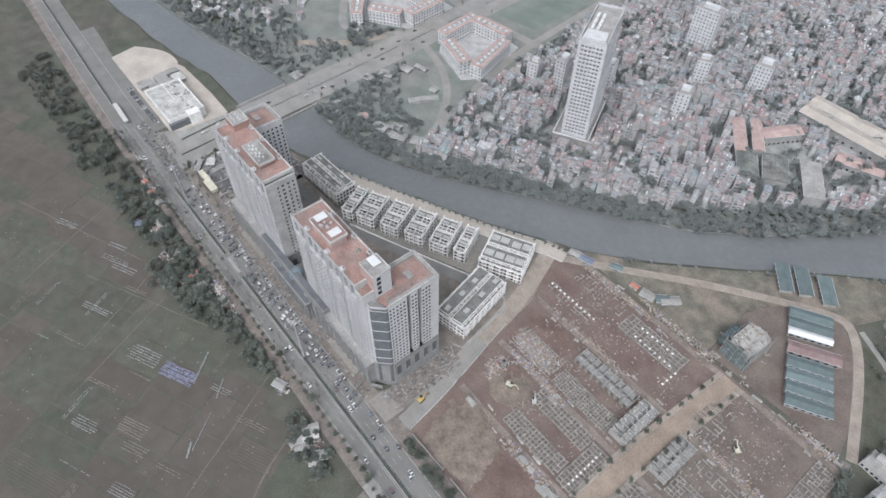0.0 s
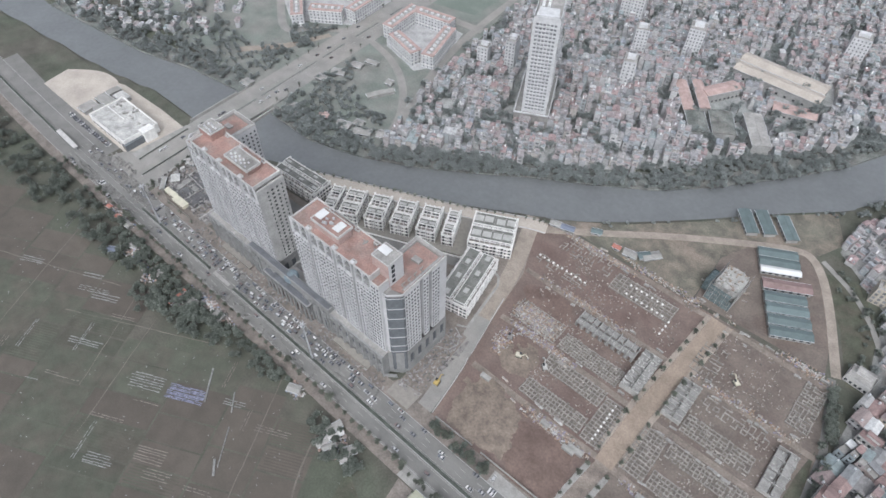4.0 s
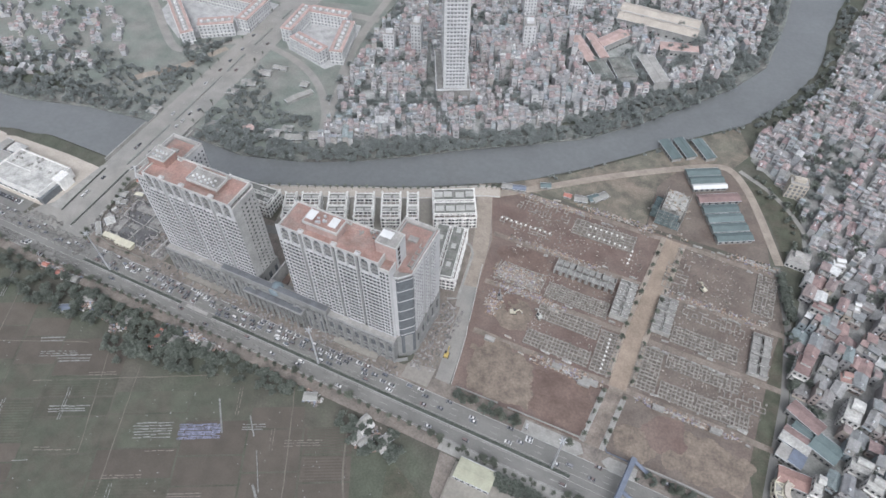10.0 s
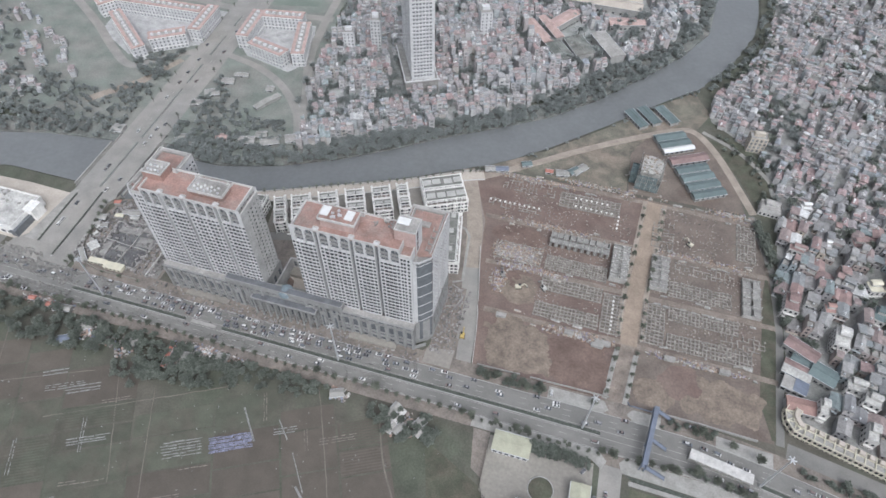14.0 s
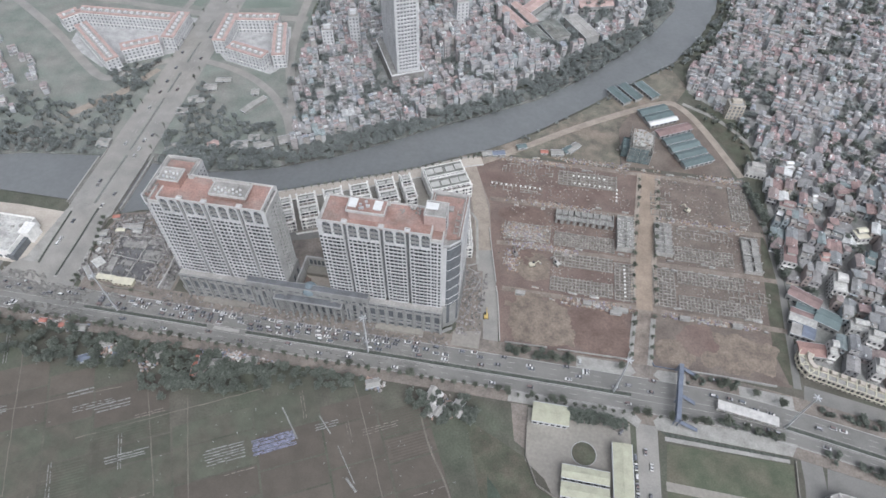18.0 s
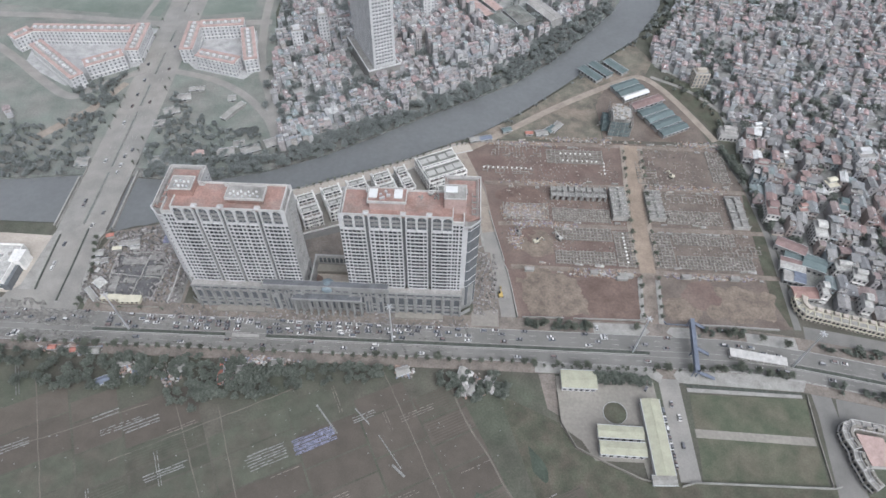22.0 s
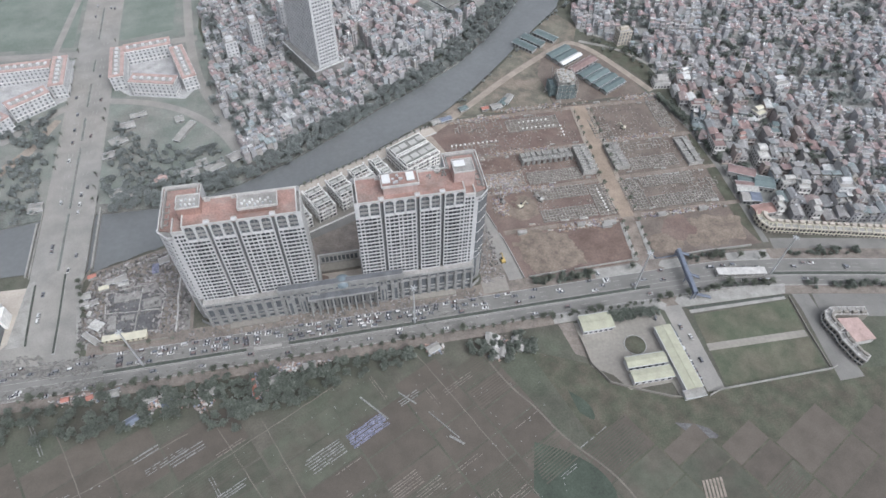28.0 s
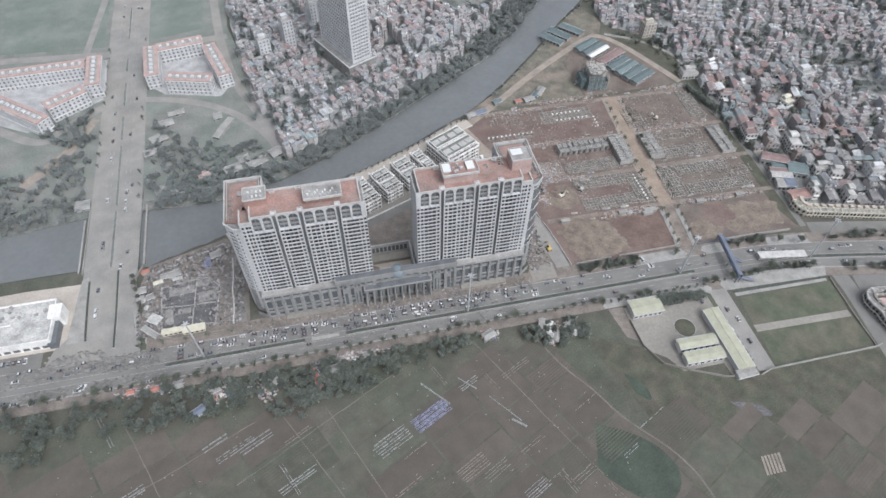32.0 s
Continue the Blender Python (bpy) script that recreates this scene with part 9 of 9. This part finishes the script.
def rows_of_houses(poly, turn, along, lane, gap, fill, single, walls, roofs, storeys=(1, 1, 2, 2, 2, 3, 3), where=None):
    """Back-to-back rows of narrow houses along lanes; near ones are things, the others go into two joined meshes."""
    c, s = math.cos(turn), math.sin(turn)
    xs, ys = [p[0] for p in poly], [p[1] for p in poly]
    ox, oy = sum(xs) / len(xs), sum(ys) / len(ys)
    reach = max(max(xs) - min(xs), max(ys) - min(ys))
    v, flip = -reach, 1
    while v < reach:
        u = -reach
        while u < reach:
            k = R.randrange(len(HOUSES))
            src, w, d = HOUSES[k]
            if not single:
                w, d = R.uniform(3.2, 5.4), R.uniform(6.5, 9.0)
            uu = u + w / 2
            wob = 2.5 * noise.noise((uu * 0.02, v * 0.03, 2.0))
            x, y = ox + uu * c - (v + wob) * s, oy + uu * s + (v + wob) * c
            u += w + (R.uniform(4, 9) if R.random() < gap else R.uniform(0.1, 0.6))
            if not inside(x, y, poly) or any(inside(x, y, q) for q in KEEP_OUT) or R.random() > fill or (where and not where(x, y)):
                continue
            a = turn + (0 if flip > 0 else math.pi) + R.uniform(-0.13, 0.13)
            if single:
                m4 = Matrix.Translation((x, y, 0.02)) @ Matrix.Rotation(a, 4, "Z")
                if k in used_house:
                    copy_thing(src, m4)
                else:
                    used_house.add(k)
                    src.matrix_basis = m4
            else:
                if noise.noise((x * 0.022, y * 0.022, 11.0)) < -0.24 and R.random() < 0.75:
                    if R.random() < 0.9:
                        crown_mesh(garden, x, y, 3.4, 2.9, 2.6, 9, 11, 0.75, R)
                    continue
                h = (R.choice(storeys) + (2 if inside(x, y, TALL) else 0)) * 3.2 + R.uniform(0.2, 1.0)
                dd = d * R.uniform(0.8, 1.0)
                walls.obox(x, y, 0, h, w, dd, a)
                r = R.random()
                nn = noise.noise((x * 0.016, y * 0.016, 7.0))
                top = reds if nn + R.uniform(-0.25, 0.25) > (0.12 if x < 0 else 0.0) else roofs
                if r < 0.5:
                    top.gable(x, y, h, 1.0, dd, w, a + math.pi / 2, 0.25)
                else:
                    top.obox(x, y, h, h + 0.12, w - 0.5, dd - 0.5, a)
                    q = R.uniform(-0.2, 0.2) * dd
                    walls.obox(x - q * math.sin(a), y + q * math.cos(a), h, h + 2.4, w * 0.8, dd * 0.35, a)
                    roofs.obox(x - q * math.sin(a), y + q * math.cos(a), h + 2.4, h + 2.55, w * 0.95, dd * 0.45, a)
                if R.random() < 0.7:
                    e, g = R.uniform(-0.3, 0.3) * w, -R.uniform(0.5, 0.62) * dd
                    ax, ay, ah = x + e * math.cos(a) - g * math.sin(a), y + e * math.sin(a) + g * math.cos(a), h * R.uniform(0.35, 0.8)
                    walls.obox(ax, ay, 0, ah, w * R.uniform(0.5, 0.9), R.uniform(1.6, 3.0), a)
                    (roofs if R.random() < 0.7 else reds).obox(ax, ay, ah, ah + 0.15, w * R.uniform(0.6, 1.0), R.uniform(1.8, 3.2), a + R.uniform(-0.06, 0.06))
                for _ in range(R.randrange(0, 3)):
                    e, g, k2 = R.uniform(-0.35, 0.35) * w, R.uniform(-0.4, 0.4) * dd, R.uniform(0.25, 0.5)
                    CLUTTER.obox(x + e * math.cos(a) - g * math.sin(a), y + e * math.sin(a) + g * math.cos(a), h - 0.3, h + R.uniform(1.2, 2.9), k2 * 2.2, k2 * R.uniform(1.4, 3.4), a)
                for fl in range(int(h / 3.3)):
                    GLINT.obox(x + math.sin(a) * dd / 2, y - math.cos(a) * dd / 2, fl * 3.3 + 1.0, fl * 3.3 + 2.6, w * 0.5, 0.12, a)
        v += along / 2 if flip > 0 else along / 2 + lane
        flip = -flip


GLINT, reds, garden, CLUTTER = Mesh(), Mesh(), Mesh(), Mesh()
TALL = [(-250, 400), (-244, 446), (-173, 455), (-120, 380), (-150, 335), (-190, 345)]
EASTP = [(62, 108), (62, 150), (60, 200), (62, 256), (52, 320), (14, 352), (14, 378), (44, 432), (66, 500), (90, 660), (420, 660), (420, 20), (240, 48), (130, 74), (68, 90)]
walls, roofs = Mesh(), Mesh()
NEAR = lambda x, y: x < 152 and y < 255
rows_of_houses(EASTP, radians(-12), 20.5, 2.6, 0.14, 0.97, True, walls, roofs, where=NEAR)
rows_of_houses(EASTP, radians(-14), 18.2, 3.4, 0.12, 0.95, False, walls, roofs, (1, 1, 1, 1, 2, 2, 3), where=lambda x, y: not NEAR(x, y))
FARP = [(-322, 246), (-300, 222), (-262, 240), (-226, 262), (-190, 288), (-155, 312), (-125, 340), (-92, 376), (-56, 420), (-24, 460), (-4, 500), (0, 760), (-352, 760), (-342, 420), (-326, 330)]
rows_of_houses(FARP, radians(24), 17.6, 2.3, 0.1, 0.95, False, walls, roofs, (1, 2, 2, 2, 3, 3))
WESTP = [(-660, 150), (-548, 205), (-520, 245), (-552, 285), (-640, 330), (-900, 330), (-900, 170)]
rows_of_houses(WESTP, radians(35), 20, 5, 0.3, 0.5, False, walls, roofs, (1, 1, 2))
NWP = [(-640, 420), (-900, 380), (-900, 700), (-640, 700)]
rows_of_houses(NWP, radians(10), 22, 6, 0.3, 0.45, False, walls, roofs, (1, 1, 2))
# Far quarters: walls, roofs and panes use the haze-lifted colours.
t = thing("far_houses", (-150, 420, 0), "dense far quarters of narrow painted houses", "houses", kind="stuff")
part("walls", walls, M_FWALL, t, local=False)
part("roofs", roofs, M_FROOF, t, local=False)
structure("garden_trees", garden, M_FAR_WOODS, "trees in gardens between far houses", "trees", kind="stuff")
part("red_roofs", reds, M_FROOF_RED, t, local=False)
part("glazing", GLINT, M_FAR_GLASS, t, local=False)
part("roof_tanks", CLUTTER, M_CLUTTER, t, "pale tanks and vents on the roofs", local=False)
m = Mesh()
m.prism(EASTP, -0.1, 0.03)
structure("hamlet_ground", m, M_ALLEY, "dusty lanes between the houses", "ground")
m = Mesh()
m.prism(FARP, -0.1, 0.03)
structure("quarter_ground", m, M_QUARTER, "grey lanes of the far quarter", "ground")
# taller blocks that stand out of the far quarters
for x, y, w, d, fl, a in ((-196, 415, 11, 14, 9, 0.4), (-262, 402, 9, 12, 8, 0.3), (-288, 372, 9, 14, 9, 0.3), (-176, 500, 14, 16, 9, 0.3), (-215, 470, 12, 12, 8, 0.5), (-60, 590, 16, 14, 8, 0.2), (-250, 520, 22, 14, 12, 0.2), (47, 327, 13, 9, 4, 0.1), (132, 108, 12, 11, 4, -0.2), (150, 230, 14, 12, 4, 0.1), (-310, 360, 10, 10, 6, 0.3)):
    tan = x == 47
    ww, wz = (0.95, 0.4) if tan else (0.65, 0.0)
    t = thing("apartment_house", (x, y, 0), "tan concrete block with wide open bays" if tan else "taller pale apartment house among low roofs", "apartment house", "taller houses of the quarters", turn=a)
    walls = Mesh()
    h = fl * 3.3
    cor = [(-w / 2, -d / 2), (w / 2, -d / 2), (w / 2, d / 2), (-w / 2, d / 2)]
    pts = Mesh()
    for a1, b1 in zip(cor, cor[1:] + cor[:1]):
        f = Face(a1, b1)
        k = int(f.le / 2.8)
        hs = [(round(f.le * (i + 0.5) / k - ww, 3), round(f.le * (i + 0.5) / k + ww, 3), 0.9 - wz + q * 3.3, 2.7 + wz * 0.6 + q * 3.3, 0.35) for q in range(fl) for i in range(k)]
        f.wall(walls, 0, h + 1, hs)
        for s in hs:
            f.quad(pts, s[0], s[1], s[2], s[3], 0.28)
    part("wall", walls, M_TAN if tan else M_FARWALL, t)
    part("window_panes", pts, M_FAR_GLASS, t, kind="stuff")
    m = Mesh()
    m.box(-w / 2 + 0.2, -d / 2 + 0.2, h - 0.2, w / 2 - 0.2, d / 2 - 0.2, h + 0.1)
    part("roof", m, M_ROOFGREY, t)
    m = Mesh()
    m.box(-w * 0.3, -d * 0.1, h, w * 0.3, d * 0.3, h + 2.8)
    part("stair_room", m, M_TAN if tan else M_FARWALL, t)
for i in range(3):
    if i not in placed:
        plant(-60 + i, 37)
for k in range(len(HOUSES)):
    if k not in used_house:
        HOUSES[k][0].matrix_basis = pose(150 + k * 9, 180, 0.02)
